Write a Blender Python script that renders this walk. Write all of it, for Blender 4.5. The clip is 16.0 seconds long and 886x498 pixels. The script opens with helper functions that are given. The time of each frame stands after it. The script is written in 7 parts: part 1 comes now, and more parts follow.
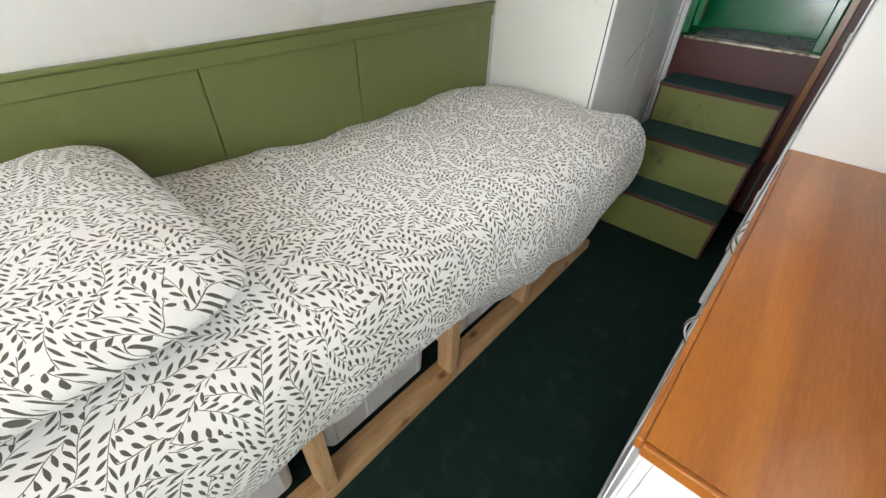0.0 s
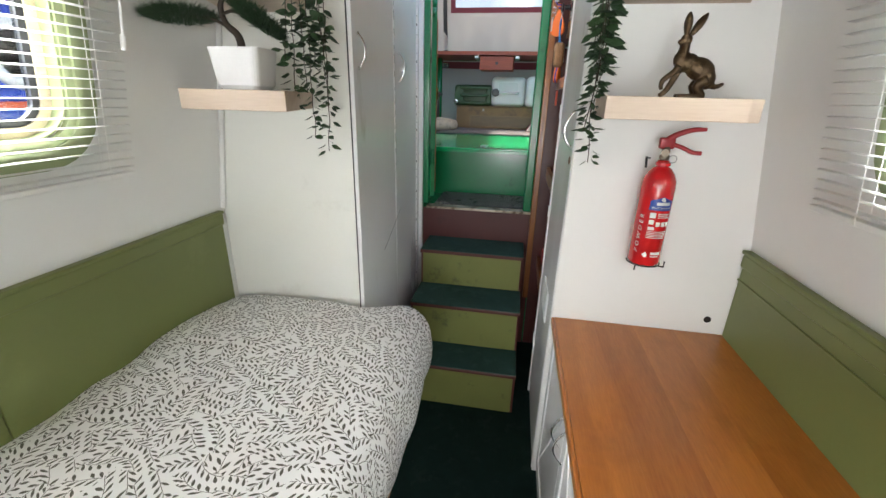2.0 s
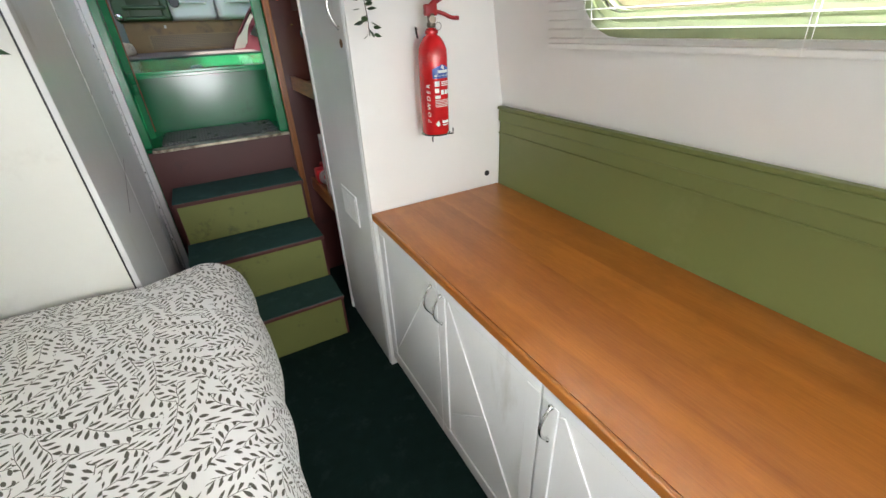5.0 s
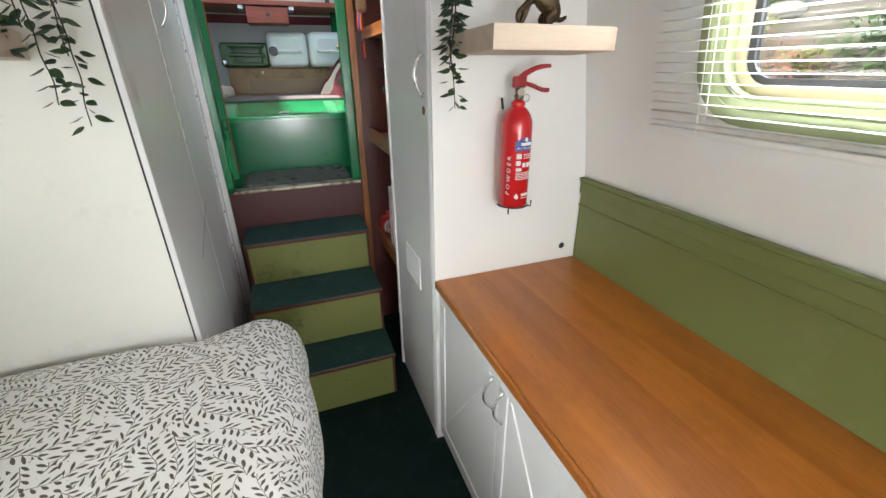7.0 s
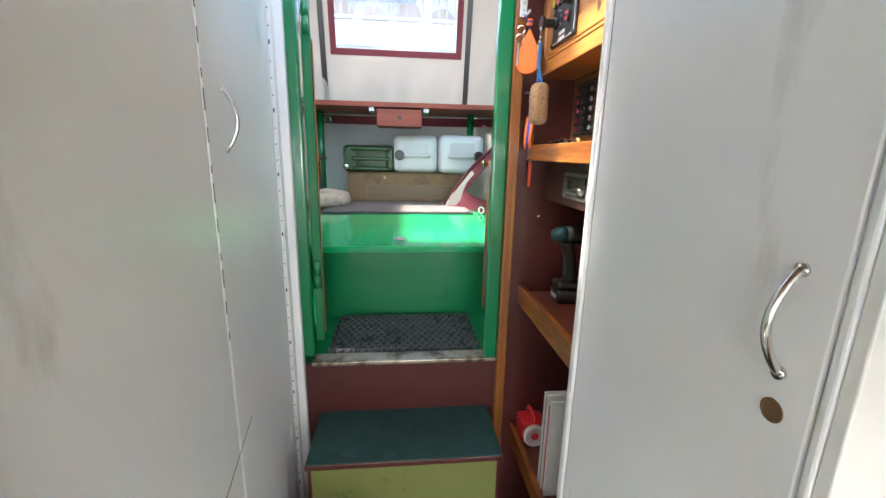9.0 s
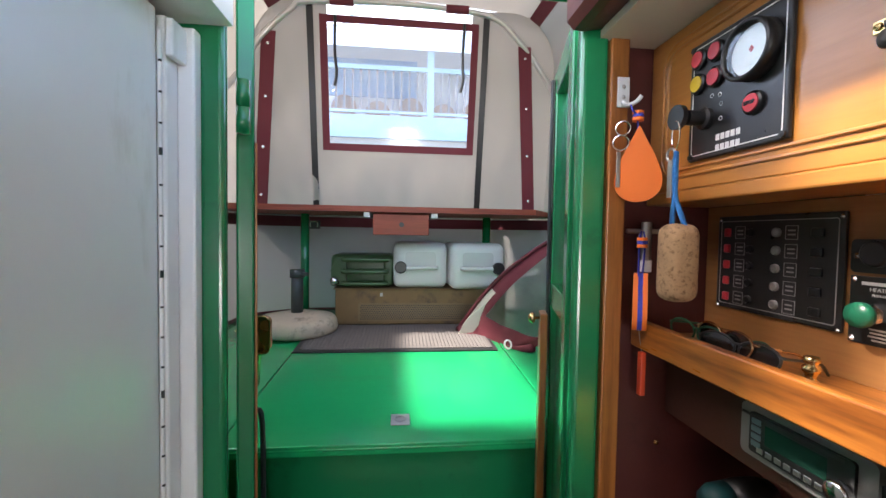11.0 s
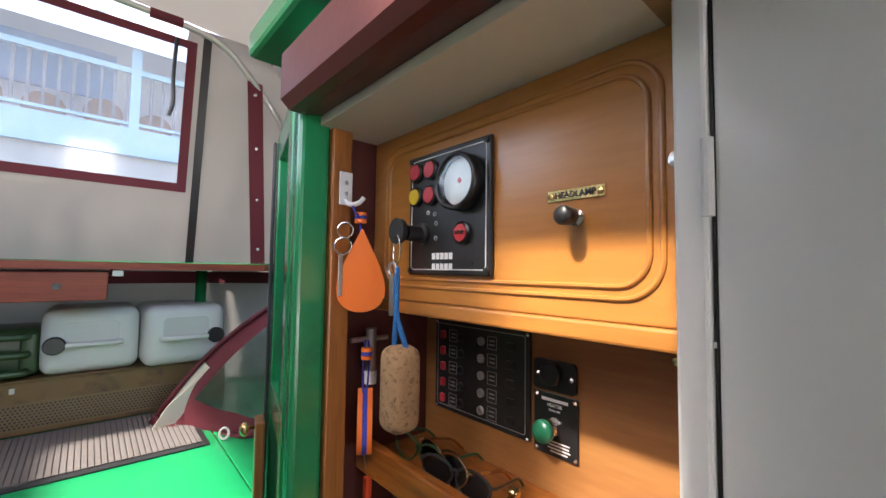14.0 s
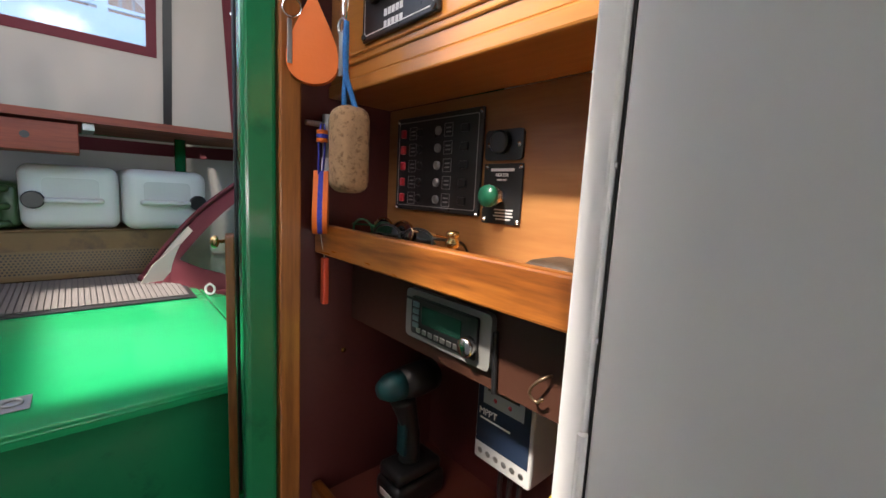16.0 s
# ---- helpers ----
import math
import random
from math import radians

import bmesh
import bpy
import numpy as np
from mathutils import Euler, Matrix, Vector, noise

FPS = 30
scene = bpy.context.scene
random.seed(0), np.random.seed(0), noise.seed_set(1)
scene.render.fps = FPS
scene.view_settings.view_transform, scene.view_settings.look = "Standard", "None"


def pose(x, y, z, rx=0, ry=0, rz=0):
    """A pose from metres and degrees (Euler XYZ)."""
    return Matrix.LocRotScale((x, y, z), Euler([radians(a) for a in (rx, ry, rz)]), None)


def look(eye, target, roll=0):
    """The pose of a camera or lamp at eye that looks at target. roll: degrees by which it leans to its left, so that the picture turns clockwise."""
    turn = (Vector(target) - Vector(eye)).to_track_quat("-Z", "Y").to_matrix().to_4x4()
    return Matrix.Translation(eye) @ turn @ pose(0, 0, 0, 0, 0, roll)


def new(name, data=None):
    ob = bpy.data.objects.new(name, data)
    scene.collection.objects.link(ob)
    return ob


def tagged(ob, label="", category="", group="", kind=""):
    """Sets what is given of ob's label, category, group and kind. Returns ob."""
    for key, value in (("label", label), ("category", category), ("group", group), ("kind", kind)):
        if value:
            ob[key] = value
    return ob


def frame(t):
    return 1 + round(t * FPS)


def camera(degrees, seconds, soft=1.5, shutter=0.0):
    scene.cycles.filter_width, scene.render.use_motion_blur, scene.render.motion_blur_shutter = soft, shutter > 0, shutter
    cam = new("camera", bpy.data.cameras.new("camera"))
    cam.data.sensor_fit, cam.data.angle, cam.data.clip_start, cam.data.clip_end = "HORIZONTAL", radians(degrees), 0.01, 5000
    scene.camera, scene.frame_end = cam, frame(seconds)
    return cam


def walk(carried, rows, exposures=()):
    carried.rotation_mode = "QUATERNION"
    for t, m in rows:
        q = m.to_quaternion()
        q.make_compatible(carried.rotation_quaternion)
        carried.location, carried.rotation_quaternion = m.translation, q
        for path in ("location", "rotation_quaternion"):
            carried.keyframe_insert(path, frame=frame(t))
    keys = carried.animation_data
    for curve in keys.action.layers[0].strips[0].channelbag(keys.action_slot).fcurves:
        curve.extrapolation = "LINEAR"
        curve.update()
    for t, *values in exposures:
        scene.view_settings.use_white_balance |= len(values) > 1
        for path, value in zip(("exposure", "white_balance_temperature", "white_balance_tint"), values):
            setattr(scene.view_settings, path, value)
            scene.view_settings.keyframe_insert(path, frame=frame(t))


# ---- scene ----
cam = camera(95.1, 16.0)
PATH = [
    (0, (0.359, 0.987, 1.316), (-0.662, 2.171, 0.069), 1.7),
    (0.5, (0.376, 1.042, 1.342), (-0.559, 2.397, 0.207), 2.1),
    (1, (0.389, 1.17, 1.4), (-0.378, 2.736, 0.42), 2.8),
    (1.5, (0.352, 1.277, 1.449), (-0.206, 3.017, 0.637), 2.7),
    (2, (0.203, 1.413, 1.49), (-0.112, 3.262, 0.793), 1.5),
    (2.5, (0.119, 1.538, 1.476), (0.084, 3.433, 0.836), -0.1),
    (3, (0.059, 1.626, 1.502), (0.36, 3.494, 0.856), -1.4),
    (3.5, (-0.023, 1.564, 1.47), (0.559, 3.331, 0.737), -2.7),
    (4, (-0.071, 1.489, 1.413), (0.72, 3.116, 0.561), -3.2),
    (4.2, (-0.076, 1.455, 1.387), (0.775, 3.023, 0.483), -3.1),
    (6.3, (-0.015, 1.474, 1.331), (0.8, 3.005, 0.335), -1.5),
    (6.5, (-0.017, 1.514, 1.361), (0.755, 3.092, 0.405), -1.2),
    (7, (-0.027, 1.611, 1.423), (0.609, 3.322, 0.605), -0.5),
    (7.5, (0.036, 1.796, 1.475), (0.514, 3.605, 0.77), -0.0),
    (8, (0.049, 2.018, 1.506), (0.404, 3.89, 0.896), 0.6),
    (8.5, (-0.006, 2.307, 1.535), (0.259, 4.219, 1.011), 0.9),
    (9, (-0.013, 2.533, 1.563), (0.188, 4.47, 1.108), 1.2),
    (9.5, (0.034, 2.773, 1.586), (0.188, 4.733, 1.215), 1.3),
    (9.7, (0.026, 2.842, 1.611), (0.176, 4.809, 1.286), 1.2),
    (11.8, (-0.033, 3.221, 1.767), (0.347, 5.185, 1.76), 0.9),
    (12, (-0.021, 3.214, 1.764), (0.442, 5.16, 1.758), 0.7),
    (12.5, (0.008, 3.197, 1.77), (0.701, 5.073, 1.79), 0.8),
    (13, (0.034, 3.202, 1.794), (0.98, 4.963, 1.851), 0.8),
    (13.5, (0.042, 3.237, 1.828), (1.209, 4.859, 1.918), 0.6),
    (14, (0.052, 3.257, 1.861), (1.369, 4.758, 1.969), 0.8),
    (14.5, (0.056, 3.269, 1.848), (1.467, 4.685, 1.923), 1.2),
    (15, (0.067, 3.275, 1.792), (1.506, 4.663, 1.786), 2.0),
    (15.5, (0.088, 3.262, 1.72), (1.503, 4.669, 1.585), 2.7),
    (16, (0.099, 3.209, 1.656), (1.431, 4.677, 1.385), 3.0),
]
walk(cam, [(t, look(eye, target, roll)) for t, eye, target, roll in PATH],
     exposures=[(0, 2.85, 6500, 10), (1, 2.93, 6500, 10), (2.5, 2.76, 6500, 10), (4, 2.85, 6500, 10), (6.3, 2.98, 6500, 10), (7.5, 2.98, 6500, 10), (8.5, 3.28, 6500, 10), (9, 3.5, 6500, 10), (9.7, 3.32, 6500, 10), (12, 2.52, 6750, 14), (14.5, 2.47, 6750, 14), (16, 2.44, 6750, 14)])

# ---- light ----
world = bpy.data.worlds.new("sky")
scene.world = world
world.use_nodes = True
sky = world.node_tree.nodes.new("ShaderNodeTexSky")
sky.sky_type, sky.sun_disc = "NISHITA", False
SUN_FROM = Vector((-0.64, 0.02, 0.76)).normalized()
sky.sun_elevation, sky.sun_rotation = math.asin(SUN_FROM.z), math.atan2(SUN_FROM.x, SUN_FROM.y)
sky.air_density, sky.dust_density = 1.0, 2.5
world.node_tree.links.new(sky.outputs[0], world.node_tree.nodes["Background"].inputs[0])
world.node_tree.nodes["Background"].inputs[1].default_value = 0.15
sun = new("sun", bpy.data.lights.new("sun", "SUN"))
sun.data.energy, sun.data.angle, sun.data.color = 2.0, radians(3.5), (1.0, 0.94, 0.85)
sun.matrix_world = look(SUN_FROM * 30, (0, 0, 0))


def area_lamp(name, at, target, sx, sy, watts, colour=(0.95, 0.98, 1.0)):
    """An area lamp that adds light to the cabin."""
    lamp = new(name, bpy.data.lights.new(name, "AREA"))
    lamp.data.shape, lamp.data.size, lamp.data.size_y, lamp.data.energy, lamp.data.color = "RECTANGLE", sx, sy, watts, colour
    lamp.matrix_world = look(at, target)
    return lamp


# Lamps outside the two cabin windows strengthen the daylight through them.
area_lamp("daylight_of_port_windows", (-1.35, 1.80, 2.20), (-0.5, 1.80, 1.2), 1.3, 0.5, 31)
area_lamp("daylight_of_starboard_windows", (1.35, 1.80, 2.20), (0.5, 1.80, 1.2), 1.3, 0.5, 30)
# Unseen fill lamps added at the closed forward end, which has no openings.
area_lamp("added_fill_forward_port", (-0.84, -0.35, 1.50), (0, 0.1, 0.9), 0.9, 0.5, 4)
area_lamp("added_fill_forward_starboard", (0.84, -0.35, 1.50), (0, 0.1, 0.9), 0.9, 0.5, 4)
area_lamp("added_fill_forward_end", (0.0, -1.55, 0.95), (0, 1.0, 0.75), 0.7, 1.1, 7)

# ---- helpers of this scene ----
FLOOR = -0.05                  # the cabin carpet


def thing(name, label="", category="", at=(0, 0, 0), group="", kind=""):
    ob = new(name)
    ob.location = at
    ob.empty_display_size = 0.05
    return tagged(ob, label, category, group, kind)


def base_of(ob):
    p = Vector((0, 0, 0))
    while ob is not None:
        p += ob.location
        ob = ob.parent
    return p


def part(name, bm, material, parent=None, label="", smooth=False):
    """Links a bmesh, built in world metres, as one mesh object under a thing or part."""
    if parent is not None:
        bmesh.ops.translate(bm, vec=-base_of(parent), verts=bm.verts)
    me = bpy.data.meshes.new(name)
    bm.to_mesh(me)
    bm.free()
    if smooth:
        me.shade_smooth()
    ob = new(name, me)
    for m in material if isinstance(material, (list, tuple)) else [material]:
        me.materials.append(m)
    if parent is not None:
        ob.parent = parent
    return tagged(ob, label)


def structure(name, bm, material, label, category="", smooth=False):
    return tagged(part(name, bm, material, None, label, smooth), "", category, "", "structure")


def box(x0, x1, y0, y1, z0, z1, bevel=0.0, seg=2, bm=None):
    bm = bm or bmesh.new()
    m = Matrix.LocRotScale(((x0 + x1) / 2, (y0 + y1) / 2, (z0 + z1) / 2), None, (abs(x1 - x0), abs(y1 - y0), abs(z1 - z0)))
    vs = bmesh.ops.create_cube(bm, size=1, matrix=m)["verts"]
    if bevel:
        es = list({e for v in vs for e in v.link_edges})
        bmesh.ops.bevel(bm, geom=es, offset=bevel, segments=seg, profile=0.5, affect="EDGES")
    return bm


def rod(a, b, r, r2=None, n=16, bm=None):
    bm = bm or bmesh.new()
    a, b = Vector(a), Vector(b)
    m = Matrix.Translation((a + b) / 2) @ (b - a).to_track_quat("Z", "Y").to_matrix().to_4x4()
    bmesh.ops.create_cone(bm, cap_ends=True, segments=n, radius1=r, radius2=r if r2 is None else r2, depth=(b - a).length, matrix=m)
    return bm


def tube(points, r, n=10, bm=None, closed=False):
    """A round tube along points; r is one radius or one for each point."""
    bm = bm or bmesh.new()
    pts = [Vector(p) for p in points]
    rings, up = [], None
    for i, p in enumerate(pts):
        a = pts[i - 1] if i or closed else pts[i]
        b = pts[(i + 1) % len(pts)] if i < len(pts) - 1 or closed else pts[i]
        d = (b - a).normalized()
        if up is None:
            up = d.orthogonal().normalized()
        up = (up - d * up.dot(d)).normalized()
        side = d.cross(up)
        rr = r[i] if isinstance(r, (list, tuple)) else r
        rings.append([bm.verts.new(p + (up * math.cos(t) + side * math.sin(t)) * rr) for t in (2 * math.pi * k / n for k in range(n))])
    last = len(rings) if closed else len(rings) - 1
    for i in range(last):
        q, s = rings[i], rings[(i + 1) % len(rings)]
        for k in range(n):
            bm.faces.new((q[k], q[(k + 1) % n], s[(k + 1) % n], s[k]))
    if not closed:
        bm.faces.new(rings[0][::-1])
        bm.faces.new(rings[-1])
    return bm


def curve_points(points, n=8):
    """A smooth line through points (Catmull-Rom)."""
    p = [Vector(q) for q in points]
    p = [2 * p[0] - p[1]] + p + [2 * p[-1] - p[-2]]
    out = []
    for i in range(1, len(p) - 2):
        for k in range(n):
            t = k / n
            out.append(0.5 * ((2 * p[i]) + (p[i + 1] - p[i - 1]) * t + (2 * p[i - 1] - 5 * p[i] + 4 * p[i + 1] - p[i + 2]) * t * t
                              + (3 * p[i] - p[i - 1] - 3 * p[i + 1] + p[i + 2]) * t ** 3))
    return out + [p[-2]]


def lathe(profile, at, axis="Z", n=28, bm=None):
    """Turns (radius, height) pairs about an axis through at."""
    bm = bm or bmesh.new()
    turn = {"Z": Matrix(), "X": Matrix.Rotation(math.pi / 2, 4, "Y"), "-X": Matrix.Rotation(-math.pi / 2, 4, "Y"), "Y": Matrix.Rotation(-math.pi / 2, 4, "X"), "-Y": Matrix.Rotation(math.pi / 2, 4, "X")}[axis]
    m = Matrix.Translation(at) @ turn
    rings = [[bm.verts.new(m @ Vector((max(r, 1e-4) * math.cos(2 * math.pi * k / n), max(r, 1e-4) * math.sin(2 * math.pi * k / n), h))) for k in range(n)] for r, h in profile]
    for q, s in zip(rings, rings[1:]):
        for k in range(n):
            bm.faces.new((q[k], q[(k + 1) % n], s[(k + 1) % n], s[k]))
    bm.faces.new(rings[0][::-1])
    bm.faces.new(rings[-1])
    return bm


def sheet(f, nu, nv, thick=0.0, bm=None, uv=None):
    """A grid surface f(u, v), u and v from 0 to 1, thickened along its normals; uv(u, v) gives texture metres."""
    bm = bm or bmesh.new()
    layer = bm.loops.layers.uv.verify() if uv else None
    P = [[Vector(f(i / nu, j / nv)) for j in range(nv + 1)] for i in range(nu + 1)]

    def normal(i, j):
        a = P[min(i + 1, nu)][j] - P[max(i - 1, 0)][j]
        b = P[i][min(j + 1, nv)] - P[i][max(j - 1, 0)]
        return a.cross(b).normalized() if a.cross(b).length > 1e-12 else Vector((0, 0, 1))

    def grid(off, flip):
        V = [[bm.verts.new(P[i][j] + (normal(i, j) * off if off else Vector())) for j in range(nv + 1)] for i in range(nu + 1)]
        for i in range(nu):
            for j in range(nv):
                q = [(i, j), (i + 1, j), (i + 1, j + 1), (i, j + 1)]
                q = q[::-1] if flip else q
                face = bm.faces.new([V[a][b] for a, b in q])
                if uv:
                    for loop, (a, b) in zip(face.loops, q):
                        loop[layer].uv = uv(a / nu, b / nv)
        return V
    A = grid(0, False)
    if thick:
        B = grid(-thick, True)
        ring = [(i, 0) for i in range(nu)] + [(nu, j) for j in range(nv)] + [(i, nv) for i in range(nu, 0, -1)] + [(0, j) for j in range(nv, 0, -1)]
        for (a, b), (c, d) in zip(ring, ring[1:] + ring[:1]):
            bm.faces.new((A[a][b], B[a][b], B[c][d], A[c][d]))
    return bm


def outline(points, plane, lo, hi, bm=None):
    """A flat shape of 2D points pushed from lo to hi along the axis that plane names ('x': points are y, z; 'y': x, z; 'z': x, y)."""
    bm = bm or bmesh.new()
    put = {"x": lambda p, h: (h, p[0], p[1]), "y": lambda p, h: (p[0], h, p[1]), "z": lambda p, h: (p[0], p[1], h)}[plane]
    a = [bm.verts.new(put(p, lo)) for p in points]
    b = [bm.verts.new(put(p, hi)) for p in points]
    bm.faces.new(a[::-1])
    bm.faces.new(b)
    for i in range(len(a)):
        j = (i + 1) % len(a)
        bm.faces.new((a[i], a[j], b[j], b[i]))
    bmesh.ops.recalc_face_normals(bm, faces=bm.faces)
    return bm


def rounded(a0, a1, b0, b1, r, n=6):
    """The outline of a rectangle with rounded corners."""
    out = []
    for ca, cb, s in ((a1 - r, b1 - r, 0), (a0 + r, b1 - r, 90), (a0 + r, b0 + r, 180), (a1 - r, b0 + r, 270)):
        out += [(ca + r * math.cos(radians(s + 90 * k / n)), cb + r * math.sin(radians(s + 90 * k / n))) for k in range(n + 1)]
    return out


def framed(outer, inner, plane, lo, hi, bm=None):
    """A ring between two outlines of the same number of points."""
    bm = bm or bmesh.new()
    put = {"x": lambda p, h: (h, p[0], p[1]), "y": lambda p, h: (p[0], h, p[1]), "z": lambda p, h: (p[0], p[1], h)}[plane]
    r = [[bm.verts.new(put(p, h)) for p in o] for o, h in ((outer, lo), (inner, lo), (inner, hi), (outer, hi))]
    n = len(outer)
    for k in range(4):
        q, s = r[k], r[(k + 1) % 4]
        for i in range(n):
            bm.faces.new((q[i], q[(i + 1) % n], s[(i + 1) % n], s[i]))
    bmesh.ops.recalc_face_normals(bm, faces=bm.faces)
    return bm


def square_ring(a0, a1, b0, b1, n=6):
    """A rectangle's outline with as many points as rounded() gives, corner for corner."""
    out = []
    for a, b in ((a1, b1), (a0, b1), (a0, b0), (a1, b0)):
        out += [(a, b)] * (n + 1)
    return out


def wall_with_window(plane, lo, hi, a0, a1, b0, b1, hole, r, n=6):
    """A flat wall slab pierced by a rounded opening (h0, h1, g0, g1)."""
    bm = bmesh.new()
    put = {"x": lambda p, h: (h, p[0], p[1]), "y": lambda p, h: (p[0], h, p[1])}[plane]
    inner = rounded(*hole, r, n)
    m = n + 1
    corners = [(a1, b1), (a0, b1), (a0, b0), (a1, b0)]
    for h in (lo, hi):
        iv = [bm.verts.new(put(p, h)) for p in inner]
        cv = [bm.verts.new(put(p, h)) for p in corners]
        for c in range(4):
            for k in range(n):
                bm.faces.new((iv[c * m + k], iv[c * m + k + 1], cv[c]))
            bm.faces.new((iv[c * m + n], iv[((c + 1) % 4) * m], cv[(c + 1) % 4], cv[c]))
    bm.verts.ensure_lookup_table()
    k = len(inner) + 4
    for i in range(len(inner)):
        j = (i + 1) % len(inner)
        bm.faces.new((bm.verts[i], bm.verts[j], bm.verts[k + j], bm.verts[k + i]))
    o = len(inner)
    for i in range(4):
        j = (i + 1) % 4
        bm.faces.new((bm.verts[o + i], bm.verts[o + j], bm.verts[k + o + j], bm.verts[k + o + i]))
    bmesh.ops.recalc_face_normals(bm, faces=bm.faces)
    return bm


def words(text, at, size, material, parent=None, facing="-x", name="writing", depth=0.0006, bold=0.0, stretch=1.0, label="", spin=0.0):
    """Lettering as a mesh, centred at a place, read from the side it faces."""
    c = bpy.data.curves.new(name, "FONT")
    c.body, c.size, c.align_x, c.align_y, c.extrude, c.offset, c.resolution_u = text, size, "CENTER", "CENTER", depth, bold, 2
    tmp = bpy.data.objects.new(name, c)
    scene.collection.objects.link(tmp)
    me = bpy.data.meshes.new_from_object(tmp.evaluated_get(bpy.context.evaluated_depsgraph_get()))
    bpy.data.objects.remove(tmp)
    bpy.data.curves.remove(c)
    turn = {"-x": pose(0, 0, 0, 90, 0, -90), "-y": pose(0, 0, 0, 90, 0, 0)}[facing]
    if not isinstance(facing, str):
        turn = facing
    me.transform(Matrix.Translation(at) @ turn @ pose(0, 0, 0, 0, 0, spin) @ Matrix.Diagonal((stretch, 1, 1, 1)))
    bm = bmesh.new()
    bm.from_mesh(me)
    bpy.data.meshes.remove(me)
    return part(name, bm, material, parent, label)


# ---- materials ----
def shader(name):
    m = bpy.data.materials.new(name)
    m.use_nodes = True
    return m, m.node_tree.nodes, m.node_tree.links, m.node_tree.nodes["Principled BSDF"]


def surf(name, colour, rough=0.5, metal=0.0, var=0.10, scale=6.0, bump=0.05, grain=120.0, coat=0.0, rvar=0.12, second=None, amount=0.0, stretch=(1, 1, 1), spec=0.5, trans=0.0, patch=3.0):
    """A plain surface with tone variation at two scales, fine relief and, with second, worn or stained patches."""
    m, N, L, P = shader(name)
    co = N.new("ShaderNodeTexCoord")
    mp = N.new("ShaderNodeMapping")
    mp.inputs["Scale"].default_value = stretch
    L.new(co.outputs["Object"], mp.inputs["Vector"])
    big, fine = N.new("ShaderNodeTexNoise"), N.new("ShaderNodeTexNoise")
    for t, s, d in ((big, scale, 4), (fine, grain, 3)):
        t.inputs["Scale"].default_value, t.inputs["Detail"].default_value = s, d
        L.new(mp.outputs[0], t.inputs["Vector"])
    mix = N.new("ShaderNodeMix")
    mix.data_type = "RGBA"
    c = Vector(colour)
    mix.inputs[6].default_value = (*(c * (1 - var)), 1)
    mix.inputs[7].default_value = (*(c * (1 + var)), 1)
    av = N.new("ShaderNodeMath")
    av.operation = "MULTIPLY_ADD"
    av.inputs[1].default_value, av.inputs[2].default_value = 0.35, 0.32
    L.new(fine.outputs[0], av.inputs[0])
    mm = N.new("ShaderNodeMath")
    mm.operation = "MULTIPLY_ADD"
    mm.inputs[1].default_value = 0.9
    mm.use_clamp = True
    sub = N.new("ShaderNodeMath")
    sub.operation = "SUBTRACT"
    sub.inputs[1].default_value = 0.45
    L.new(av.outputs[0], sub.inputs[0])
    L.new(big.outputs[0], mm.inputs[0])
    L.new(sub.outputs[0], mm.inputs[2])
    L.new(mm.outputs[0], mix.inputs[0])
    out = mix.outputs[2]
    if second:
        st = N.new("ShaderNodeTexNoise")
        st.inputs["Scale"].default_value, st.inputs["Detail"].default_value, st.inputs["Roughness"].default_value = patch, 8, 0.65
        L.new(mp.outputs[0], st.inputs["Vector"])
        rp = N.new("ShaderNodeMapRange")
        rp.inputs["From Min"].default_value, rp.inputs["From Max"].default_value = 0.62 - amount * 0.3, 0.72 - amount * 0.2
        L.new(st.outputs[0], rp.inputs["Value"])
        m2 = N.new("ShaderNodeMix")
        m2.data_type = "RGBA"
        L.new(rp.outputs[0], m2.inputs[0])
        L.new(out, m2.inputs[6])
        m2.inputs[7].default_value = (*second, 1)
        out = m2.outputs[2]
    L.new(out, P.inputs["Base Color"])
    rr = N.new("ShaderNodeMapRange")
    rr.inputs["To Min"].default_value, rr.inputs["To Max"].default_value = max(0.02, rough - rvar), min(1, rough + rvar)
    L.new(big.outputs[0], rr.inputs["Value"])
    L.new(rr.outputs[0], P.inputs["Roughness"])
    P.inputs["Metallic"].default_value = metal
    P.inputs["Specular IOR Level"].default_value = spec
    P.inputs["Coat Weight"].default_value = coat
    P.inputs["Coat Roughness"].default_value = 0.12
    P.inputs["Transmission Weight"].default_value = trans
    if bump:
        b = N.new("ShaderNodeBump")
        b.inputs["Strength"].default_value, b.inputs["Distance"].default_value = min(1, bump * 4), 0.002
        add = N.new("ShaderNodeMath")
        add.operation = "MULTIPLY_ADD"
        add.inputs[1].default_value = 0.4
        L.new(fine.outputs[0], add.inputs[0])
        L.new(big.outputs[0], add.inputs[2])
        L.new(add.outputs[0], b.inputs["Height"])
        L.new(b.outputs[0], P.inputs["Normal"])
    return m


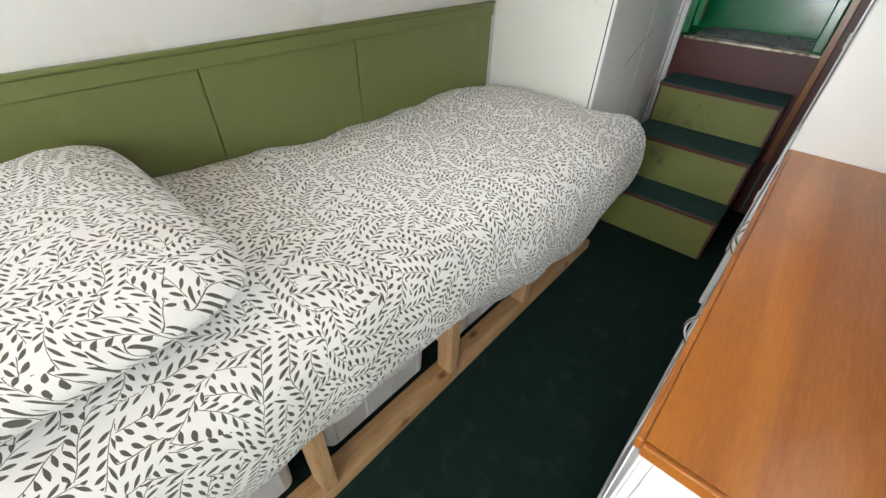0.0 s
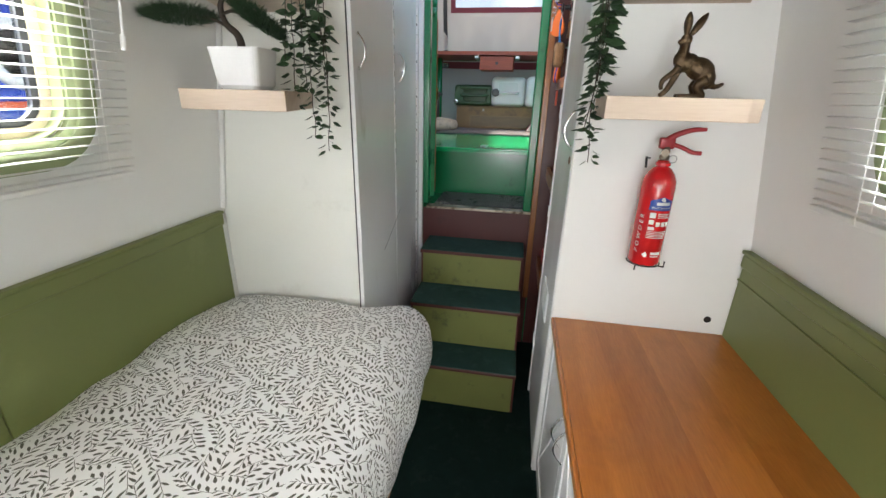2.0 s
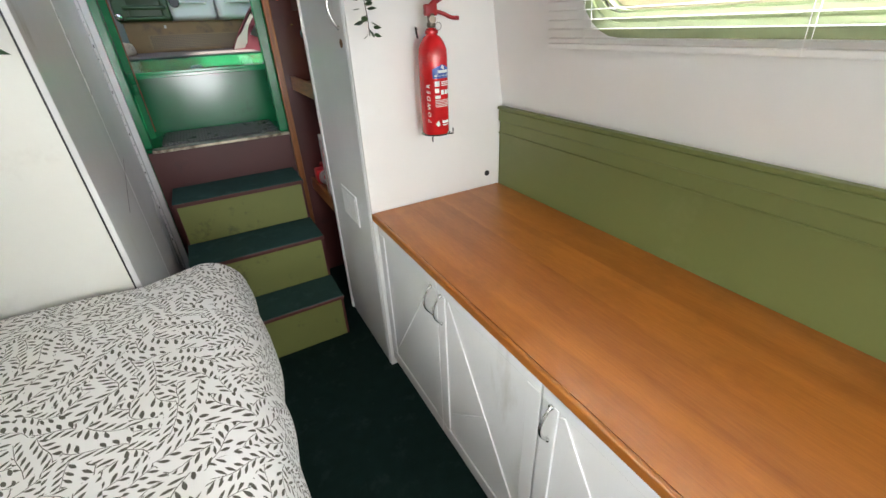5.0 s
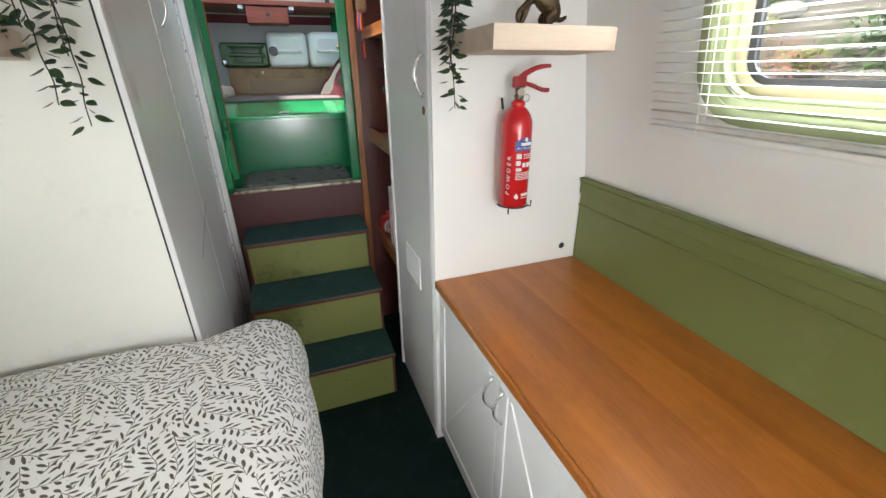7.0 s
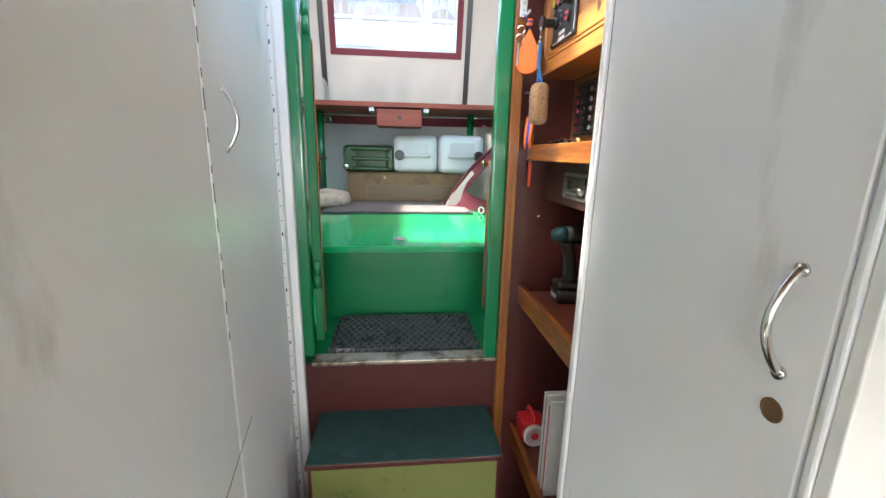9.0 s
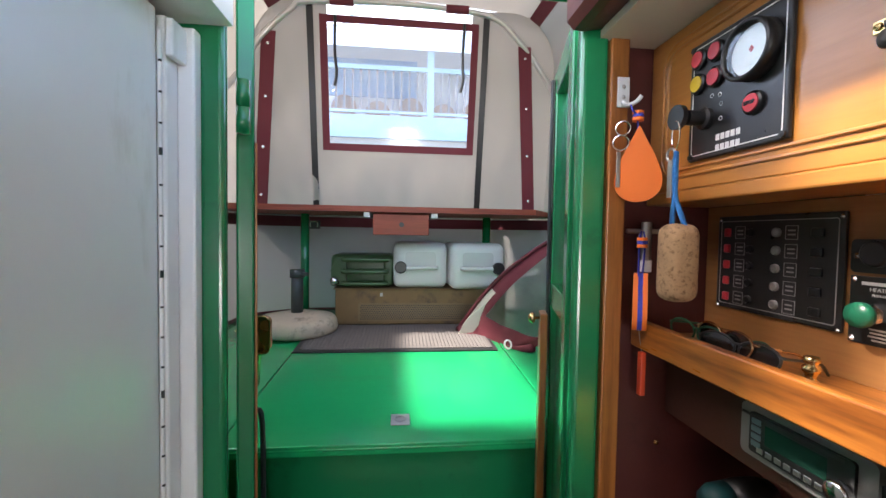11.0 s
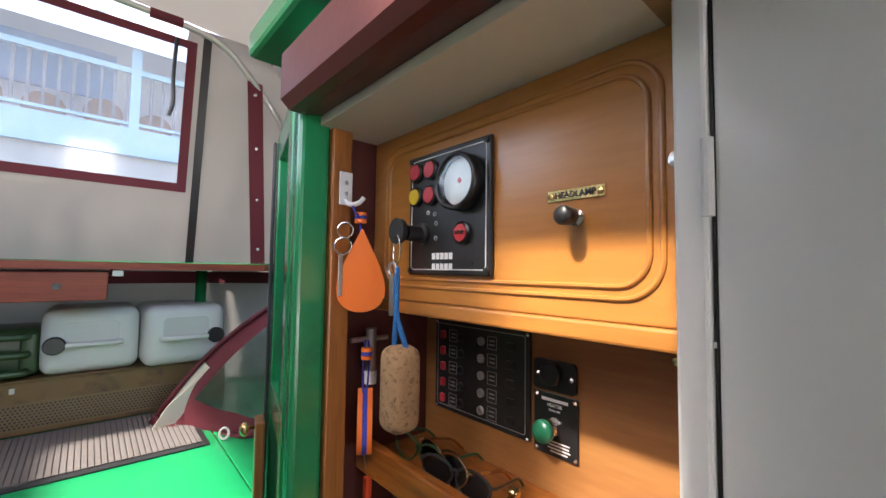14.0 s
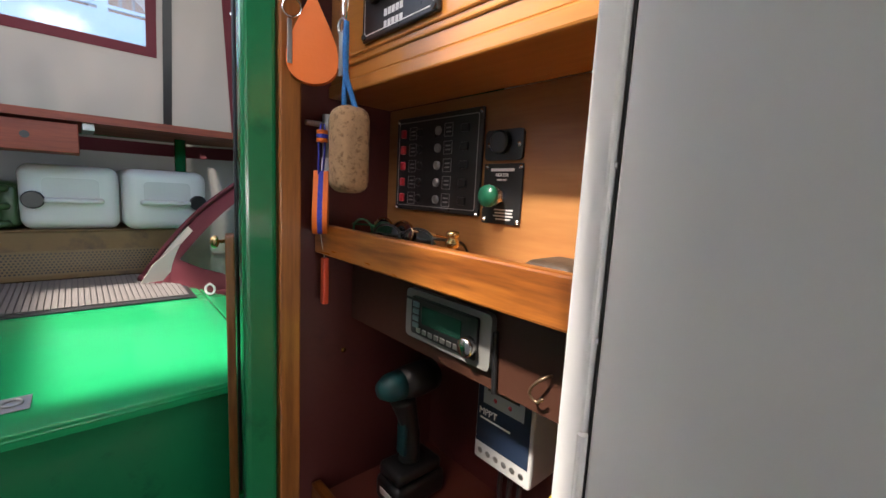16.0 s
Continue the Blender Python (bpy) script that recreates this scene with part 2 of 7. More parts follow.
def wood(name, dark, light, axis="Y", rough=0.35, coat=0.2, scale=9.0, fine=70.0, contrast=1.0, knots=0.0, stain=0.0):
    """Timber: long grain along an axis, with pores and broad figure."""
    m, N, L, P = shader(name)
    co = N.new("ShaderNodeTexCoord")
    info = N.new("ShaderNodeObjectInfo")
    shift = N.new("ShaderNodeVectorMath")
    shift.operation = "MULTIPLY_ADD"
    shift.inputs[1].default_value, shift.inputs[2].default_value = (7, 5, 3), (0, 0, 0)
    L.new(info.outputs["Random"], shift.inputs[0])
    addv = N.new("ShaderNodeVectorMath")
    L.new(co.outputs["Object"], addv.inputs[0])
    L.new(shift.outputs[0], addv.inputs[1])
    mp = N.new("ShaderNodeMapping")
    mp.inputs["Scale"].default_value = {"X": (0.09, 1, 1), "Y": (1, 0.09, 1), "Z": (1, 1, 0.09)}[axis]
    L.new(addv.outputs[0], mp.inputs["Vector"])
    fig, por = N.new("ShaderNodeTexNoise"), N.new("ShaderNodeTexNoise")
    fig.inputs["Scale"].default_value, fig.inputs["Detail"].default_value, fig.inputs["Distortion"].default_value = scale, 5, 1.6
    por.inputs["Scale"].default_value, por.inputs["Detail"].default_value = fine * 2.2, 4
    L.new(mp.outputs[0], fig.inputs["Vector"])
    L.new(mp.outputs[0], por.inputs["Vector"])
    comb = N.new("ShaderNodeMath")
    comb.operation = "MULTIPLY_ADD"
    comb.inputs[1].default_value = 0.45
    L.new(por.outputs[0], comb.inputs[0])
    half = N.new("ShaderNodeMath")
    half.operation = "MULTIPLY_ADD"
    half.inputs[1].default_value, half.inputs[2].default_value = 0.9, -0.17
    L.new(fig.outputs[0], half.inputs[0])
    L.new(half.outputs[0], comb.inputs[2])
    rp = N.new("ShaderNodeMapRange")
    rp.inputs["From Min"].default_value, rp.inputs["From Max"].default_value = 0.5 - 0.22 / contrast, 0.5 + 0.22 / contrast
    L.new(comb.outputs[0], rp.inputs["Value"])
    mix = N.new("ShaderNodeMix")
    mix.data_type = "RGBA"
    mix.inputs[6].default_value, mix.inputs[7].default_value = (*dark, 1), (*light, 1)
    L.new(rp.outputs[0], mix.inputs[0])
    tone = mix.outputs[2]
    if knots:
        kn = N.new("ShaderNodeTexVoronoi")
        kn.inputs["Scale"].default_value = knots
        squash = N.new("ShaderNodeMapping")
        squash.inputs["Scale"].default_value = {"X": (0.55, 1, 1), "Y": (1, 0.55, 1), "Z": (1, 1, 0.55)}[axis]
        L.new(addv.outputs[0], squash.inputs["Vector"])
        L.new(squash.outputs[0], kn.inputs["Vector"])
        near = N.new("ShaderNodeMapRange")
        near.inputs["From Min"].default_value, near.inputs["From Max"].default_value = 0.06, 0.16
        near.inputs["To Min"].default_value, near.inputs["To Max"].default_value = 0.85, 0.0
        L.new(kn.outputs["Distance"], near.inputs["Value"])
        dark_knot = N.new("ShaderNodeMix")
        dark_knot.data_type = "RGBA"
        L.new(near.outputs[0], dark_knot.inputs[0])
        L.new(tone, dark_knot.inputs[6])
        dark_knot.inputs[7].default_value = (0.085, 0.030, 0.012, 1)
        tone = dark_knot.outputs[2]
    if stain:
        cloud = N.new("ShaderNodeTexNoise")
        cloud.inputs["Scale"].default_value, cloud.inputs["Detail"].default_value, cloud.inputs["Roughness"].default_value = 4.5, 7, 0.62
        L.new(co.outputs["Object"], cloud.inputs["Vector"])
        worn = N.new("ShaderNodeMapRange")
        worn.inputs["From Min"].default_value, worn.inputs["From Max"].default_value = 0.52, 0.72
        worn.inputs["To Max"].default_value = stain
        L.new(cloud.outputs[0], worn.inputs["Value"])
        darker = N.new("ShaderNodeMix")
        darker.data_type = "RGBA"
        L.new(worn.outputs[0], darker.inputs[0])
        L.new(tone, darker.inputs[6])
        darker.inputs[7].default_value = (*(0.75 * c for c in dark), 1)
        tone = darker.outputs[2]
    L.new(tone, P.inputs["Base Color"])
    rr = N.new("ShaderNodeMapRange")
    rr.inputs["To Min"].default_value, rr.inputs["To Max"].default_value = rough + 0.1, rough - 0.05
    L.new(comb.outputs[0], rr.inputs["Value"])
    L.new(rr.outputs[0], P.inputs["Roughness"])
    P.inputs["Coat Weight"].default_value, P.inputs["Coat Roughness"].default_value = coat, 0.18
    b = N.new("ShaderNodeBump")
    b.inputs["Strength"].default_value, b.inputs["Distance"].default_value = 0.25, 0.001
    L.new(comb.outputs[0], b.inputs["Height"])
    L.new(b.outputs[0], P.inputs["Normal"])
    return m


def calc(N, L, op, a, b=None, c=None, clamp=False):
    n = N.new("ShaderNodeMath")
    n.operation, n.use_clamp = op, clamp
    for i, v in enumerate((a, b, c)):
        if v is None:
            continue
        if isinstance(v, (int, float)):
            n.inputs[i].default_value = v
        else:
            L.new(v, n.inputs[i])
    return n.outputs[0]


def printed_cotton():
    """White cotton printed with grey-green sprigs: wavy stems with leaves on both sides."""
    m, N, L, P = shader("printed_cotton")
    tc = N.new("ShaderNodeTexCoord")
    wob = N.new("ShaderNodeTexNoise")
    wob.inputs["Scale"].default_value, wob.inputs["Detail"].default_value = 9.0, 0.5
    L.new(tc.outputs["UV"], wob.inputs["Vector"])
    sc = N.new("ShaderNodeVectorMath")
    sc.operation = "MULTIPLY_ADD"
    sc.inputs[1].default_value = (0.046, 0.046, 0)
    L.new(wob.outputs["Color"], sc.inputs[0])
    L.new(tc.outputs["UV"], sc.inputs[2])
    cells = N.new("ShaderNodeTexVoronoi")
    cells.voronoi_dimensions = "2D"
    cells.inputs["Scale"].default_value = 13.5
    L.new(sc.outputs[0], cells.inputs["Vector"])
    rel = N.new("ShaderNodeVectorMath")
    rel.operation = "SUBTRACT"
    L.new(sc.outputs[0], rel.inputs[0])
    L.new(cells.outputs["Position"], rel.inputs[1])
    hue = N.new("ShaderNodeSeparateXYZ")
    L.new(cells.outputs["Color"], hue.inputs[0])
    spin = N.new("ShaderNodeVectorRotate")
    spin.rotation_type = "Z_AXIS"
    L.new(rel.outputs[0], spin.inputs["Vector"])
    L.new(calc(N, L, "MULTIPLY", hue.outputs[0], 6.28), spin.inputs["Angle"])
    sp = N.new("ShaderNodeSeparateXYZ")
    L.new(spin.outputs[0], sp.inputs[0])
    u, v = sp.outputs[0], sp.outputs[1]
    total = None
    for cell, pitch, turn, off in ((0.0400, 0.0172, 0, 0.0),):
        cs, sn = math.cos(radians(turn)), math.sin(radians(turn))
        a = calc(N, L, "ADD", calc(N, L, "MULTIPLY", u, cs), calc(N, L, "MULTIPLY", v, sn))
        b = calc(N, L, "SUBTRACT", calc(N, L, "MULTIPLY", v, cs), calc(N, L, "MULTIPLY", u, sn))
        wave = calc(N, L, "MULTIPLY", calc(N, L, "SINE", calc(N, L, "MULTIPLY_ADD", b, 52.0, off * 90)), 0.005)
        a = calc(N, L, "ADD", calc(N, L, "ADD", a, wave), off)
        row = calc(N, L, "FLOOR", calc(N, L, "DIVIDE", a, cell))
        x = calc(N, L, "SUBTRACT", calc(N, L, "SUBTRACT", a, calc(N, L, "MULTIPLY", row, cell)), cell / 2)
        way = calc(N, L, "SUBTRACT", calc(N, L, "MULTIPLY", calc(N, L, "PINGPONG", row, 1.0), 2.0), 1.0)
        b = calc(N, L, "MULTIPLY", b, way)
        stem = calc(N, L, "LESS_THAN", calc(N, L, "ABSOLUTE", x), 0.00065)
        for side in (1, -1):
            bb = calc(N, L, "ADD", b, 0.0 if side > 0 else pitch / 2)
            y = calc(N, L, "SUBTRACT", calc(N, L, "SUBTRACT", bb, calc(N, L, "MULTIPLY", calc(N, L, "FLOOR", calc(N, L, "DIVIDE", bb, pitch)), pitch)), pitch / 2)
            ang = radians(43) * side
            xs = calc(N, L, "SUBTRACT", x, 0.0080 * side)
            p = calc(N, L, "ADD", calc(N, L, "MULTIPLY", xs, math.sin(ang)), calc(N, L, "MULTIPLY", y, math.cos(ang)))
            q = calc(N, L, "SUBTRACT", calc(N, L, "MULTIPLY", xs, math.cos(ang)), calc(N, L, "MULTIPLY", y, math.sin(ang)))
            pn = calc(N, L, "DIVIDE", p, 0.0110)
            half = calc(N, L, "MULTIPLY", calc(N, L, "SUBTRACT", 1.0, calc(N, L, "MULTIPLY", pn, pn)), calc(N, L, "MULTIPLY_ADD", pn, 0.0012, 0.0030))
            leaf = calc(N, L, "LESS_THAN", calc(N, L, "ABSOLUTE", q), half)
            spot = N.new("ShaderNodeCombineXYZ")
            L.new(row, spot.inputs[0])
            L.new(calc(N, L, "FLOOR", calc(N, L, "DIVIDE", bb, pitch)), spot.inputs[1])
            L.new(calc(N, L, "ADD", hue.outputs[1], float(side)), spot.inputs[2])
            dice = N.new("ShaderNodeTexWhiteNoise")
            L.new(spot.outputs[0], dice.inputs["Vector"])
            leaf = calc(N, L, "MULTIPLY", leaf, calc(N, L, "GREATER_THAN", dice.outputs[0], 0.07))
            stem = calc(N, L, "MAXIMUM", stem, leaf)
        total = stem if total is None else calc(N, L, "MAXIMUM", total, stem)
    fab = N.new("ShaderNodeTexNoise")
    fab.inputs["Scale"].default_value, fab.inputs["Detail"].default_value = 5.0, 6.0
    L.new(tc.outputs["Object"], fab.inputs["Vector"])
    white = N.new("ShaderNodeMix")
    white.data_type = "RGBA"
    white.inputs[6].default_value, white.inputs[7].default_value = (0.77, 0.765, 0.75, 1), (0.85, 0.845, 0.835, 1)
    L.new(fab.outputs[0], white.inputs[0])
    mix = N.new("ShaderNodeMix")
    mix.data_type = "RGBA"
    L.new(total, mix.inputs[0])
    L.new(white.outputs[2], mix.inputs[6])
    mix.inputs[7].default_value = (0.090, 0.088, 0.066, 1)
    L.new(mix.outputs[2], P.inputs["Base Color"])
    P.inputs["Roughness"].default_value = 0.75
    P.inputs["Sheen Weight"].default_value = 0.15
    wr = N.new("ShaderNodeTexNoise")
    wr.inputs["Scale"].default_value, wr.inputs["Detail"].default_value, wr.inputs["Distortion"].default_value = 16.0, 4.0, 0.8
    L.new(tc.outputs["UV"], wr.inputs["Vector"])
    b = N.new("ShaderNodeBump")
    b.inputs["Strength"].default_value, b.inputs["Distance"].default_value = 0.30, 0.006
    L.new(wr.outputs[0], b.inputs["Height"])
    L.new(b.outputs[0], P.inputs["Normal"])
    return m


def fabric(name, colour, through_light=0.35, rough=0.8, var=0.08, bump=0.10):
    """Canvas that lets part of the daylight through."""
    m = surf(name, colour, rough, 0, var, 3.0, bump, 260.0)
    N, L = m.node_tree.nodes, m.node_tree.links
    P = N["Principled BSDF"]
    t = N.new("ShaderNodeBsdfTranslucent")
    t.inputs[0].default_value = (*colour, 1)
    mx = N.new("ShaderNodeMixShader")
    mx.inputs[0].default_value = through_light
    L.new(P.outputs[0], mx.inputs[1])
    L.new(t.outputs[0], mx.inputs[2])
    L.new(mx.outputs[0], N["Material Output"].inputs["Surface"])
    return m


def clear(name, tint=(1, 1, 1), rough=0.0, ior=1.45, haze=0.0):
    """A thin clear sheet: straight view through it, with a glossy face."""
    m, N, L, P = shader(name)
    N.remove(P)
    tr, gl, mx, fr = N.new("ShaderNodeBsdfTransparent"), N.new("ShaderNodeBsdfGlossy"), N.new("ShaderNodeMixShader"), N.new("ShaderNodeLayerWeight")
    tr.inputs[0].default_value = (*tint, 1)
    gl.inputs["Roughness"].default_value = max(rough, 0.02)
    fr.inputs[0].default_value = 0.5
    rise = N.new("ShaderNodeMath")
    rise.operation = "POWER"
    rise.inputs[1].default_value = 4.5
    L.new(fr.outputs["Facing"], rise.inputs[0])
    gloss = N.new("ShaderNodeMath")
    gloss.operation = "MULTIPLY_ADD"
    gloss.inputs[1].default_value, gloss.inputs[2].default_value = 0.7, ((ior - 1) / (ior + 1)) ** 2
    L.new(rise.outputs[0], gloss.inputs[0])
    L.new(gloss.outputs[0], mx.inputs[0])
    L.new(tr.outputs[0], mx.inputs[1])
    L.new(gl.outputs[0], mx.inputs[2])
    out = mx.outputs[0]
    if haze:
        d, m2, nz = N.new("ShaderNodeBsdfTranslucent"), N.new("ShaderNodeMixShader"), N.new("ShaderNodeTexNoise")
        d.inputs[0].default_value = (0.9, 0.93, 0.95, 1)
        nz.inputs["Scale"].default_value, nz.inputs["Detail"].default_value = 5.0, 6.0
        rp = N.new("ShaderNodeMapRange")
        rp.inputs["To Min"].default_value, rp.inputs["To Max"].default_value = haze * 0.4, haze * 1.6
        L.new(nz.outputs[0], rp.inputs["Value"])
        L.new(rp.outputs[0], m2.inputs[0])
        L.new(out, m2.inputs[1])
        L.new(d.outputs[0], m2.inputs[2])
        out = m2.outputs[0]
    L.new(out, N["Material Output"].inputs["Surface"])
    return m


WHITE = surf("white_paint", (0.80, 0.80, 0.78), 0.42, 0, 0.025, 2.5, 0.05, 45, second=(0.70, 0.68, 0.63), amount=0.02, patch=2.2)
GLOSS_WHITE = surf("gloss_white_paint", (0.82, 0.825, 0.825), 0.24, 0, 0.03, 2.0, 0.07, 35, second=(0.66, 0.65, 0.62), amount=0.03, patch=5, stretch=(1, 1, 0.3))
GREEN_PANEL = surf("olive_green_paint", (0.165, 0.192, 0.062), 0.42, 0, 0.07, 4, 0.06, 90, second=(0.19, 0.22, 0.08), amount=0.08)
RISER = surf("olive_riser_paint", (0.185, 0.20, 0.055), 0.55, 0, 0.10, 7, 0.10, 160, second=(0.10, 0.11, 0.04), amount=0.12, patch=9)
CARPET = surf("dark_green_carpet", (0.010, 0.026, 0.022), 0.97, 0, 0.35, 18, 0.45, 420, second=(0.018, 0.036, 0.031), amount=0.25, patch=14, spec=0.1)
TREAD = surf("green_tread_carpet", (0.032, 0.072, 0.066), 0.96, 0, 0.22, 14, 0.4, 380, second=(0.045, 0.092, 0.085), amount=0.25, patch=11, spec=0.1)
MAROON = surf("maroon_paint", (0.085, 0.020, 0.018), 0.38, 0, 0.12, 7, 0.10, 110, second=(0.055, 0.016, 0.015), amount=0.15, patch=6)
MAROON_CLOTH = surf("maroon_canvas", (0.115, 0.012, 0.022), 0.75, 0, 0.12, 9, 0.2, 300)
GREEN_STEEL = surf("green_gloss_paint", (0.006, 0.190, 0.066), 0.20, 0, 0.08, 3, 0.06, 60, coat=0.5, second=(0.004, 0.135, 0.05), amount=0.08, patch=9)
# Deck tops take the same green at about twice the upright faces' value.
GREEN_DECK = surf("brighter_green_deck_tops", (0.006, 0.38, 0.125), 0.16, 0, 0.07, 5, 0.16, 60, stretch=(0.22, 1, 1), coat=0.6, second=(0.015, 0.35, 0.12), amount=0.05, patch=6)
OAK = wood("oak_worktop", (0.29, 0.085, 0.011), (0.53, 0.190, 0.030), "Y", 0.33, 0.25, 7.0, 110, 0.70, stain=0.5)
OAK_Z = wood("varnished_oak", (0.17, 0.055, 0.012), (0.37, 0.135, 0.030), "Z", 0.30, 0.4, 16, 90, 1.1)
PINE_Y = wood("varnished_pine", (0.33, 0.120, 0.022), (0.51, 0.222, 0.052), "Y", 0.28, 0.35, 4.0, 50, 0.8)
PINE_LIP = wood("varnished_pine_lip", (0.13, 0.036, 0.007), (0.34, 0.115, 0.020), "Y", 0.28, 0.45, 14.0, 80, 1.4)
PLY = wood("birch_plywood", (0.23, 0.090, 0.026), (0.38, 0.180, 0.058), "Y", 0.42, 0.1, 5.0, 60, 0.85)
RAW_PINE = wood("raw_pine", (0.36, 0.20, 0.085), (0.58, 0.38, 0.20), "Y", 0.6, 0.0, 12, 80, 1.2, 9.0)
RAW_PINE_Z = wood("raw_pine_upright", (0.36, 0.20, 0.085), (0.58, 0.38, 0.20), "Z", 0.6, 0.0, 12, 80, 1.2)
PALE_OAK = wood("pale_limed_oak", (0.52, 0.40, 0.30), (0.66, 0.54, 0.43), "X", 0.5, 0.0, 16, 120, 0.8)
TEAK = wood("red_mahogany", (0.15, 0.022, 0.009), (0.34, 0.062, 0.024), "X", 0.50, 0.0, 10, 80, 1.0)
CHROME = surf("brushed_chrome", (0.72, 0.72, 0.72), 0.18, 1, 0.05, 30, 0.03, 300)
BRASS = surf("polished_brass", (0.66, 0.48, 0.22), 0.22, 1, 0.10, 25, 0.05, 200)
STEEL_DULL = surf("dull_steel", (0.42, 0.42, 0.41), 0.42, 1, 0.12, 25, 0.1, 200)
BLACK = surf("black_plastic", (0.012, 0.012, 0.013), 0.36, 0, 0.15, 20, 0.06, 300)
RUBBER = surf("black_rubber", (0.028, 0.029, 0.031), 0.5, 0, 0.2, 20, 0.2, 200)
CANVAS = fabric("beige_canvas", (0.325, 0.292, 0.256), 0.21, bump=0.30)
CANVAS_IN = surf("grey_lining", (0.30, 0.29, 0.28), 0.85, 0, 0.10, 5, 0.25, 240)
VINYL = clear("clear_vinyl", (0.95, 0.97, 1.0), 0.08, 1.4, 0.07)
GLASS = clear("window_glass", (0.97, 0.99, 0.98), 0.0, 1.45)
# Grey tint added to the panes to dim the bright view outside.
CABIN_GLASS = clear("dimming_cabin_glass", (0.60, 0.62, 0.61), 0.0, 1.45)
HAZY_VINYL = clear("crumpled_clear_vinyl", (0.80, 0.81, 0.80), 0.12, 1.4, 0.42)
DUVET = printed_cotton()


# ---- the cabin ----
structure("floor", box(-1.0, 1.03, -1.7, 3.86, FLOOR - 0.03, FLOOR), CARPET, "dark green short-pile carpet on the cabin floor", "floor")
WIN_L, WIN_R = (1.32, 2.29, 1.372, 1.80), (1.31, 2.335, 1.350, 1.80)
EAST = 0.021  # the starboard lining lies this much further out


def side_wall(name, sign, hole):
    """Cabin side: upright to the top of the panelling, then leaning in, pierced by a round-cornered window."""
    out = EAST if sign > 0 else 0
    lo, hi = (0.966 + out) * sign, (1.02 + out) * sign
    bm = wall_with_window("x", lo, hi, -1.7, 3.857, 1.05, 2.12, hole, 0.09)
    for v in bm.verts:
        v.co.x -= sign * 0.155 * (v.co.z - 1.05)
    box(min(lo, hi), max(lo, hi), -1.7, 3.857, FLOOR - 0.03, 1.0498, bm=bm)
    return structure(name, bm, WHITE, "white painted lining of the cabin side with a window opening", "wall")


wall_port = side_wall("wall_west", -1, WIN_L)
wall_starboard = side_wall("wall_east", 1, WIN_R)
structure("wall_south", box(-1.02, 1.02, -1.76, -1.70, FLOOR, 2.12), WHITE, "plain white bulkhead that closes the cabin", "wall")
# Ceiling out of view; its dark pine tone is assumed, to lessen bounced light.
structure("ceiling_boards", box(-1.02, 1.04, -1.76, 3.384, 2.071, 2.12), wood("low_bounce_pine", (0.20, 0.11, 0.045), (0.30, 0.18, 0.085), "Y", 0.4, 0.2, 8, 70, 0.8), "unseen cabin ceiling, given a dark pine tone to cut bounced light", "ceiling")
ceiling_bm = box(-1.02, -0.30, 3.385, 3.857, 2.071, 2.12)
box(0.305, 1.04, 3.385, 3.857, 2.0855, 2.13, bm=ceiling_bm)
structure("ceiling", ceiling_bm, WHITE, "white painted cabin roof lining with an open hatch", "ceiling")

# green panelling along the bed and behind the worktop
for name, s, top in (("green_panelling_west", -1, 1.031), ("green_panelling_east", 1, 1.037)):
    pan = thing(name, "olive green painted wainscot of flat boards with a moulded capping", "wall panelling", (0.955 * s, 0.5, 0), kind="structure")
    out = EAST if s > 0 else 0
    ends = (-1.0, -0.15, 0.43, 1.43, 1.988, 2.822) if s < 0 else (-1.0, 0.6, 2.812)
    for a, b in zip(ends, ends[1:]):
        lo, hi = sorted(((0.953 + out) * s, (0.966 + out) * s))
        part("panel", box(lo, hi, a + 0.0015, b - 0.0015, 0.3, top - 0.040, 0.002), GREEN_PANEL, pan)
    lo, hi = sorted(((0.944 + out) * s, (0.9648 + out) * s))
    part("capping_board", box(lo, hi, -1.0, ends[-1], top - 0.046, top, 0.006, 3), GREEN_PANEL, pan)
    if s > 0:
        part("beading", tube([(0.972, -1.0, 0.945), (0.972, 2.811, 0.945)], 0.0035, 8), GREEN_PANEL, pan)
    part("top_rail", box(*sorted(((0.938 + out) * s, (0.9655 + out) * s)), -1.0, ends[-1], top + 0.0005, top + 0.013, 0.004, 2), GREEN_PANEL, pan)


# ---- the bed ----
def duvet_height(y):
    return 0.698 + 0.005 * math.sin(3.1 * y + 0.4) + 0.06 * max(0.0, min(1.0, (1.80 - y) / 0.6))


def bump_noise(x, y, s, seed):
    return noise.noise(Vector((x * s, y * s, seed)))


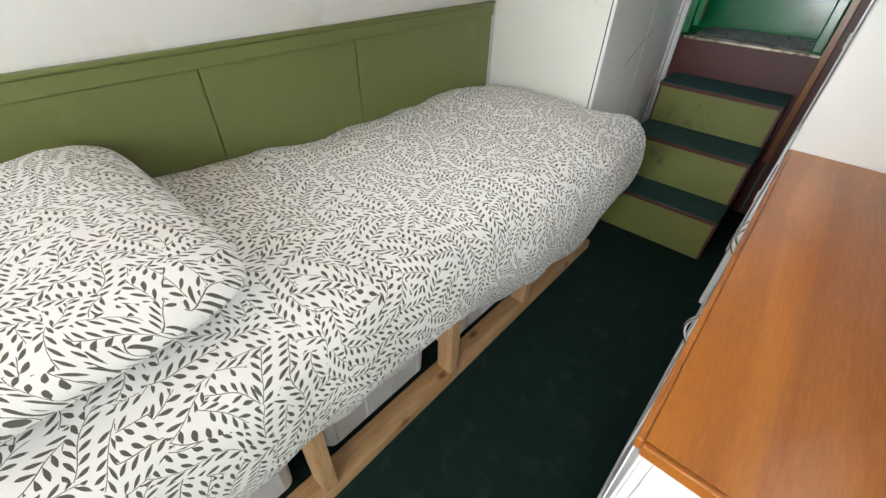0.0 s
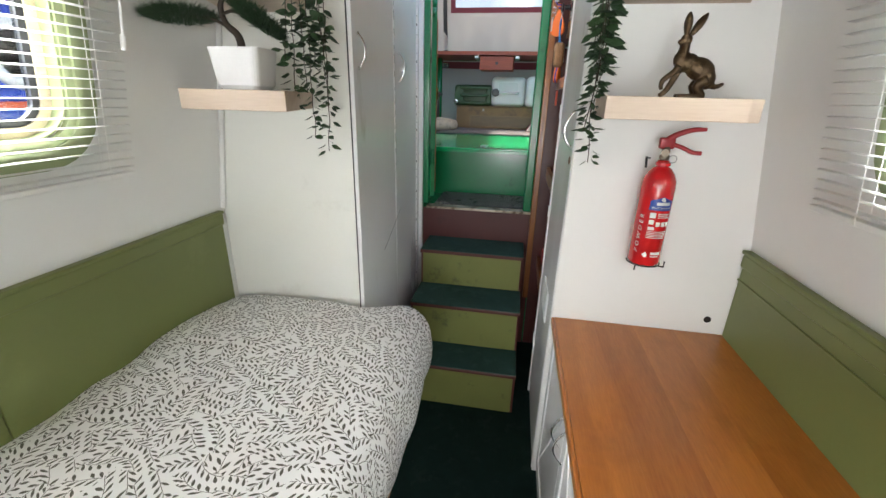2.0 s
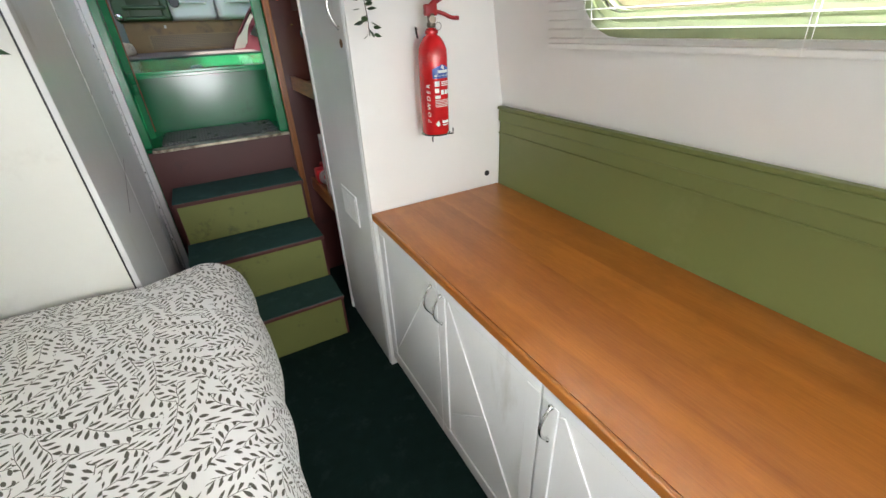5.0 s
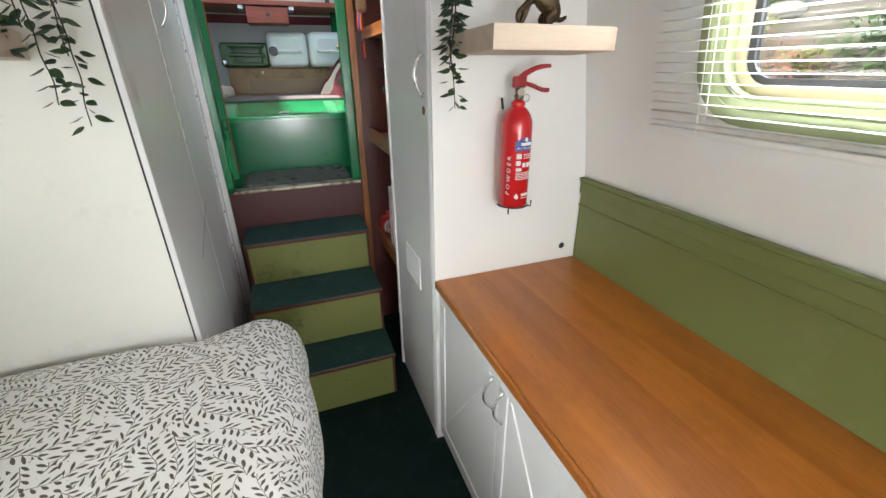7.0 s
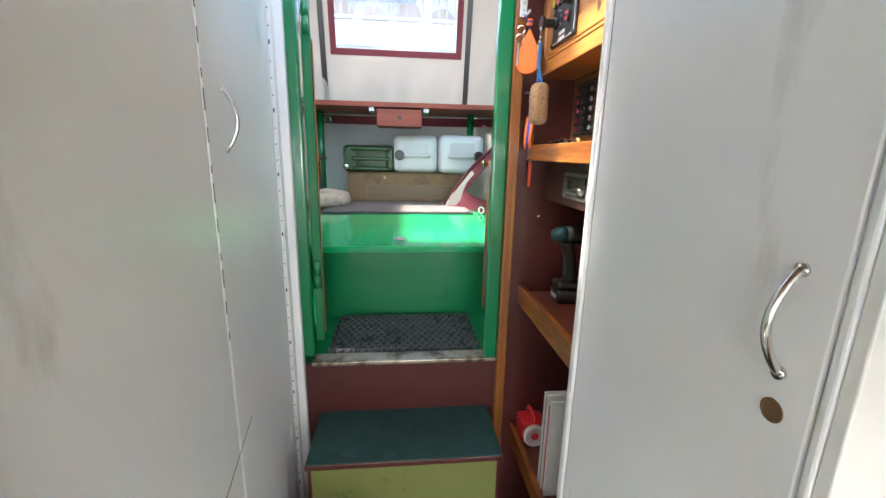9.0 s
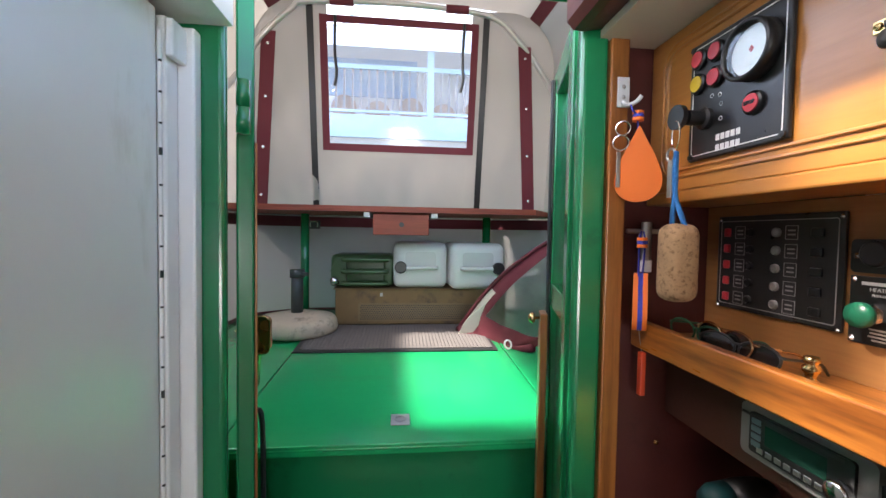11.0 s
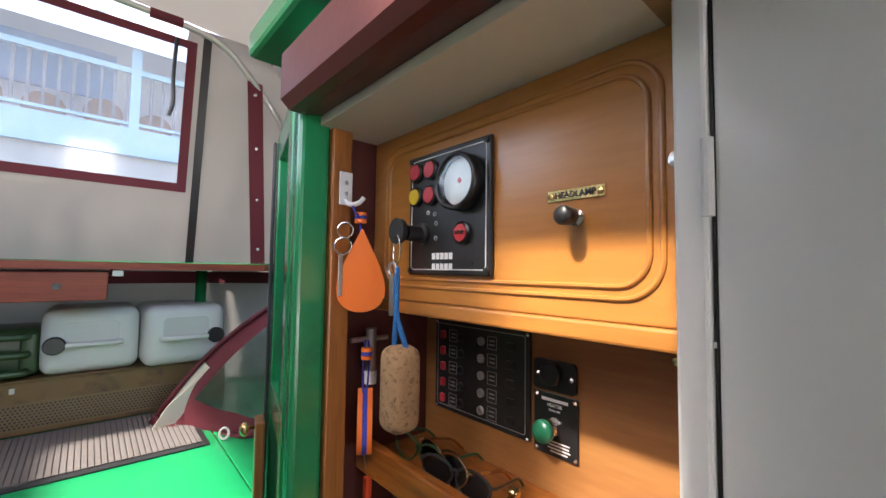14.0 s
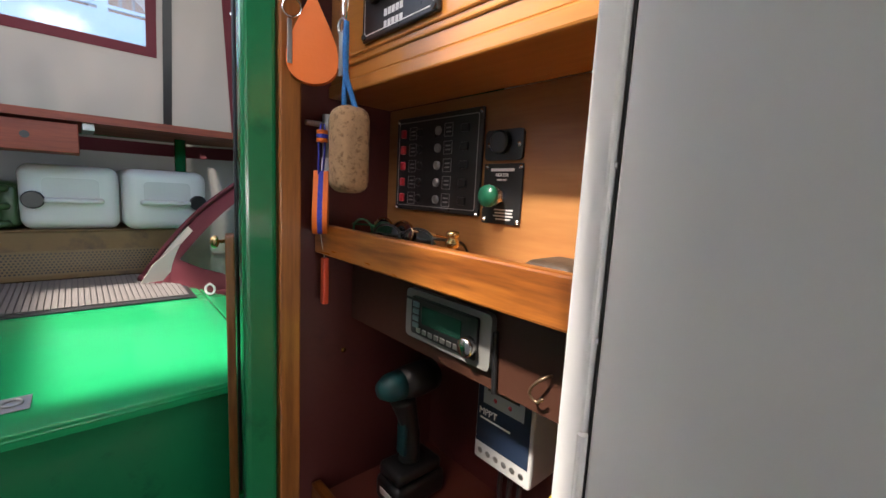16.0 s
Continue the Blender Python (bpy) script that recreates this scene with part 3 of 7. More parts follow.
def duvet_point(u, v):
    """Across the bed by u (wall to hanging front edge), along it by v."""
    y = -0.75 + 3.56 * v
    end = max(0.0, (y - 2.50) / 0.31)
    top = duvet_height(y) + 0.014 * bump_noise(u * 0.9, y, 2.6, 1) * (1 - 0.6 * end) + 0.008 * bump_noise(u, y, 8.0, 7) + 0.014 * max(0, 1 - u * 3) * bump_noise(u, y, 5.5, 12)
    flat, r, hang = 0.715, 0.13, 0.378
    foot = max(0.0, min(1.0, (y - 1.7) / 0.7))
    foot = foot * foot * (3 - 2 * foot)
    total = flat + r * math.pi / 2 + hang
    s = u * total
    fold = 0.006 * math.sin(y * 11 + 2.5 * math.sin(y * 2.3)) + 0.002 * math.sin(y * 27 + u * 5)
    if s < flat:
        x, z = -0.955 + s, top - 0.022 * max(0, 1 - s / 0.15) ** 2 + 0.006 * math.sin(s / flat * math.pi)
    elif s < flat + r * math.pi / 2:
        a = (s - flat) / r
        x, z = -0.240 + (r + fold * 0.6) * math.sin(a), top - r + r * math.cos(a)
    else:
        d = s - flat - r * math.pi / 2
        f = d / hang
        x = -0.110 + 0.018 * math.sin(math.pi * min(1, f * 1.6)) - (0.125 - 0.075 * foot) * f ** 1.9 + 0.010 * bump_noise(y * 1.3, d, 5.0, 4) + fold * (0.6 + f)
        z = top - r - d
    if end > 0:
        k = end * end
        z -= 0.020 * k
        if s > flat * 0.80:
            w = min(1, (s - flat * 0.80) / 0.14)
            y += 0.055 * w * k
            if s > flat + 0.12:
                d = (s - flat - 0.12) / 0.45
                y -= 0.05 * k * min(1, d) ** 2
                x -= 0.03 * k * min(1, d) ** 2
    x += 0.026 * foot * min(1.0, s / flat)
    edge = 0.016 * bump_noise(y, 3.3, 1.6, 9) * max(0, min(1, (s - flat) / 0.4))
    return x, y, z + edge


def duvet_uv(u, v):
    return (u * 1.284, v * 3.56)


bed = thing("bed", "single bunk with a raw pine base and storage bays", "bed", (-0.57, 1.1, 0))
part("front_rail", box(-0.276, -0.190, -0.75, 2.845, FLOOR, 0.0, 0.003), RAW_PINE, bed, "knotty raw pine board on the floor")
part("back_rail", box(-0.93, -0.86, -0.75, 2.845, FLOOR, 0.0, 0.003), RAW_PINE, bed)
for y in (0.62, 1.16, 1.715, 2.21, 2.745):
    part("post", box(-0.262, -0.194, y - 0.022, y + 0.022, 0.0005, 0.40, 0.003), RAW_PINE_Z, bed)
part("slat_base", box(-0.95, -0.235, -0.75, 2.845, 0.401, 0.425, 0.003), RAW_PINE, bed)
part("mattress", box(-0.95, -0.24, -0.75, 2.835, 0.426, 0.60, 0.04, 3), surf("mattress_ticking", (0.72, 0.71, 0.68), 0.8, 0, 0.05, 6, 0.2, 200), bed)
duvet_bm = sheet(duvet_point, 100, 300, 0.022, uv=duvet_uv)
bmesh.ops.recalc_face_normals(duvet_bm, faces=duvet_bm.faces)
duvet = thing("duvet", "white cotton duvet printed with grey-green leaf sprigs, spread over the bunk", "duvet", (-0.57, 1.1, 0.60))
part("cover", duvet_bm, DUVET, duvet, "", True)
part("hem", tube([Vector(duvet_point(1.0, k / 150)) + Vector((-0.014, 0, 0.004)) for k in range(151)], 0.007, 8), surf("plain_white_cotton", (0.78, 0.775, 0.76), 0.75, 0, 0.04, 12, 0.2, 200), duvet, "plain stitched hem", True)


def pillow(name, cx, cy, cz, w, d, h, tilt, turn, label):
    m = pose(cx, cy, cz, tilt, 0, turn)

    def f(u, v):
        th, ph = 2 * math.pi * u, math.pi * (v - 0.5)
        sg = lambda q, e: math.copysign(abs(q) ** e, q)
        x = w / 2 * sg(math.cos(th), 0.24) * (math.cos(ph) ** 0.45 if abs(math.cos(ph)) > 1e-6 else 0)
        y = d / 2 * sg(math.sin(th), 0.24) * (math.cos(ph) ** 0.45 if abs(math.cos(ph)) > 1e-6 else 0)
        z = h / 2 * sg(math.sin(ph), 1.0) * (1 - 0.35 * (abs(2 * x / w) ** 4 + abs(2 * y / d) ** 4) / 2)
        z += 0.010 * bump_noise(x, y, 7, 3) + 0.006 * bump_noise(x, y, 17, 5)
        return m @ Vector((x, y, z))
    bm = sheet(f, 72, 30, 0, uv=lambda u, v: ((f(u, v)[0]) * 1.35 + 0.21, f(u, v)[1] * 1.35 + f(u, v)[2] * 0.9))
    bmesh.ops.remove_doubles(bm, verts=bm.verts, dist=0.0004)
    return tagged(part(name, bm, DUVET, None, "", True), label, "pillow", "pillows on the bunk")


pillow("pillow", -0.575, 0.82, 0.825, 0.77, 0.70, 0.17, 2, 1, "plump pillow in the same leaf-printed cotton as the duvet")
pillow("pillow", -0.60, 0.44, 0.905, 0.72, 0.60, 0.15, 4, -3, "second leaf-printed pillow resting on the lower one")

# ---- worktop and the base cabinets under it ----
top = thing("worktop", "orange-brown varnished oak worktop with wear marks near its edge", "worktop", (0.67, 2.1, 0.702))
for x0, x1 in ((0.398, 0.5357), (0.5358, 0.6737), (0.6738, 0.8117), (0.8118, 0.9735)):
    part("board", box(x0, x1, 1.4135, 2.812, 0.702, 0.728), OAK, top)
part("edge_lipping", box(0.386, 0.3978, 1.410, 2.812, 0.701, 0.7284, 0.004, 3), OAK, top)
part("end_lipping", box(0.398, 0.9735, 1.4025, 1.4133, 0.701, 0.7284, 0.004, 3), OAK, top)


def base_cabinet(y0, y1, doors):
    cab = thing("base_cabinet", "white painted base cabinet with diagonal-braced doors under the worktop", "cabinet", (0.68, (y0 + y1) / 2, 0), "base cabinets under the worktop")
    part("body", box(0.425, 0.972, y0 + 0.001, y1 - 0.001, FLOOR, 0.7015, 0.002), WHITE, cab)
    w = (y1 - y0) / doors
    for k in range(doors):
        a, b = y0 + k * w + 0.002, y0 + (k + 1) * w - 0.002
        door = part("door", box(0.4085, 0.4245, a, b, 0.0, 0.698, 0.002), GLOSS_WHITE, cab)
        part("door_rail", box(0.402, 0.4083, a, b, 0.648, 0.698, 0.002), GLOSS_WHITE, door)
        part("door_rail", box(0.402, 0.4083, a, b, 0.0, 0.055, 0.002), GLOSS_WHITE, door)
        part("door_stile", box(0.4022, 0.4083, a, a + 0.045, 0.056, 0.647, 0.002), GLOSS_WHITE, door)
        part("door_stile", box(0.4022, 0.4083, b - 0.045, b, 0.056, 0.647, 0.002), GLOSS_WHITE, door)
        fl = -1 if k == 0 else 1
        bar = bmesh.new()
        c = Vector((0.4062, (a + b) / 2, 0.37))
        ln = math.hypot(b - a - 0.11, 0.53)
        bmesh.ops.create_cube(bar, size=1, matrix=Matrix.Translation(c) @ Matrix.Rotation(fl * math.atan2(b - a - 0.11, 0.53), 4, "X") @ Matrix.Diagonal((0.0038, 0.016, ln, 1)))
        part("diagonal_brace", bar, GLOSS_WHITE, door)
        if k == 0 and doors == 2:
            bar = bmesh.new()
            bmesh.ops.create_cube(bar, size=1, matrix=Matrix.Translation(c - Vector((0.0006, -0.07, 0.12))) @ Matrix.Rotation(-fl * 0.8, 4, "X") @ Matrix.Diagonal((0.0028, 0.014, 0.24, 1)))
            part("diagonal_brace", bar, GLOSS_WHITE, door)
        hy = b - 0.028 if (k == 0 and doors == 2) or doors == 1 else a + 0.028
        bow(hy, 0.402, 0.645, 0.542, -1, door)
    return cab


def bow(y, x, z_top, z_bot, sign, parent, r=0.0042):
    """A chrome bow handle on a face x, standing out to sign."""
    zm, h = (z_top + z_bot) / 2, (z_top - z_bot) / 2
    pts = [(x + sign * (0.002 + 0.026 * math.cos(math.pi / 2 * t) ** 0.8), y, zm + h * t) for t in (-1, -0.93, -0.75, -0.5, -0.25, 0, 0.25, 0.5, 0.75, 0.93, 1)]
    bm = tube(curve_points(pts, 3), r, 10)
    for z in (z_top, z_bot):
        rod((x + sign * 0.0004, y, z), (x + sign * 0.005, y, z), r * 1.5, n=12, bm=bm)
    return part("handle", bm, CHROME, parent, "chrome bow handle", True)


base_cabinet(1.885, 2.81, 2)
base_cabinet(1.418, 1.883, 1)

# ---- wardrobe on the port side ----
wardrobe = thing("wardrobe", "tall white built-in wardrobe beside the steps, doors shut", "wardrobe", (-0.68, 3.29, 0))
part("end_panel", box(-0.962, -0.390, 2.855, 2.873, FLOOR, 2.069, 0.002), surf("cream_white_paint", (0.80, 0.80, 0.75), 0.4, 0, 0.03, 2, 0.05, 50, second=(0.70, 0.69, 0.64), amount=0.04, patch=3), wardrobe)
part("carcass", box(-0.962, -0.405, 2.8735, 3.82, FLOOR, 2.069), WHITE, wardrobe)
part("edge_strip", box(-0.3895, -0.372, 2.8555, 2.8725, FLOOR, 2.069, 0.003), GLOSS_WHITE, wardrobe)
part("shadow_gap", box(-0.3905, -0.3865, 2.8525, 2.8553, FLOOR, 2.069), BLACK, wardrobe, "dark gap beside the end panel")
door_a = part("door", box(-0.402, -0.38, 2.8735, 3.366, 0.02, 2.06, 0.003), GLOSS_WHITE, wardrobe)
door_b = part("door", box(-0.402, -0.38, 3.372, 3.7915, 0.02, 2.06, 0.003), GLOSS_WHITE, wardrobe)
bow(2.926, -0.38, 1.696, 1.585, 1, door_a)
bow(3.450, -0.38, 1.682, 1.562, 1, door_b)
part("piano_hinge", rod((-0.3802, 3.3695, 1.16), (-0.3802, 3.3695, 2.05), 0.0022, n=8), GLOSS_WHITE, wardrobe, "painted-over piano hinge with dark gaps")
for k in range(15):
    z = 1.17 + 0.058 * k
    part("hinge_gap", box(-0.3790, -0.3776, 3.3680, 3.3705, z, z + 0.016 + 0.012 * ((k * 7) % 3)), BLACK, wardrobe)
part("piano_hinge", rod((-0.3785, 3.795, 0.03), (-0.3785, 3.795, 2.03), 0.0034, n=10), GLOSS_WHITE, wardrobe, "painted-over piano hinge with dark gaps")
for k in range(44):
    z = 0.05 + 0.045 * k
    part("hinge_gap", box(-0.3782, -0.3746, 3.7915, 3.7945, z, z + (0.003 if k % 4 else 0.011)), BLACK, wardrobe)
part("upright_post", box(-0.405, -0.372, 3.7985, 3.8335, FLOOR, 2.055, 0.004), GLOSS_WHITE, wardrobe)
part("face_post", box(-0.405, -0.349, 3.834, 3.857, FLOOR, 2.055, 0.003), GLOSS_WHITE, wardrobe)
part("bolt_keeper", box(-0.371, -0.360, 3.795, 3.845, 1.995, 2.050, 0.003), GLOSS_WHITE, wardrobe)
part("access_line", outline([(3.16, 0.80), (3.166, 0.80), (3.45, 0.93), (3.444, 0.93)], "x", -0.3798, -0.3792), BLACK, wardrobe)

# ---- tall cupboard and end wall on the starboard side ----
tall = thing("tall_cupboard", "tall white cupboard with a louvred vent and finger hole", "cupboard", (0.68, 3.07, 0))
part("end_panel", box(0.389, 0.986, 2.815, 2.830, FLOOR, 2.084, 0.002), WHITE, tall)
part("carcass", box(0.42, 0.986, 2.8305, 3.362, FLOOR, 2.084), WHITE, tall)
part("corner_strip", box(0.386, 0.4195, 2.8305, 2.842, FLOOR, 2.084, 0.003), GLOSS_WHITE, tall)
part("frame_stile", box(0.380, 0.4195, 3.3475, 3.370, FLOOR, 2.084, 0.003), GLOSS_WHITE, tall)
tdoor = part("door", box(0.386, 0.402, 2.844, 3.3445, 0.03, 2.07, 0.003), GLOSS_WHITE, tall)
part("kick_board", box(0.39, 0.4195, 2.844, 3.342, FLOOR, 0.028), GLOSS_WHITE, tall)
bow(2.884, 0.386, 1.458, 1.345, -1, tdoor, 0.005)
part("finger_hole", lathe([(0.0001, 0), (0.0135, 0), (0.0135, 0.0014), (0.0115, 0.0014), (0.0115, 0.0004), (0.0001, 0.0004)], (0.3858, 2.884, 1.300), "-X", 24), surf("bare_hole_wood", (0.16, 0.085, 0.035), 0.8), tdoor, "bare wooden finger hole")
for z in (0.30, 1.0, 1.45, 1.93):
    part("hinge", rod((0.3795, 3.3470, z - 0.028), (0.3795, 3.3470, z + 0.028), 0.0042, n=10), GLOSS_WHITE, tall)
part("hinge_gap", box(0.3875, 0.4195, 3.3450, 3.3470, 0.03, 2.07), BLACK, tall, "dark gap of the hinge")
for k in range(15):
    part("hinge_tab", box(0.3835, 0.3843, 3.3449, 3.3471, 0.12 + 0.13 * k, 0.124 + 0.13 * k), GLOSS_WHITE, tall)
vent = part("vent", box(0.3795, 0.3858, 2.975, 3.165, 0.605, 0.742, 0.002), GLOSS_WHITE, tall, "white plastic louvred vent")
for k in range(8):
    for a, b in ((2.985, 3.066), (3.074, 3.155)):
        z = 0.617 + 0.0148 * k
        part("louvre", outline([(0.3795, z), (0.3765, z + 0.002), (0.3765, z + 0.004), (0.3795, z + 0.010)], "y", a, b), GLOSS_WHITE, vent)
part("cable_hole", lathe([(0.0001, 0), (0.012, 0), (0.012, 0.001), (0.0001, 0.001)], (0.916, 2.8145, 0.782), "-Y", 20), BLACK, tall)

def leaning_bead(x, y, z0, z1, r, sign):
    """A quarter bead that follows the leaning side up the corner."""
    return tube([(x - sign * 0.155 * max(0, z - 1.05), y, z) for z in (z0, 1.05, z1)], r, 10)


structure("corner_trim", leaning_bead(-0.958, 2.847, 1.048, 2.06, 0.010, -1), WHITE, "white painted bead in the corner by the wardrobe", "trim", True)

# ---- steps up to the stern doors ----
steps = thing("steps", "three box steps with green carpet treads and olive painted risers", "steps", (0, 3.4, 0))
for k, (y, z) in enumerate(((3.136, 0.197), (3.338, 0.442), (3.584, 0.663))):
    part("riser", box(-0.288, 0.283, y + 0.016, y + 0.034, (FLOOR, 0.198, 0.443)[k], z - 0.0245, 0.001), RISER, steps)
    part("tread_board", box(-0.302, 0.297, y, y + 0.268, z - 0.024, z - 0.0052, 0.003), MAROON, steps, "maroon tread board")
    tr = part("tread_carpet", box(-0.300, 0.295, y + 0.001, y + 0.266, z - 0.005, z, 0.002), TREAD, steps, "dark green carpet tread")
for x0, x1 in ((-0.300, -0.2885), (0.2835, 0.295)):
    part("side_board", outline([(3.155, FLOOR), (3.83, FLOOR), (3.83, 0.638), (3.603, 0.638), (3.603, 0.417), (3.357, 0.417), (3.357, 0.172), (3.155, 0.172)], "x", x0, x1), MAROON, steps)
structure("threshold_board", box(-0.345, 0.345, 3.838, 3.858, FLOOR, 0.8455, 0.002), MAROON, "dark maroon painted board under the door sill", "trim")
structure("door_sill", box(-0.322, 0.320, 3.826, 3.895, 0.846, 0.860, 0.003), surf("worn_aluminium", (0.44, 0.38, 0.30), 0.40, 0.9, 0.25, 30, 0.15, 150, second=(0.12, 0.09, 0.06), amount=0.45, patch=14), "worn metal door sill", "trim")
for k, x in enumerate((-0.20, 0.02, 0.2)):
    tagged(part("screw_head", lathe([(0.0001, 0), (0.005, 0), (0.005, 0.001), (0.0001, 0.0015)], (x, 3.8372, 0.795), "-Y", 12), MAROON), "small painted screw head in the maroon board", "screw", "screws of the threshold board")

# ---- stern bulkhead, door posts and doors ----
structure("bulkhead_west", box(-1.02, -0.346, 3.858, 3.90, FLOOR, 2.09), GREEN_STEEL, "green steel stern bulkhead beside the doorway", "wall")
structure("bulkhead_east", box(0.346, 1.02, 3.862, 3.90, FLOOR, 2.09), GREEN_STEEL, "green steel stern bulkhead beside the doorway", "wall")
BRONZE_CUP = surf("dark_bronze", (0.36, 0.17, 0.06), 0.28, 0.9, 0.2, 30, 0.05)
for nm, x0, x1 in (("door_post_west", -0.358, -0.316), ("door_post_east", 0.270, 0.318)):
    b = box(x0, x1, *((3.8582, 3.880) if x0 < 0 else (3.8155, 3.842)), 0.8665, 2.20, 0.008, 3)
    structure(nm, b, GREEN_STEEL, "green gloss painted steel door post", "door frame")
for s, name, label in ((-1, "door_1", "open green steel stern door seen edge on"), (1, "door_2", "open green steel stern door with oak lining and a brass knob")):
    a, b = Vector((s * (0.306 if s < 0 else 0.314), 3.915, 0)), Vector((s * (0.414 if s < 0 else 0.388), 4.20 if s < 0 else 4.198, 0))
    d = (b - a).normalized()
    n = Vector((-s * d.y, s * d.x, 0))
    door = thing(name, label, "door", (a.x, a.y, 0.89), kind="structure")

    def slab(t0, t1, o0, o1, z0, z1, bev=0.0):
        bm = box(t0, t1, o0, o1, z0, z1, bev)
        ang = math.atan2(d.y, d.x)
        for v in bm.verts:
            p = a + d * v.co.x + n * v.co.y
            v.co = Vector((p.x, p.y, v.co.z))
        bmesh.ops.recalc_face_normals(bm, faces=bm.faces)
        return bm
    part("stile", slab(0.0, 0.045, -0.012, 0.018, 0.90, 2.16, 0.004), GREEN_STEEL, door)
    part("stile", slab(0.255, 0.30, -0.012, 0.018, 0.90, 2.16, 0.004), GREEN_STEEL, door)
    part("rail", slab(0.046, 0.254, -0.012, 0.018, 0.90, 0.96, 0.003), GREEN_STEEL, door)
    part("rail", slab(0.046, 0.254, -0.012, 0.018, 2.10, 2.16, 0.003), GREEN_STEEL, door)
    part("rail", slab(0.046, 0.254, -0.012, 0.018, 1.56, 1.62, 0.003), GREEN_STEEL, door)
    part("lower_panel", slab(0.046, 0.254, -0.008, 0.004, 0.961, 1.559), GREEN_STEEL, door)
    part("pane", slab(0.046, 0.254, -0.003, 0.001, 1.621, 2.099), GLASS, door)
    part("rubber_seal", slab(0.286, 0.303, 0.019, 0.027, 0.90, 2.15, 0.003), RUBBER, door, "black rubber door seal")
    if s > 0:
        part("oak_lining", slab(0.215, 0.275, 0.028, 0.046, 0.93, 1.545, 0.003), OAK_Z, door, "varnished oak edge strip")
        k = a + d * 0.245 + n * 0.046
        part("knob", lathe([(0.004, 0), (0.004, 0.012), (0.013, 0.016), (0.014, 0.022), (0.009, 0.028), (0.001, 0.029)], (k.x, k.y, 1.53), "-X", 20), BRASS, door, "brass knob", True)
    else:
        k = a + d * 0.20 + n * 0.0185
        part("pull_bar", tube(curve_points([(k.x, k.y, 0.96), (k.x + 0.022, k.y, 0.98), (k.x + 0.022, k.y, 1.30), (k.x, k.y, 1.33)], 5), 0.006, 10), RUBBER, door, "dark pull bar")
        part("oak_edge", slab(0.0, 0.012, 0.0185, 0.0225, 0.93, 1.90, 0.001), OAK_Z, door, "thin varnished oak edge")
        k = a + d * 0.145 + n * 0.0185
        cup = outline(rounded(k.x - 0.002, k.x + 0.036, 1.478, 1.558, 0.013), "y", k.y - 0.004, k.y + 0.012)
        part("cup_pull", cup, BRONZE_CUP, door, "bronze cup pull")
        rim = [(px, k.y - 0.005, pz) for px, pz in rounded(k.x - 0.002, k.x + 0.036, 1.478, 1.558, 0.013)]
        part("pull_rim", tube(rim, 0.0022, 6, closed=True), BRASS, door)
    for z in (1.15, 1.955):
        hb = rod((a.x - 0.004 * s, 3.902, z - 0.045), (a.x - 0.004 * s, 3.902, z), 0.0115, n=14)
        rod((a.x - 0.004 * s, 3.902, z + 0.002), (a.x - 0.004 * s, 3.902, z + 0.047), 0.0115, n=14, bm=hb)
        part("hinge", hb, GREEN_STEEL, door, "", True)

# ---- cupboard wall on the starboard side of the steps ----
structure("oak_door_lining", box(0.3195, 0.352, 3.812, 3.858, 0.30, 2.082, 0.003), OAK_Z, "varnished oak upright lining the doorway", "trim")
structure("maroon_bulkhead", box(0.3525, 0.70, 3.842, 3.860, FLOOR, 2.084, 0.001), MAROON, "maroon painted bulkhead at the end of the shelves", "wall")
structure("shelf_recess_back", box(0.660, 0.675, 3.363, 3.841, FLOOR, 1.535), MAROON, "dark maroon back of the shelf recess", "wall")

# ---- stern deck under the canopy ----
def deck_z(y):
    return 1.177 + 0.040 * (y - 4.25)


deck = thing("engine_deck", "bright green gloss painted steel engine box with hinged lids", "deck", (0, 4.9, 0.86), kind="structure")


def deck_slab(x0, x1, y0, y1, lift, thick, mat, name, label=""):
    bm = bmesh.new()
    bx = box(x0, x1, y0, y1, 0, 1, 0, bm=bm)
    for v in bm.verts:
        v.co.z = deck_z(v.co.y) + lift - (thick if v.co.z < 0.5 else 0)
    es = [e for e in bm.edges]
    bmesh.ops.bevel(bm, geom=es, offset=0.003, segments=2, profile=0.5, affect="EDGES")
    return part(name, bm, mat, deck, label)


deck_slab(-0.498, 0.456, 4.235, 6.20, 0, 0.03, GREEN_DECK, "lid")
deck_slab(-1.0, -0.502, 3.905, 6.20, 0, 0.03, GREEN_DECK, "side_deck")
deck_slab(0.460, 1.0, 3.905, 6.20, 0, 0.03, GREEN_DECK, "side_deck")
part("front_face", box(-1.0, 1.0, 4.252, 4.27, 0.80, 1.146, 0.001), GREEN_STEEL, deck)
part("well_side", box(-0.52, -0.50, 3.906, 4.2515, 0.80, 1.132), GREEN_STEEL, deck)
part("well_side", box(0.488, 0.508, 3.906, 4.2515, 0.80, 1.132), GREEN_STEEL, deck)
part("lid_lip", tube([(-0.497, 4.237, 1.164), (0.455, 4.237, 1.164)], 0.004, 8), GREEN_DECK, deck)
ring_plate = part("lift_ring_plate", box(-0.050, 0.006, 4.325, 4.395, deck_z(4.36) + 0.0005, deck_z(4.36) + 0.003, 0.001), STEEL_DULL, deck, "flush stainless lifting ring")
part("lift_ring", tube([(-0.022 + 0.016 * math.cos(t), 4.36 + 0.016 * math.sin(t), deck_z(4.36) + 0.005) for t in (k * math.pi / 8 for k in range(16))], 0.0025, 8, closed=True), STEEL_DULL, ring_plate)
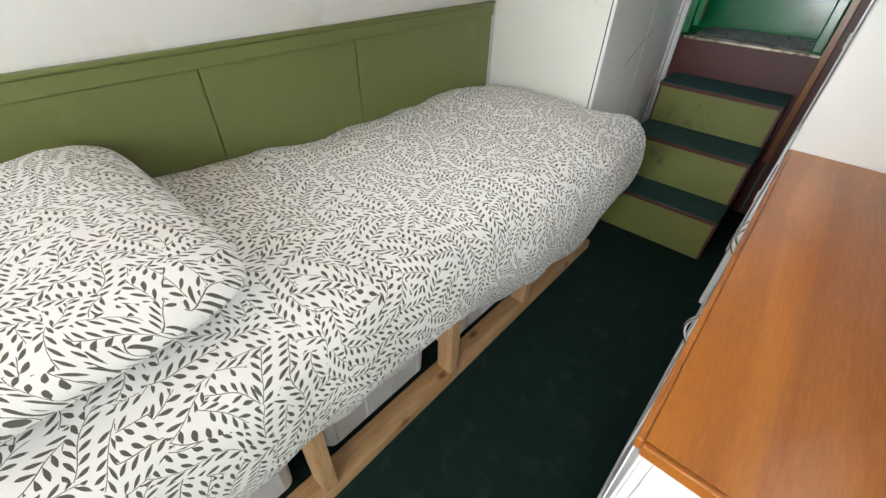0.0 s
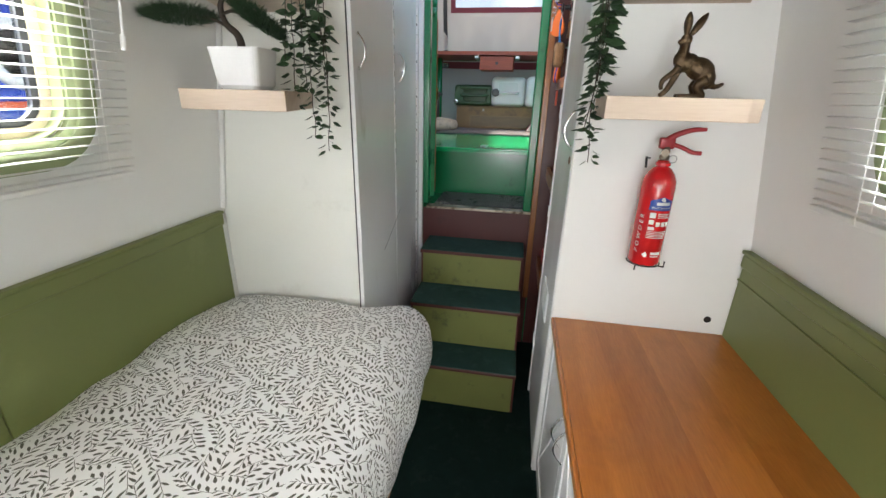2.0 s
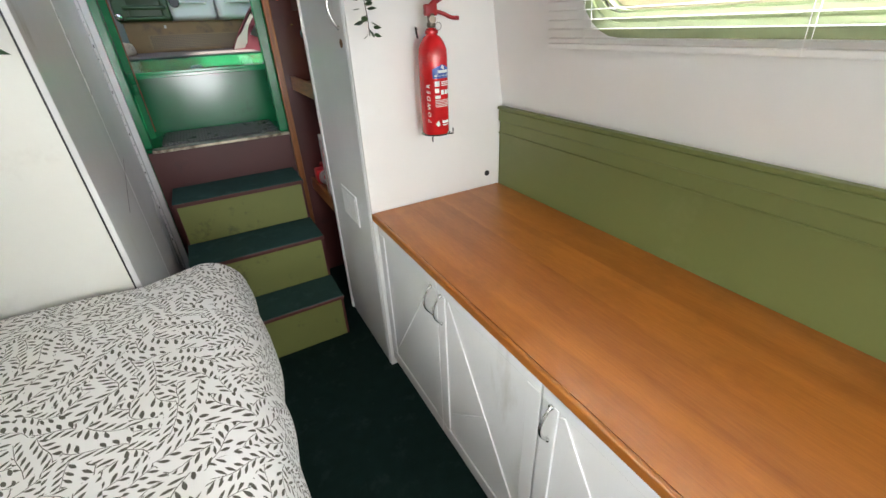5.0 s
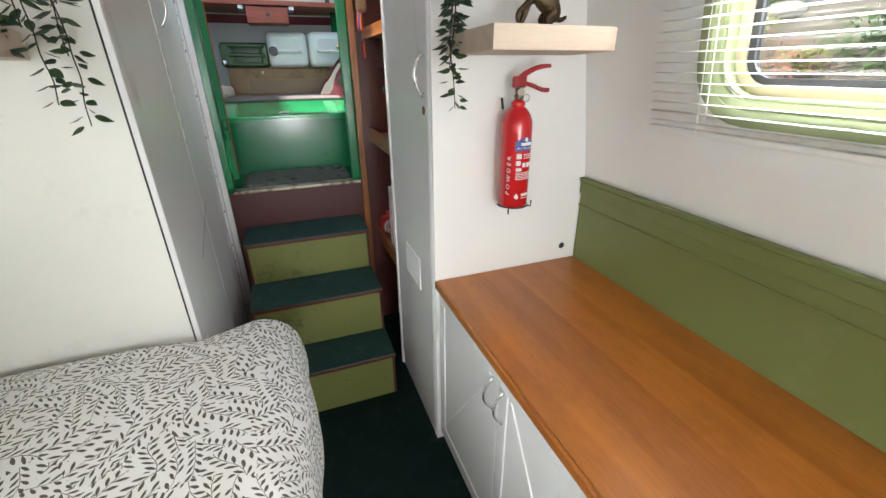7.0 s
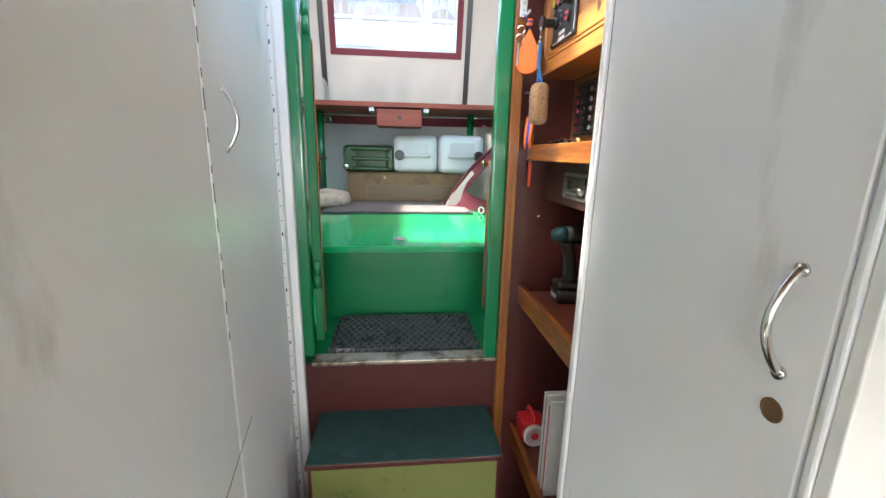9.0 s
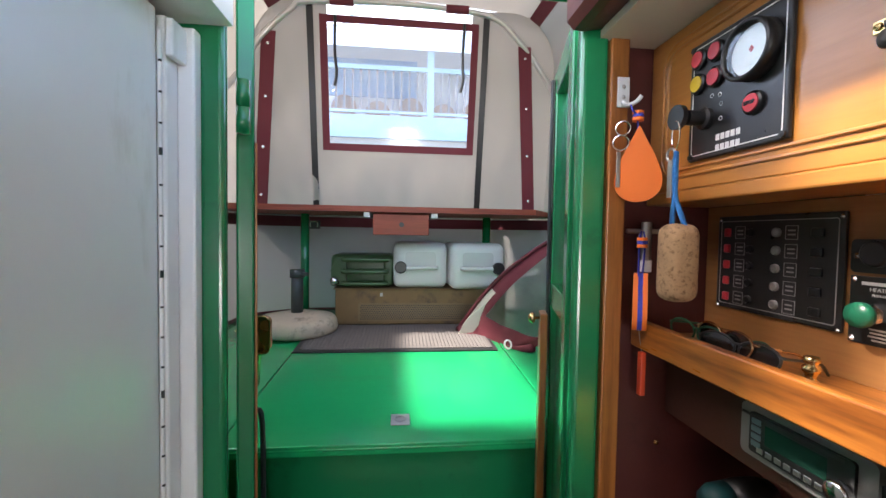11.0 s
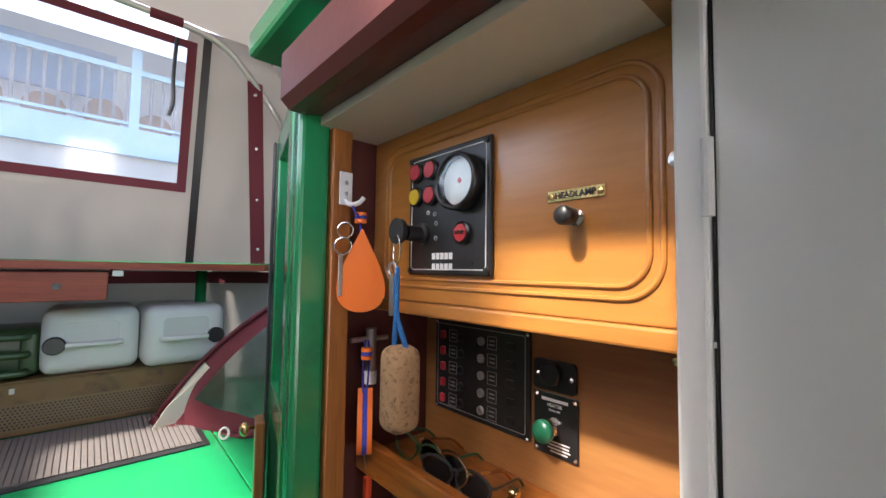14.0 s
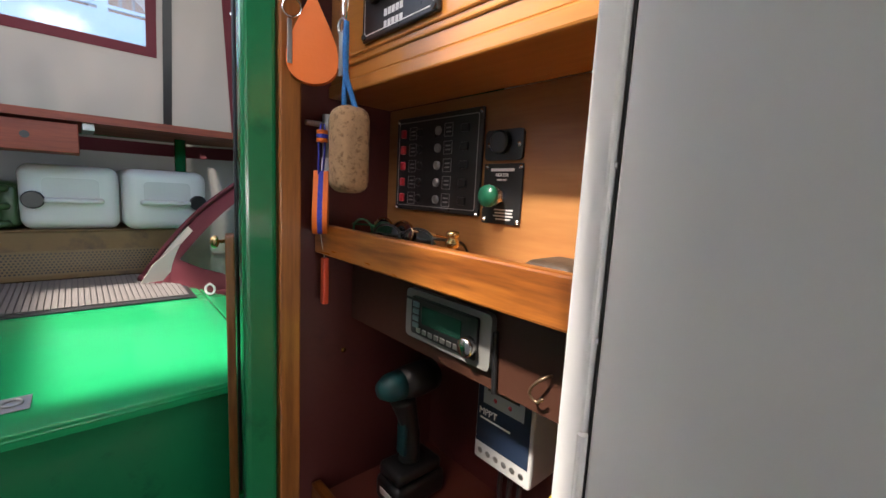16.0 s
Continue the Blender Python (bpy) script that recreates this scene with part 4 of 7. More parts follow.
structure("well_floor", box(-0.50, 0.488, 3.906, 4.252, 0.80, 0.850), GREEN_STEEL, "green steel floor of the doorway well", "floor")

# ---- canopy ----
X1, TOPZ = 0.985, 3.155


def hood(y, s):
    """The canopy's cross-section: s from 0 (port rail) over the roof to 1 (starboard rail)."""
    zt = TOPZ - 0.02 * max(0, 6.1 - y)
    r, base = 0.34, 1.87
    side, arc, top = zt - r - base, r * math.pi / 2, 2 * (X1 - r)
    total = 2 * side + 2 * arc + top
    d = s * total
    if d > total / 2:
        x, yy, z = hood(y, 1 - s) if s < 1 else (-X1, y, base)
        return -x, y, z
    if d < side:
        return -X1 + 0.03 * d / side, y, base + d
    d -= side
    if d < arc:
        a = d / r
        return -X1 + 0.03 + r - r * math.cos(a) - 0.03 * a / 1.571, y, zt - r + r * math.sin(a)
    d -= arc
    return -X1 + r + d, y, zt + 0.03 * math.sin(math.pi * d / top)


def canvas_grid(name, f, nu, nv, material, label, skip=None):
    bm = bmesh.new()
    V = {}
    for i in range(nu):
        for j in range(nv):
            if skip and skip((i + 0.5) / nu, (j + 0.5) / nv):
                continue
            q = []
            for a, b in ((i, j), (i + 1, j), (i + 1, j + 1), (i, j + 1)):
                if (a, b) not in V:
                    V[a, b] = bm.verts.new(f(a / nu, b / nv))
                q.append(V[a, b])
            bm.faces.new(q)
    return part(name, bm, material, None, label, True)


def rear_y(z):
    return 5.98 - 0.20 * (z - 1.9)


canopy = thing("pram_canopy", "beige canvas pram canopy with maroon bindings and clear windows", "canopy", (0, 5.1, 1.2))
SWY0, SWY1 = 4.35, 5.55


def hood_sheet(u, v):
    """v runs forward to aft; the aft rim leans with the rear panel."""
    x, y, z = hood(3.60, u)
    yy = 3.60 + (rear_y(z) - 3.60) * v
    x, y, z = hood(yy, u)
    z -= 0.012 * math.sin(math.pi * v * 3) ** 2 * (1 if 0.25 < u < 0.75 else 0)
    return x, yy, z


def in_side_window(u, v):
    x, y, z = hood_sheet(u, v)
    return abs(x) > 0.80 and 4.35 < y < 5.30 and 2.30 < z < 2.86


ob = canvas_grid("roof_and_sides", hood_sheet, 88, 60, CANVAS, "", in_side_window)
ob.parent = canopy
ob.matrix_parent_inverse = Matrix.Translation(-Vector(canopy.location))
ob = canvas_grid("side_window", hood_sheet, 88, 60, VINYL, "clear vinyl side window", lambda u, v: not (in_side_window(u, v) and u < 0.5))
ob.parent = canopy
ob.matrix_parent_inverse = Matrix.Translation(-Vector(canopy.location))
ob.visible_shadow = False
ob = canvas_grid("side_window", hood_sheet, 88, 60, VINYL, "clear vinyl side window", lambda u, v: not (in_side_window(u, v) and u > 0.5))
ob.parent = canopy
ob.matrix_parent_inverse = Matrix.Translation(-Vector(canopy.location))
ob.visible_shadow = False

WX0, WX1, WZ0, WZ1 = -0.497, 0.402, 2.322, 3.032


def rear_top(x):
    r = 0.34
    ax = abs(x)
    return TOPZ - 0.01 if ax < X1 - r else TOPZ - r + math.sqrt(max(0, r * r - (ax - X1 + r) ** 2)) - 0.01


def rear(x, z):
    wave = 0.012 * math.sin(9 * x + 2 * z) * math.sin(4 * z) + 0.012 * noise.noise(Vector((x * 4, z * 3, 2))) + 0.007 * noise.noise(Vector((x * 11, z * 7, 5)))
    inside = WX0 - 0.06 < x < WX1 + 0.06 and z > WZ0 - 0.06
    return (x, rear_y(z) - 0.004 + (0 if inside else wave), z)


bm = bmesh.new()
xs = sorted([-X1 + 2 * X1 * i / 60 for i in range(61)] + [WX0, WX1])
for x0, x1 in zip(xs, xs[1:]):
    if x1 - x0 < 1e-4:
        continue
    segs = 40
    mid = (x0 + x1) / 2
    win = WX0 <= mid <= WX1
    hi = WZ0 if win else None
    cols = []
    for x in (x0, x1):
        t = hi if win else rear_top(x)
        cols.append([bm.verts.new(rear(x, 1.86 + (t - 1.86) * k / segs)) for k in range(segs + 1)])
    for k in range(segs):
        bm.faces.new((cols[0][k], cols[1][k], cols[1][k + 1], cols[0][k + 1]))
bmesh.ops.remove_doubles(bm, verts=bm.verts, dist=0.0006)
part("rear_panel", bm, CANVAS, canopy, "", True)
pane = part("rear_window", box(WX0, WX1, -0.0008, 0.0008, WZ0, WZ1), VINYL, canopy, "hazy clear vinyl rear window")
for v in pane.data.vertices:
    v.co.y += rear_y(v.co.z + 1.2)
pane.visible_shadow = False


def strip(x0, x1, z0, z1, name, material, off=0.012, thick=0.003, label=""):
    bm = box(x0, x1, 0, thick, z0, z1)
    for v in bm.verts:
        v.co.y += rear_y(v.co.z) - off
    return part(name, bm, material, canopy, label)


strip(WX0 - 0.045, WX0, WZ0 - 0.045, WZ1 + 0.035, "window_binding", MAROON_CLOTH)
strip(WX1, WX1 + 0.045, WZ0 - 0.045, WZ1 + 0.035, "window_binding", MAROON_CLOTH)
strip(WX0, WX1, WZ0 - 0.045, WZ0, "window_binding", MAROON_CLOTH)
strip(WX0, WX1, WZ1 - 0.005, WZ1 + 0.035, "window_binding", MAROON_CLOTH)
for x in (-0.597, 0.493):
    strip(x - 0.020, x + 0.020, 1.885, 3.11, "zip", BLACK, 0.016, 0.006, "black zip")
for s in (-1, 1):
    bx0 = 0.955 if s < 0 else 0.862
    bm = box(s * bx0 - 0.042, s * bx0 + 0.042, 0, 0.004, 1.88, 2.95)
    for v in bm.verts:
        v.co.y += rear_y(v.co.z) - 0.028
        v.co.x -= s * 0.11 * (v.co.z - 1.90)
    part("corner_binding", bm, MAROON_CLOTH, canopy)
    for k in range(4):
        z = 1.98 + 0.30 * k
        part("stud", lathe([(0.0001, 0), (0.011, 0), (0.009, 0.005), (0.0001, 0.007)], (s * (bx0 - 0.11 * (z - 1.90)), rear_y(z) - 0.028, z), "-Y", 12), CHROME, canopy)
    # seam tape along the roof's shoulder, and round the side window
    pts = []
    us = 0.305 if s < 0 else 0.695
    bm = bmesh.new()
    prev = None
    for k in range(31):
        v = 0.12 + 0.86 * k / 30
        row = [bm.verts.new(Vector(hood_sheet(us + du, v)) - Vector((0, 0, 0.012)) * 1 + Vector((-s * 0.010, 0, 0))) for du in (-0.010, 0.010)]
        if prev:
            bm.faces.new((prev[0], prev[1], row[1], row[0]))
        prev = row
    part("seam_tape", bm, MAROON_CLOTH, canopy)
    for y0, y1, z0, z1 in ((4.31, 5.34, 2.25, 2.30), (4.31, 5.34, 2.85, 2.90), (4.31, 4.36, 2.30, 2.85), (5.29, 5.34, 2.30, 2.85)):
        part("window_binding", box(*sorted((s * 0.925, s * 0.929)), y0, y1, z0, z1), MAROON_CLOTH, canopy)
for x, ln in ((-0.445, 0.40), (0.352, 0.40)):
    part("strap", tube(curve_points([(x, rear_y(3.06) - 0.02, 3.06), (x - 0.005, rear_y(2.86) - 0.03, 2.86), (x + 0.003, rear_y(2.74) - 0.03, 3.06 - ln * 0.8), (x - 0.012, rear_y(2.66) - 0.03, 3.06 - ln)], 5), 0.010, 6), BLACK, canopy, "hanging black strap")
# hoop
hoop_pts = [(-0.955, 4.70, 1.88), (-0.955, 5.22, 2.32), (-0.945, 5.62, 2.68), (-0.885, 5.73, 2.90), (-0.70, 5.715, 3.075), (-0.60, 5.70, 3.115), (-0.08, 5.69, 3.135), (0.38, 5.695, 3.12), (0.57, 5.715, 3.085), (0.70, 5.735, 2.985), (0.875, 5.78, 2.81), (0.925, 5.60, 2.565), (0.945, 5.22, 2.25), (0.955, 4.70, 1.88)]
part("hoop", tube(curve_points(hoop_pts, 6), 0.016, 12), surf("grey_tube", (0.55, 0.54, 0.52), 0.35, 0.6, 0.1, 12, 0.05), canopy, "bent grey metal hoop", True)
for x in (-0.40, 0.30):
    part("hoop_sleeve", rod((x - 0.07, 5.690, 3.126), (x + 0.07, 5.690, 3.126), 0.024, n=14), MAROON_CLOTH, canopy)

# dodgers below the rail
dod = thing("canvas_dodger", "grey canvas dodger with maroon hems round the stern rail", "canvas screen", (0, 5.2, 1.2))


def dodger_path(t):
    """Plan of the stern rail from port to starboard."""
    pts = [(-0.985, 3.95), (-0.985, 5.2), (-0.95, 5.68), (-0.66, 5.86), (-0.04, 5.90), (0.58, 5.86), (0.90, 5.68), (0.985, 5.2), (0.985, 3.95)]
    k = min(int(t * 8), 7)
    f = t * 8 - k
    return (pts[k][0] + (pts[k + 1][0] - pts[k][0]) * f, pts[k][1] + (pts[k + 1][1] - pts[k][1]) * f)


def dodger(z0, z1, inset, name, mat):
    def f(u, v):
        x, y = dodger_path(u)
        w = 0.014 * noise.noise(Vector((x * 3, y * 3, v * 2))) if name == "screen" else 0
        k = 1 - inset
        return (x * k + w, 3.95 + (y - 3.95) * k + w, z0 + (z1 - z0) * v)
    bm = sheet(f, 64, 6)
    return part(name, bm, mat, dod, "", True)


dodger(1.17, 1.87, 0.0, "screen", fabric("grey_canvas", (0.33, 0.315, 0.30), 0.10, bump=0.25))
dodger(1.775, 1.838, 0.012, "top_hem", MAROON_CLOTH)
dodger(1.20, 1.25, 0.012, "bottom_hem", MAROON_CLOTH)
rail_pts = [(x * 0.975, 3.95 + (y - 3.95) * 0.985, 1.868) for x, y in (dodger_path(k / 32) for k in range(33))]
rail = tagged(part("stern_rail", tube(rail_pts, 0.020, 10), GREEN_STEEL, None, "", True), "green painted steel rail round the stern deck", "rail")
for k, (x, y) in enumerate(((-0.578, 5.56), (0.482, 5.56))):
    leg = tagged(part("deck_post", rod((x, y, deck_z(y)), (x, y, 1.845), 0.024, n=14), GREEN_STEEL, None, "", True), "green painted steel post standing on the deck", "post", "posts of the stern shelf")

# shelf board at the stern, with a small drawer
shelf = thing("stern_shelf", "long varnished mahogany board across the stern with a small drawer", "shelf", (-0.03, 5.6, 1.85))
part("board", outline([(-0.94, 5.26), (0.685, 5.26), (0.83, 5.48), (0.76, 5.80), (-0.82, 5.80), (-0.95, 5.50)], "z", 1.849, 1.878), TEAK, shelf)
drawer = part("drawer", box(-0.172, 0.116, 5.268, 5.50, 1.732, 1.838, 0.003), TEAK, shelf, "small red mahogany drawer")
part("finger_hole", lathe([(0.0001, 0), (0.013, 0), (0.013, 0.001), (0.0001, 0.001)], (-0.026, 5.2675, 1.786), "-Y", 18), BLACK, drawer)
for x in (-0.205, 0.145):
    part("runner", box(x - 0.018, x + 0.018, 5.285, 5.47, 1.822, 1.848, 0.002), STEEL_DULL, shelf)

# ---- instrument cupboard and shelves beside the steps ----
structure("hatch_side_beam", outline([(0.240, 2.092), (0.240, 2.155), (0.30, 2.155), (0.30, 2.085), (0.268, 2.079), (0.252, 2.080)], "y", 3.335, 3.812), MAROON, "dark maroon moulded beam along the hatch opening", "trim")
structure("soffit", box(0.3005, 0.70, 3.370, 3.8415, 2.072, 2.0845), surf("cream_soffit", (0.62, 0.58, 0.48), 0.5, 0, 0.05, 4, 0.05), "cream painted soffit over the instrument cupboard", "ceiling")
structure("hatch_runner", box(0.232, 0.345, 3.30, 3.95, 2.2005, 2.245, 0.008), GREEN_STEEL, "green steel hatch runner above the beam", "trim")

cup = thing("instrument_cupboard", "varnished pine cupboard front with a routed border, holding engine controls", "cupboard", (0.45, 3.59, 1.80))
FX, BX = 0.411, 0.528      # fronts of the cupboard and of the shelf back
part("panel", box(FX, FX + 0.018, 3.3695, 3.8412, 1.8165, 2.0715, 0.002), PINE_Y, cup)
for inset, r in ((0.0, 0.036), (0.011, 0.030)):
    o = rounded(3.388 + inset, 3.806 - inset, 1.838 + inset, 2.052 - inset, r, 8)
    ring = tube([(FX - 0.0004, a, b) for a, b in o], 0.0027, 8, closed=True)
    part("moulding", ring, PINE_Y, cup)
part("bottom_board", box(FX - 0.004, BX - 0.0005, 3.3695, 3.8412, 1.797, 1.816, 0.003), PINE_Y, cup)
for y, z in ((3.376, 1.955),):
    part("screw", lathe([(0.0001, 0), (0.008, 0), (0.0075, 0.002), (0.0001, 0.003)], (FX - 0.0004, y, z), "-X", 14), CHROME, cup)

SMALL_WHITE = surf("white_print", (0.75, 0.75, 0.73), 0.5, 0, 0.03, 20, 0)
RED_LENS = surf("red_lamp_lens", (0.52, 0.030, 0.045), 0.35, 0, 0.2, 120, 0.1, 400)
YELLOW_LENS = surf("yellow_lamp_lens", (0.62, 0.42, 0.015), 0.35, 0, 0.2, 120, 0.1, 400)
# White print greyed so that its colour carries the shade on the breaker panel.
DIM_PRINT = surf("shaded_white_print", (0.30, 0.30, 0.29), 0.5, 0, 0.1, 40, 0)
PANEL_BLACK = surf("black_panel_enamel", (0.017, 0.017, 0.018), 0.32, 0, 0.15, 30, 0.03, 300)

gp = thing("engine_panel", "black engine panel with rev counter, warning lamps and key", "instrument panel", (FX, 3.657, 1.94))
part("plate", box(FX - 0.007, FX - 0.0006, 3.574, 3.735, 1.855, 2.025, 0.003, 3), PANEL_BLACK, gp)
PX = FX - 0.0072
part("white_line", framed(rounded(3.581, 3.728, 1.862, 2.018, 0.006), rounded(3.5824, 3.7266, 1.8634, 2.0166, 0.005), "x", PX - 0.0003, PX + 0.0001), SMALL_WHITE, gp)
for y, z in ((3.5805, 1.8615), (3.7285, 1.8615), (3.5805, 2.0185), (3.7285, 2.0185)):
    part("screw", lathe([(0.0001, 0), (0.0045, 0), (0.004, 0.0025), (0.0001, 0.003)], (PX, y, z), "-X", 12), BLACK, gp)
for y, z, m in ((3.7150, 2.0005, RED_LENS), (3.6830, 1.9995, RED_LENS), (3.7155, 1.9655, YELLOW_LENS), (3.6835, 1.9645, RED_LENS), (3.620, 1.909, RED_LENS)):
    b = part("warning_lamp", lathe([(0.0001, 0), (0.0145, 0), (0.0145, 0.004), (0.012, 0.006), (0.0115, 0.0045), (0.0001, 0.0045)], (PX, y, z), "-X", 24), BLACK, gp)
    part("lens", lathe([(0.0001, 0.0046), (0.0112, 0.0046), (0.0108, 0.0068), (0.0001, 0.0072)], (PX, y, z), "-X", 24), m, b)
words("STOP", (PX - 0.0078, 3.620, 1.909), 0.0065, BLACK, gp, bold=0.0002)
g = part("gauge", lathe([(0.0001, 0), (0.0365, 0), (0.0365, 0.017), (0.033, 0.019), (0.0305, 0.017), (0.0300, 0.006), (0.0001, 0.006)], (PX, 3.6205, 1.9725), "-X", 40), BLACK, gp, "rev counter in a deep black bezel", True)
part("dial", lathe([(0.0001, 0.0062), (0.0298, 0.0062), (0.0298, 0.0068), (0.0001, 0.0068)], (PX, 3.6205, 1.9725), "-X", 32), surf("grey_dial", (0.78, 0.79, 0.80), 0.4, 0, 0.1, 40, 0), g)
for k in range(6):
    a = radians(215 - 50 * k)
    part("dial_mark", box(PX - 0.0072, PX - 0.0069, 3.6205 - 0.022 * math.cos(a) - 0.0012, 3.6205 - 0.022 * math.cos(a) + 0.0012, 1.9725 + 0.022 * math.sin(a) - 0.0015, 1.9725 + 0.022 * math.sin(a) + 0.0015), SMALL_WHITE, g)
part("hour_meter", box(PX - 0.0073, PX - 0.0069, 3.612, 3.629, 1.955, 1.959), SMALL_WHITE, g)
part("dial_logo", outline([(3.6165, 1.974), (3.6205, 1.970), (3.6245, 1.974), (3.6205, 1.979)], "x", PX - 0.0073, PX - 0.0069), RED_LENS, g)
cover = part("gauge_glass", lathe([(0.0001, 0.0150), (0.0303, 0.0150), (0.0303, 0.0156), (0.0001, 0.0158)], (PX, 3.6205, 1.9725), "-X", 32), GLASS, g)
cover.visible_shadow = False
for w, z in ((0.040, 1.8805), (0.040, 1.8665)):
    for k in range(5):
        y = 3.660 + (2 - k) * 0.0085
        part("maker_mark", box(PX - 0.0004, PX + 0.0001, y - 0.0032, y + 0.0032, z - 0.0042, z + 0.0042), SMALL_WHITE, gp)
for y, z in ((3.690, 1.941), (3.676, 1.938), (3.673, 1.925), (3.673, 1.905)):
    part("symbol", tube([(PX - 0.0002, y + 0.0028 * math.cos(t), z + 0.0028 * math.sin(t)) for t in (k * math.pi / 5 for k in range(10))], 0.0004, 5, closed=True), SMALL_WHITE, gp)
part("key_barrel", lathe([(0.0001, 0), (0.015, 0), (0.015, 0.006), (0.0105, 0.008), (0.0105, 0.030), (0.0001, 0.031)], (PX, 3.700, 1.912), "-X", 24), BLACK, gp)
part("key_head", rod((PX - 0.034, 3.708, 1.914), (PX - 0.041, 3.708, 1.914), 0.0175, n=24), BLACK, gp, "black plastic key head")

# headlamp switch
hl = thing("headlamp_switch", "engraved brass name plate over a black push-pull switch", "switch", (FX, 3.468, 1.93))
part("name_plate", box(FX - 0.0022, FX - 0.0004, 3.437, 3.500, 1.9325, 1.9445, 0.0006), BRASS, hl)
words("HEADLAMP", (FX - 0.0026, 3.4685, 1.9385), 0.0088, BLACK, hl, bold=0.00015)
for y in (3.442, 3.495):
    part("screw", lathe([(0.0001, 0), (0.0038, 0), (0.0032, 0.002), (0.0001, 0.0028)], (FX - 0.0022, y, 1.9385), "-X", 12), BRASS, hl)
part("collar", lathe([(0.0001, 0), (0.0085, 0), (0.0085, 0.004), (0.005, 0.006), (0.0045, 0.012), (0.0001, 0.012)], (FX - 0.0004, 3.467, 1.915), "-X", 20), CHROME, hl)
part("switch_knob", lathe([(0.0045, 0.010), (0.0090, 0.013), (0.0095, 0.027), (0.0075, 0.030), (0.0001, 0.0305)], (FX - 0.0004, 3.467, 1.915), "-X", 20), BLACK, hl, "", True)

# open shelf with the switch panel behind it
shelf_back = structure("shelf_back_panel", box(BX, BX + 0.012, 3.3695, 3.8412, 1.5695, 1.7965), PLY, "varnished birch plywood back of the open shelf", "wall")
tidy = thing("shelf_with_lip", "varnished pine shelf with a raised front lip", "shelf", (0.45, 3.6, 1.55))
part("board", box(0.4025, BX + 0.10, 3.3695, 3.8412, 1.557, 1.569), PINE_LIP, tidy)
part("lip", box(0.386, 0.402, 3.3695, 3.8412, 1.549, 1.597, 0.003), PINE_LIP, tidy)

sw = thing("switch_panel", "black breaker panel with two columns of switches and red lamps", "switch panel", (BX, 3.72, 1.70))
part("plate", box(BX - 0.006, BX - 0.0006, 3.606, 3.809, 1.626, 1.779, 0.002), PANEL_BLACK, sw)
SX = BX - 0.0062
part("white_line", framed(rounded(3.6130, 3.8020, 1.633, 1.771, 0.004), rounded(3.6143, 3.8007, 1.6343, 1.7697, 0.003), "x", SX - 0.0003, SX + 0.0001), DIM_PRINT, sw)
for k in range(5):
    z = 1.752 - 0.0265 * k
    part("red_rocker", box(SX - 0.006, SX, 3.7800, 3.7900, z - 0.007, z + 0.007, 0.002), RED_LENS, sw)
    for y in (3.7430, 3.6980):
        part("breaker_button", lathe([(0.0001, 0), (0.0068, 0), (0.0068, 0.003), (0.0052, 0.0045), (0.0048, 0.003), (0.0001, 0.003)], (SX, y, z), "-X", 18), STEEL_DULL if y < 3.7160 else BLACK, sw)
    for y in (3.7630, 3.6760):
        part("label_frame", framed(rounded(y - 0.0095, y + 0.0095, z - 0.010, z + 0.010, 0.001), rounded(y - 0.0087, y + 0.0087, z - 0.0092, z + 0.0092, 0.0008), "x", SX - 0.0003, SX + 0.0001), DIM_PRINT, sw)
        for dz in (0.003, -0.003):
            part("label_text", box(SX - 0.0003, SX + 0.0001, y - 0.0055, y + 0.0055, z + dz - 0.0011, z + dz + 0.0011), DIM_PRINT, sw)
    part("blank_switch", box(SX - 0.003, SX, 3.6310, 3.6480, z - 0.006, z + 0.006, 0.002), BLACK, sw)
for y, z in ((3.6075, 1.6255), (3.8075, 1.6255), (3.6075, 1.7755), (3.8075, 1.7755)):
    part("screw", lathe([(0.0001, 0), (0.003, 0), (0.0001, 0.002)], (SX, y + (0.003 if y < 3.7 else -0.003), z + (0.003 if z < 1.7 else -0.003)), "-X", 10), CHROME, sw)

sock = thing("power_socket", "black twelve-volt socket plate with a flip cap", "socket", (BX, 3.567, 1.725))
part("plate", outline(rounded(3.536, 3.600, 1.704, 1.744, 0.006), "x", BX - 0.005, BX - 0.0006), BLACK, sock)
part("flip_cap", lathe([(0.0001, 0), (0.0155, 0), (0.0155, 0.008), (0.013, 0.010), (0.0001, 0.010)], (BX - 0.005, 3.570, 1.727), "-X", 22), BLACK, sock)
for y in (3.5425, 3.5935):
    part("screw", lathe([(0.0001, 0), (0.0035, 0), (0.0001, 0.002)], (BX - 0.005, y, 1.724), "-X", 12), CHROME, sock)

heat = thing("heater_control", "black engraved heater plate with a green push button", "control panel", (BX, 3.567, 1.66))
part("plate", box(BX - 0.003, BX - 0.0006, 3.534, 3.601, 1.619, 1.700, 0.001), PANEL_BLACK, heat)
HX = BX - 0.0032
part("maker_mark", box(HX - 0.0003, HX + 0.0001, 3.548, 3.588, 1.6895, 1.6935), SMALL_WHITE, heat)
words("HEATER", (HX - 0.0003, 3.568, 1.6845), 0.0062, SMALL_WHITE, heat)
words("PUSH-OFF", (HX - 0.0003, 3.568, 1.678), 0.0038, SMALL_WHITE, heat)
for k, w in enumerate((0.026, 0.034, 0.030, 0.032)):
    part("small_print", box(HX - 0.0003, HX + 0.0001, 3.562 - w / 2, 3.562 + w / 2, 1.6245 + 0.0042 * k, 1.6265 + 0.0042 * k), SMALL_WHITE, heat)
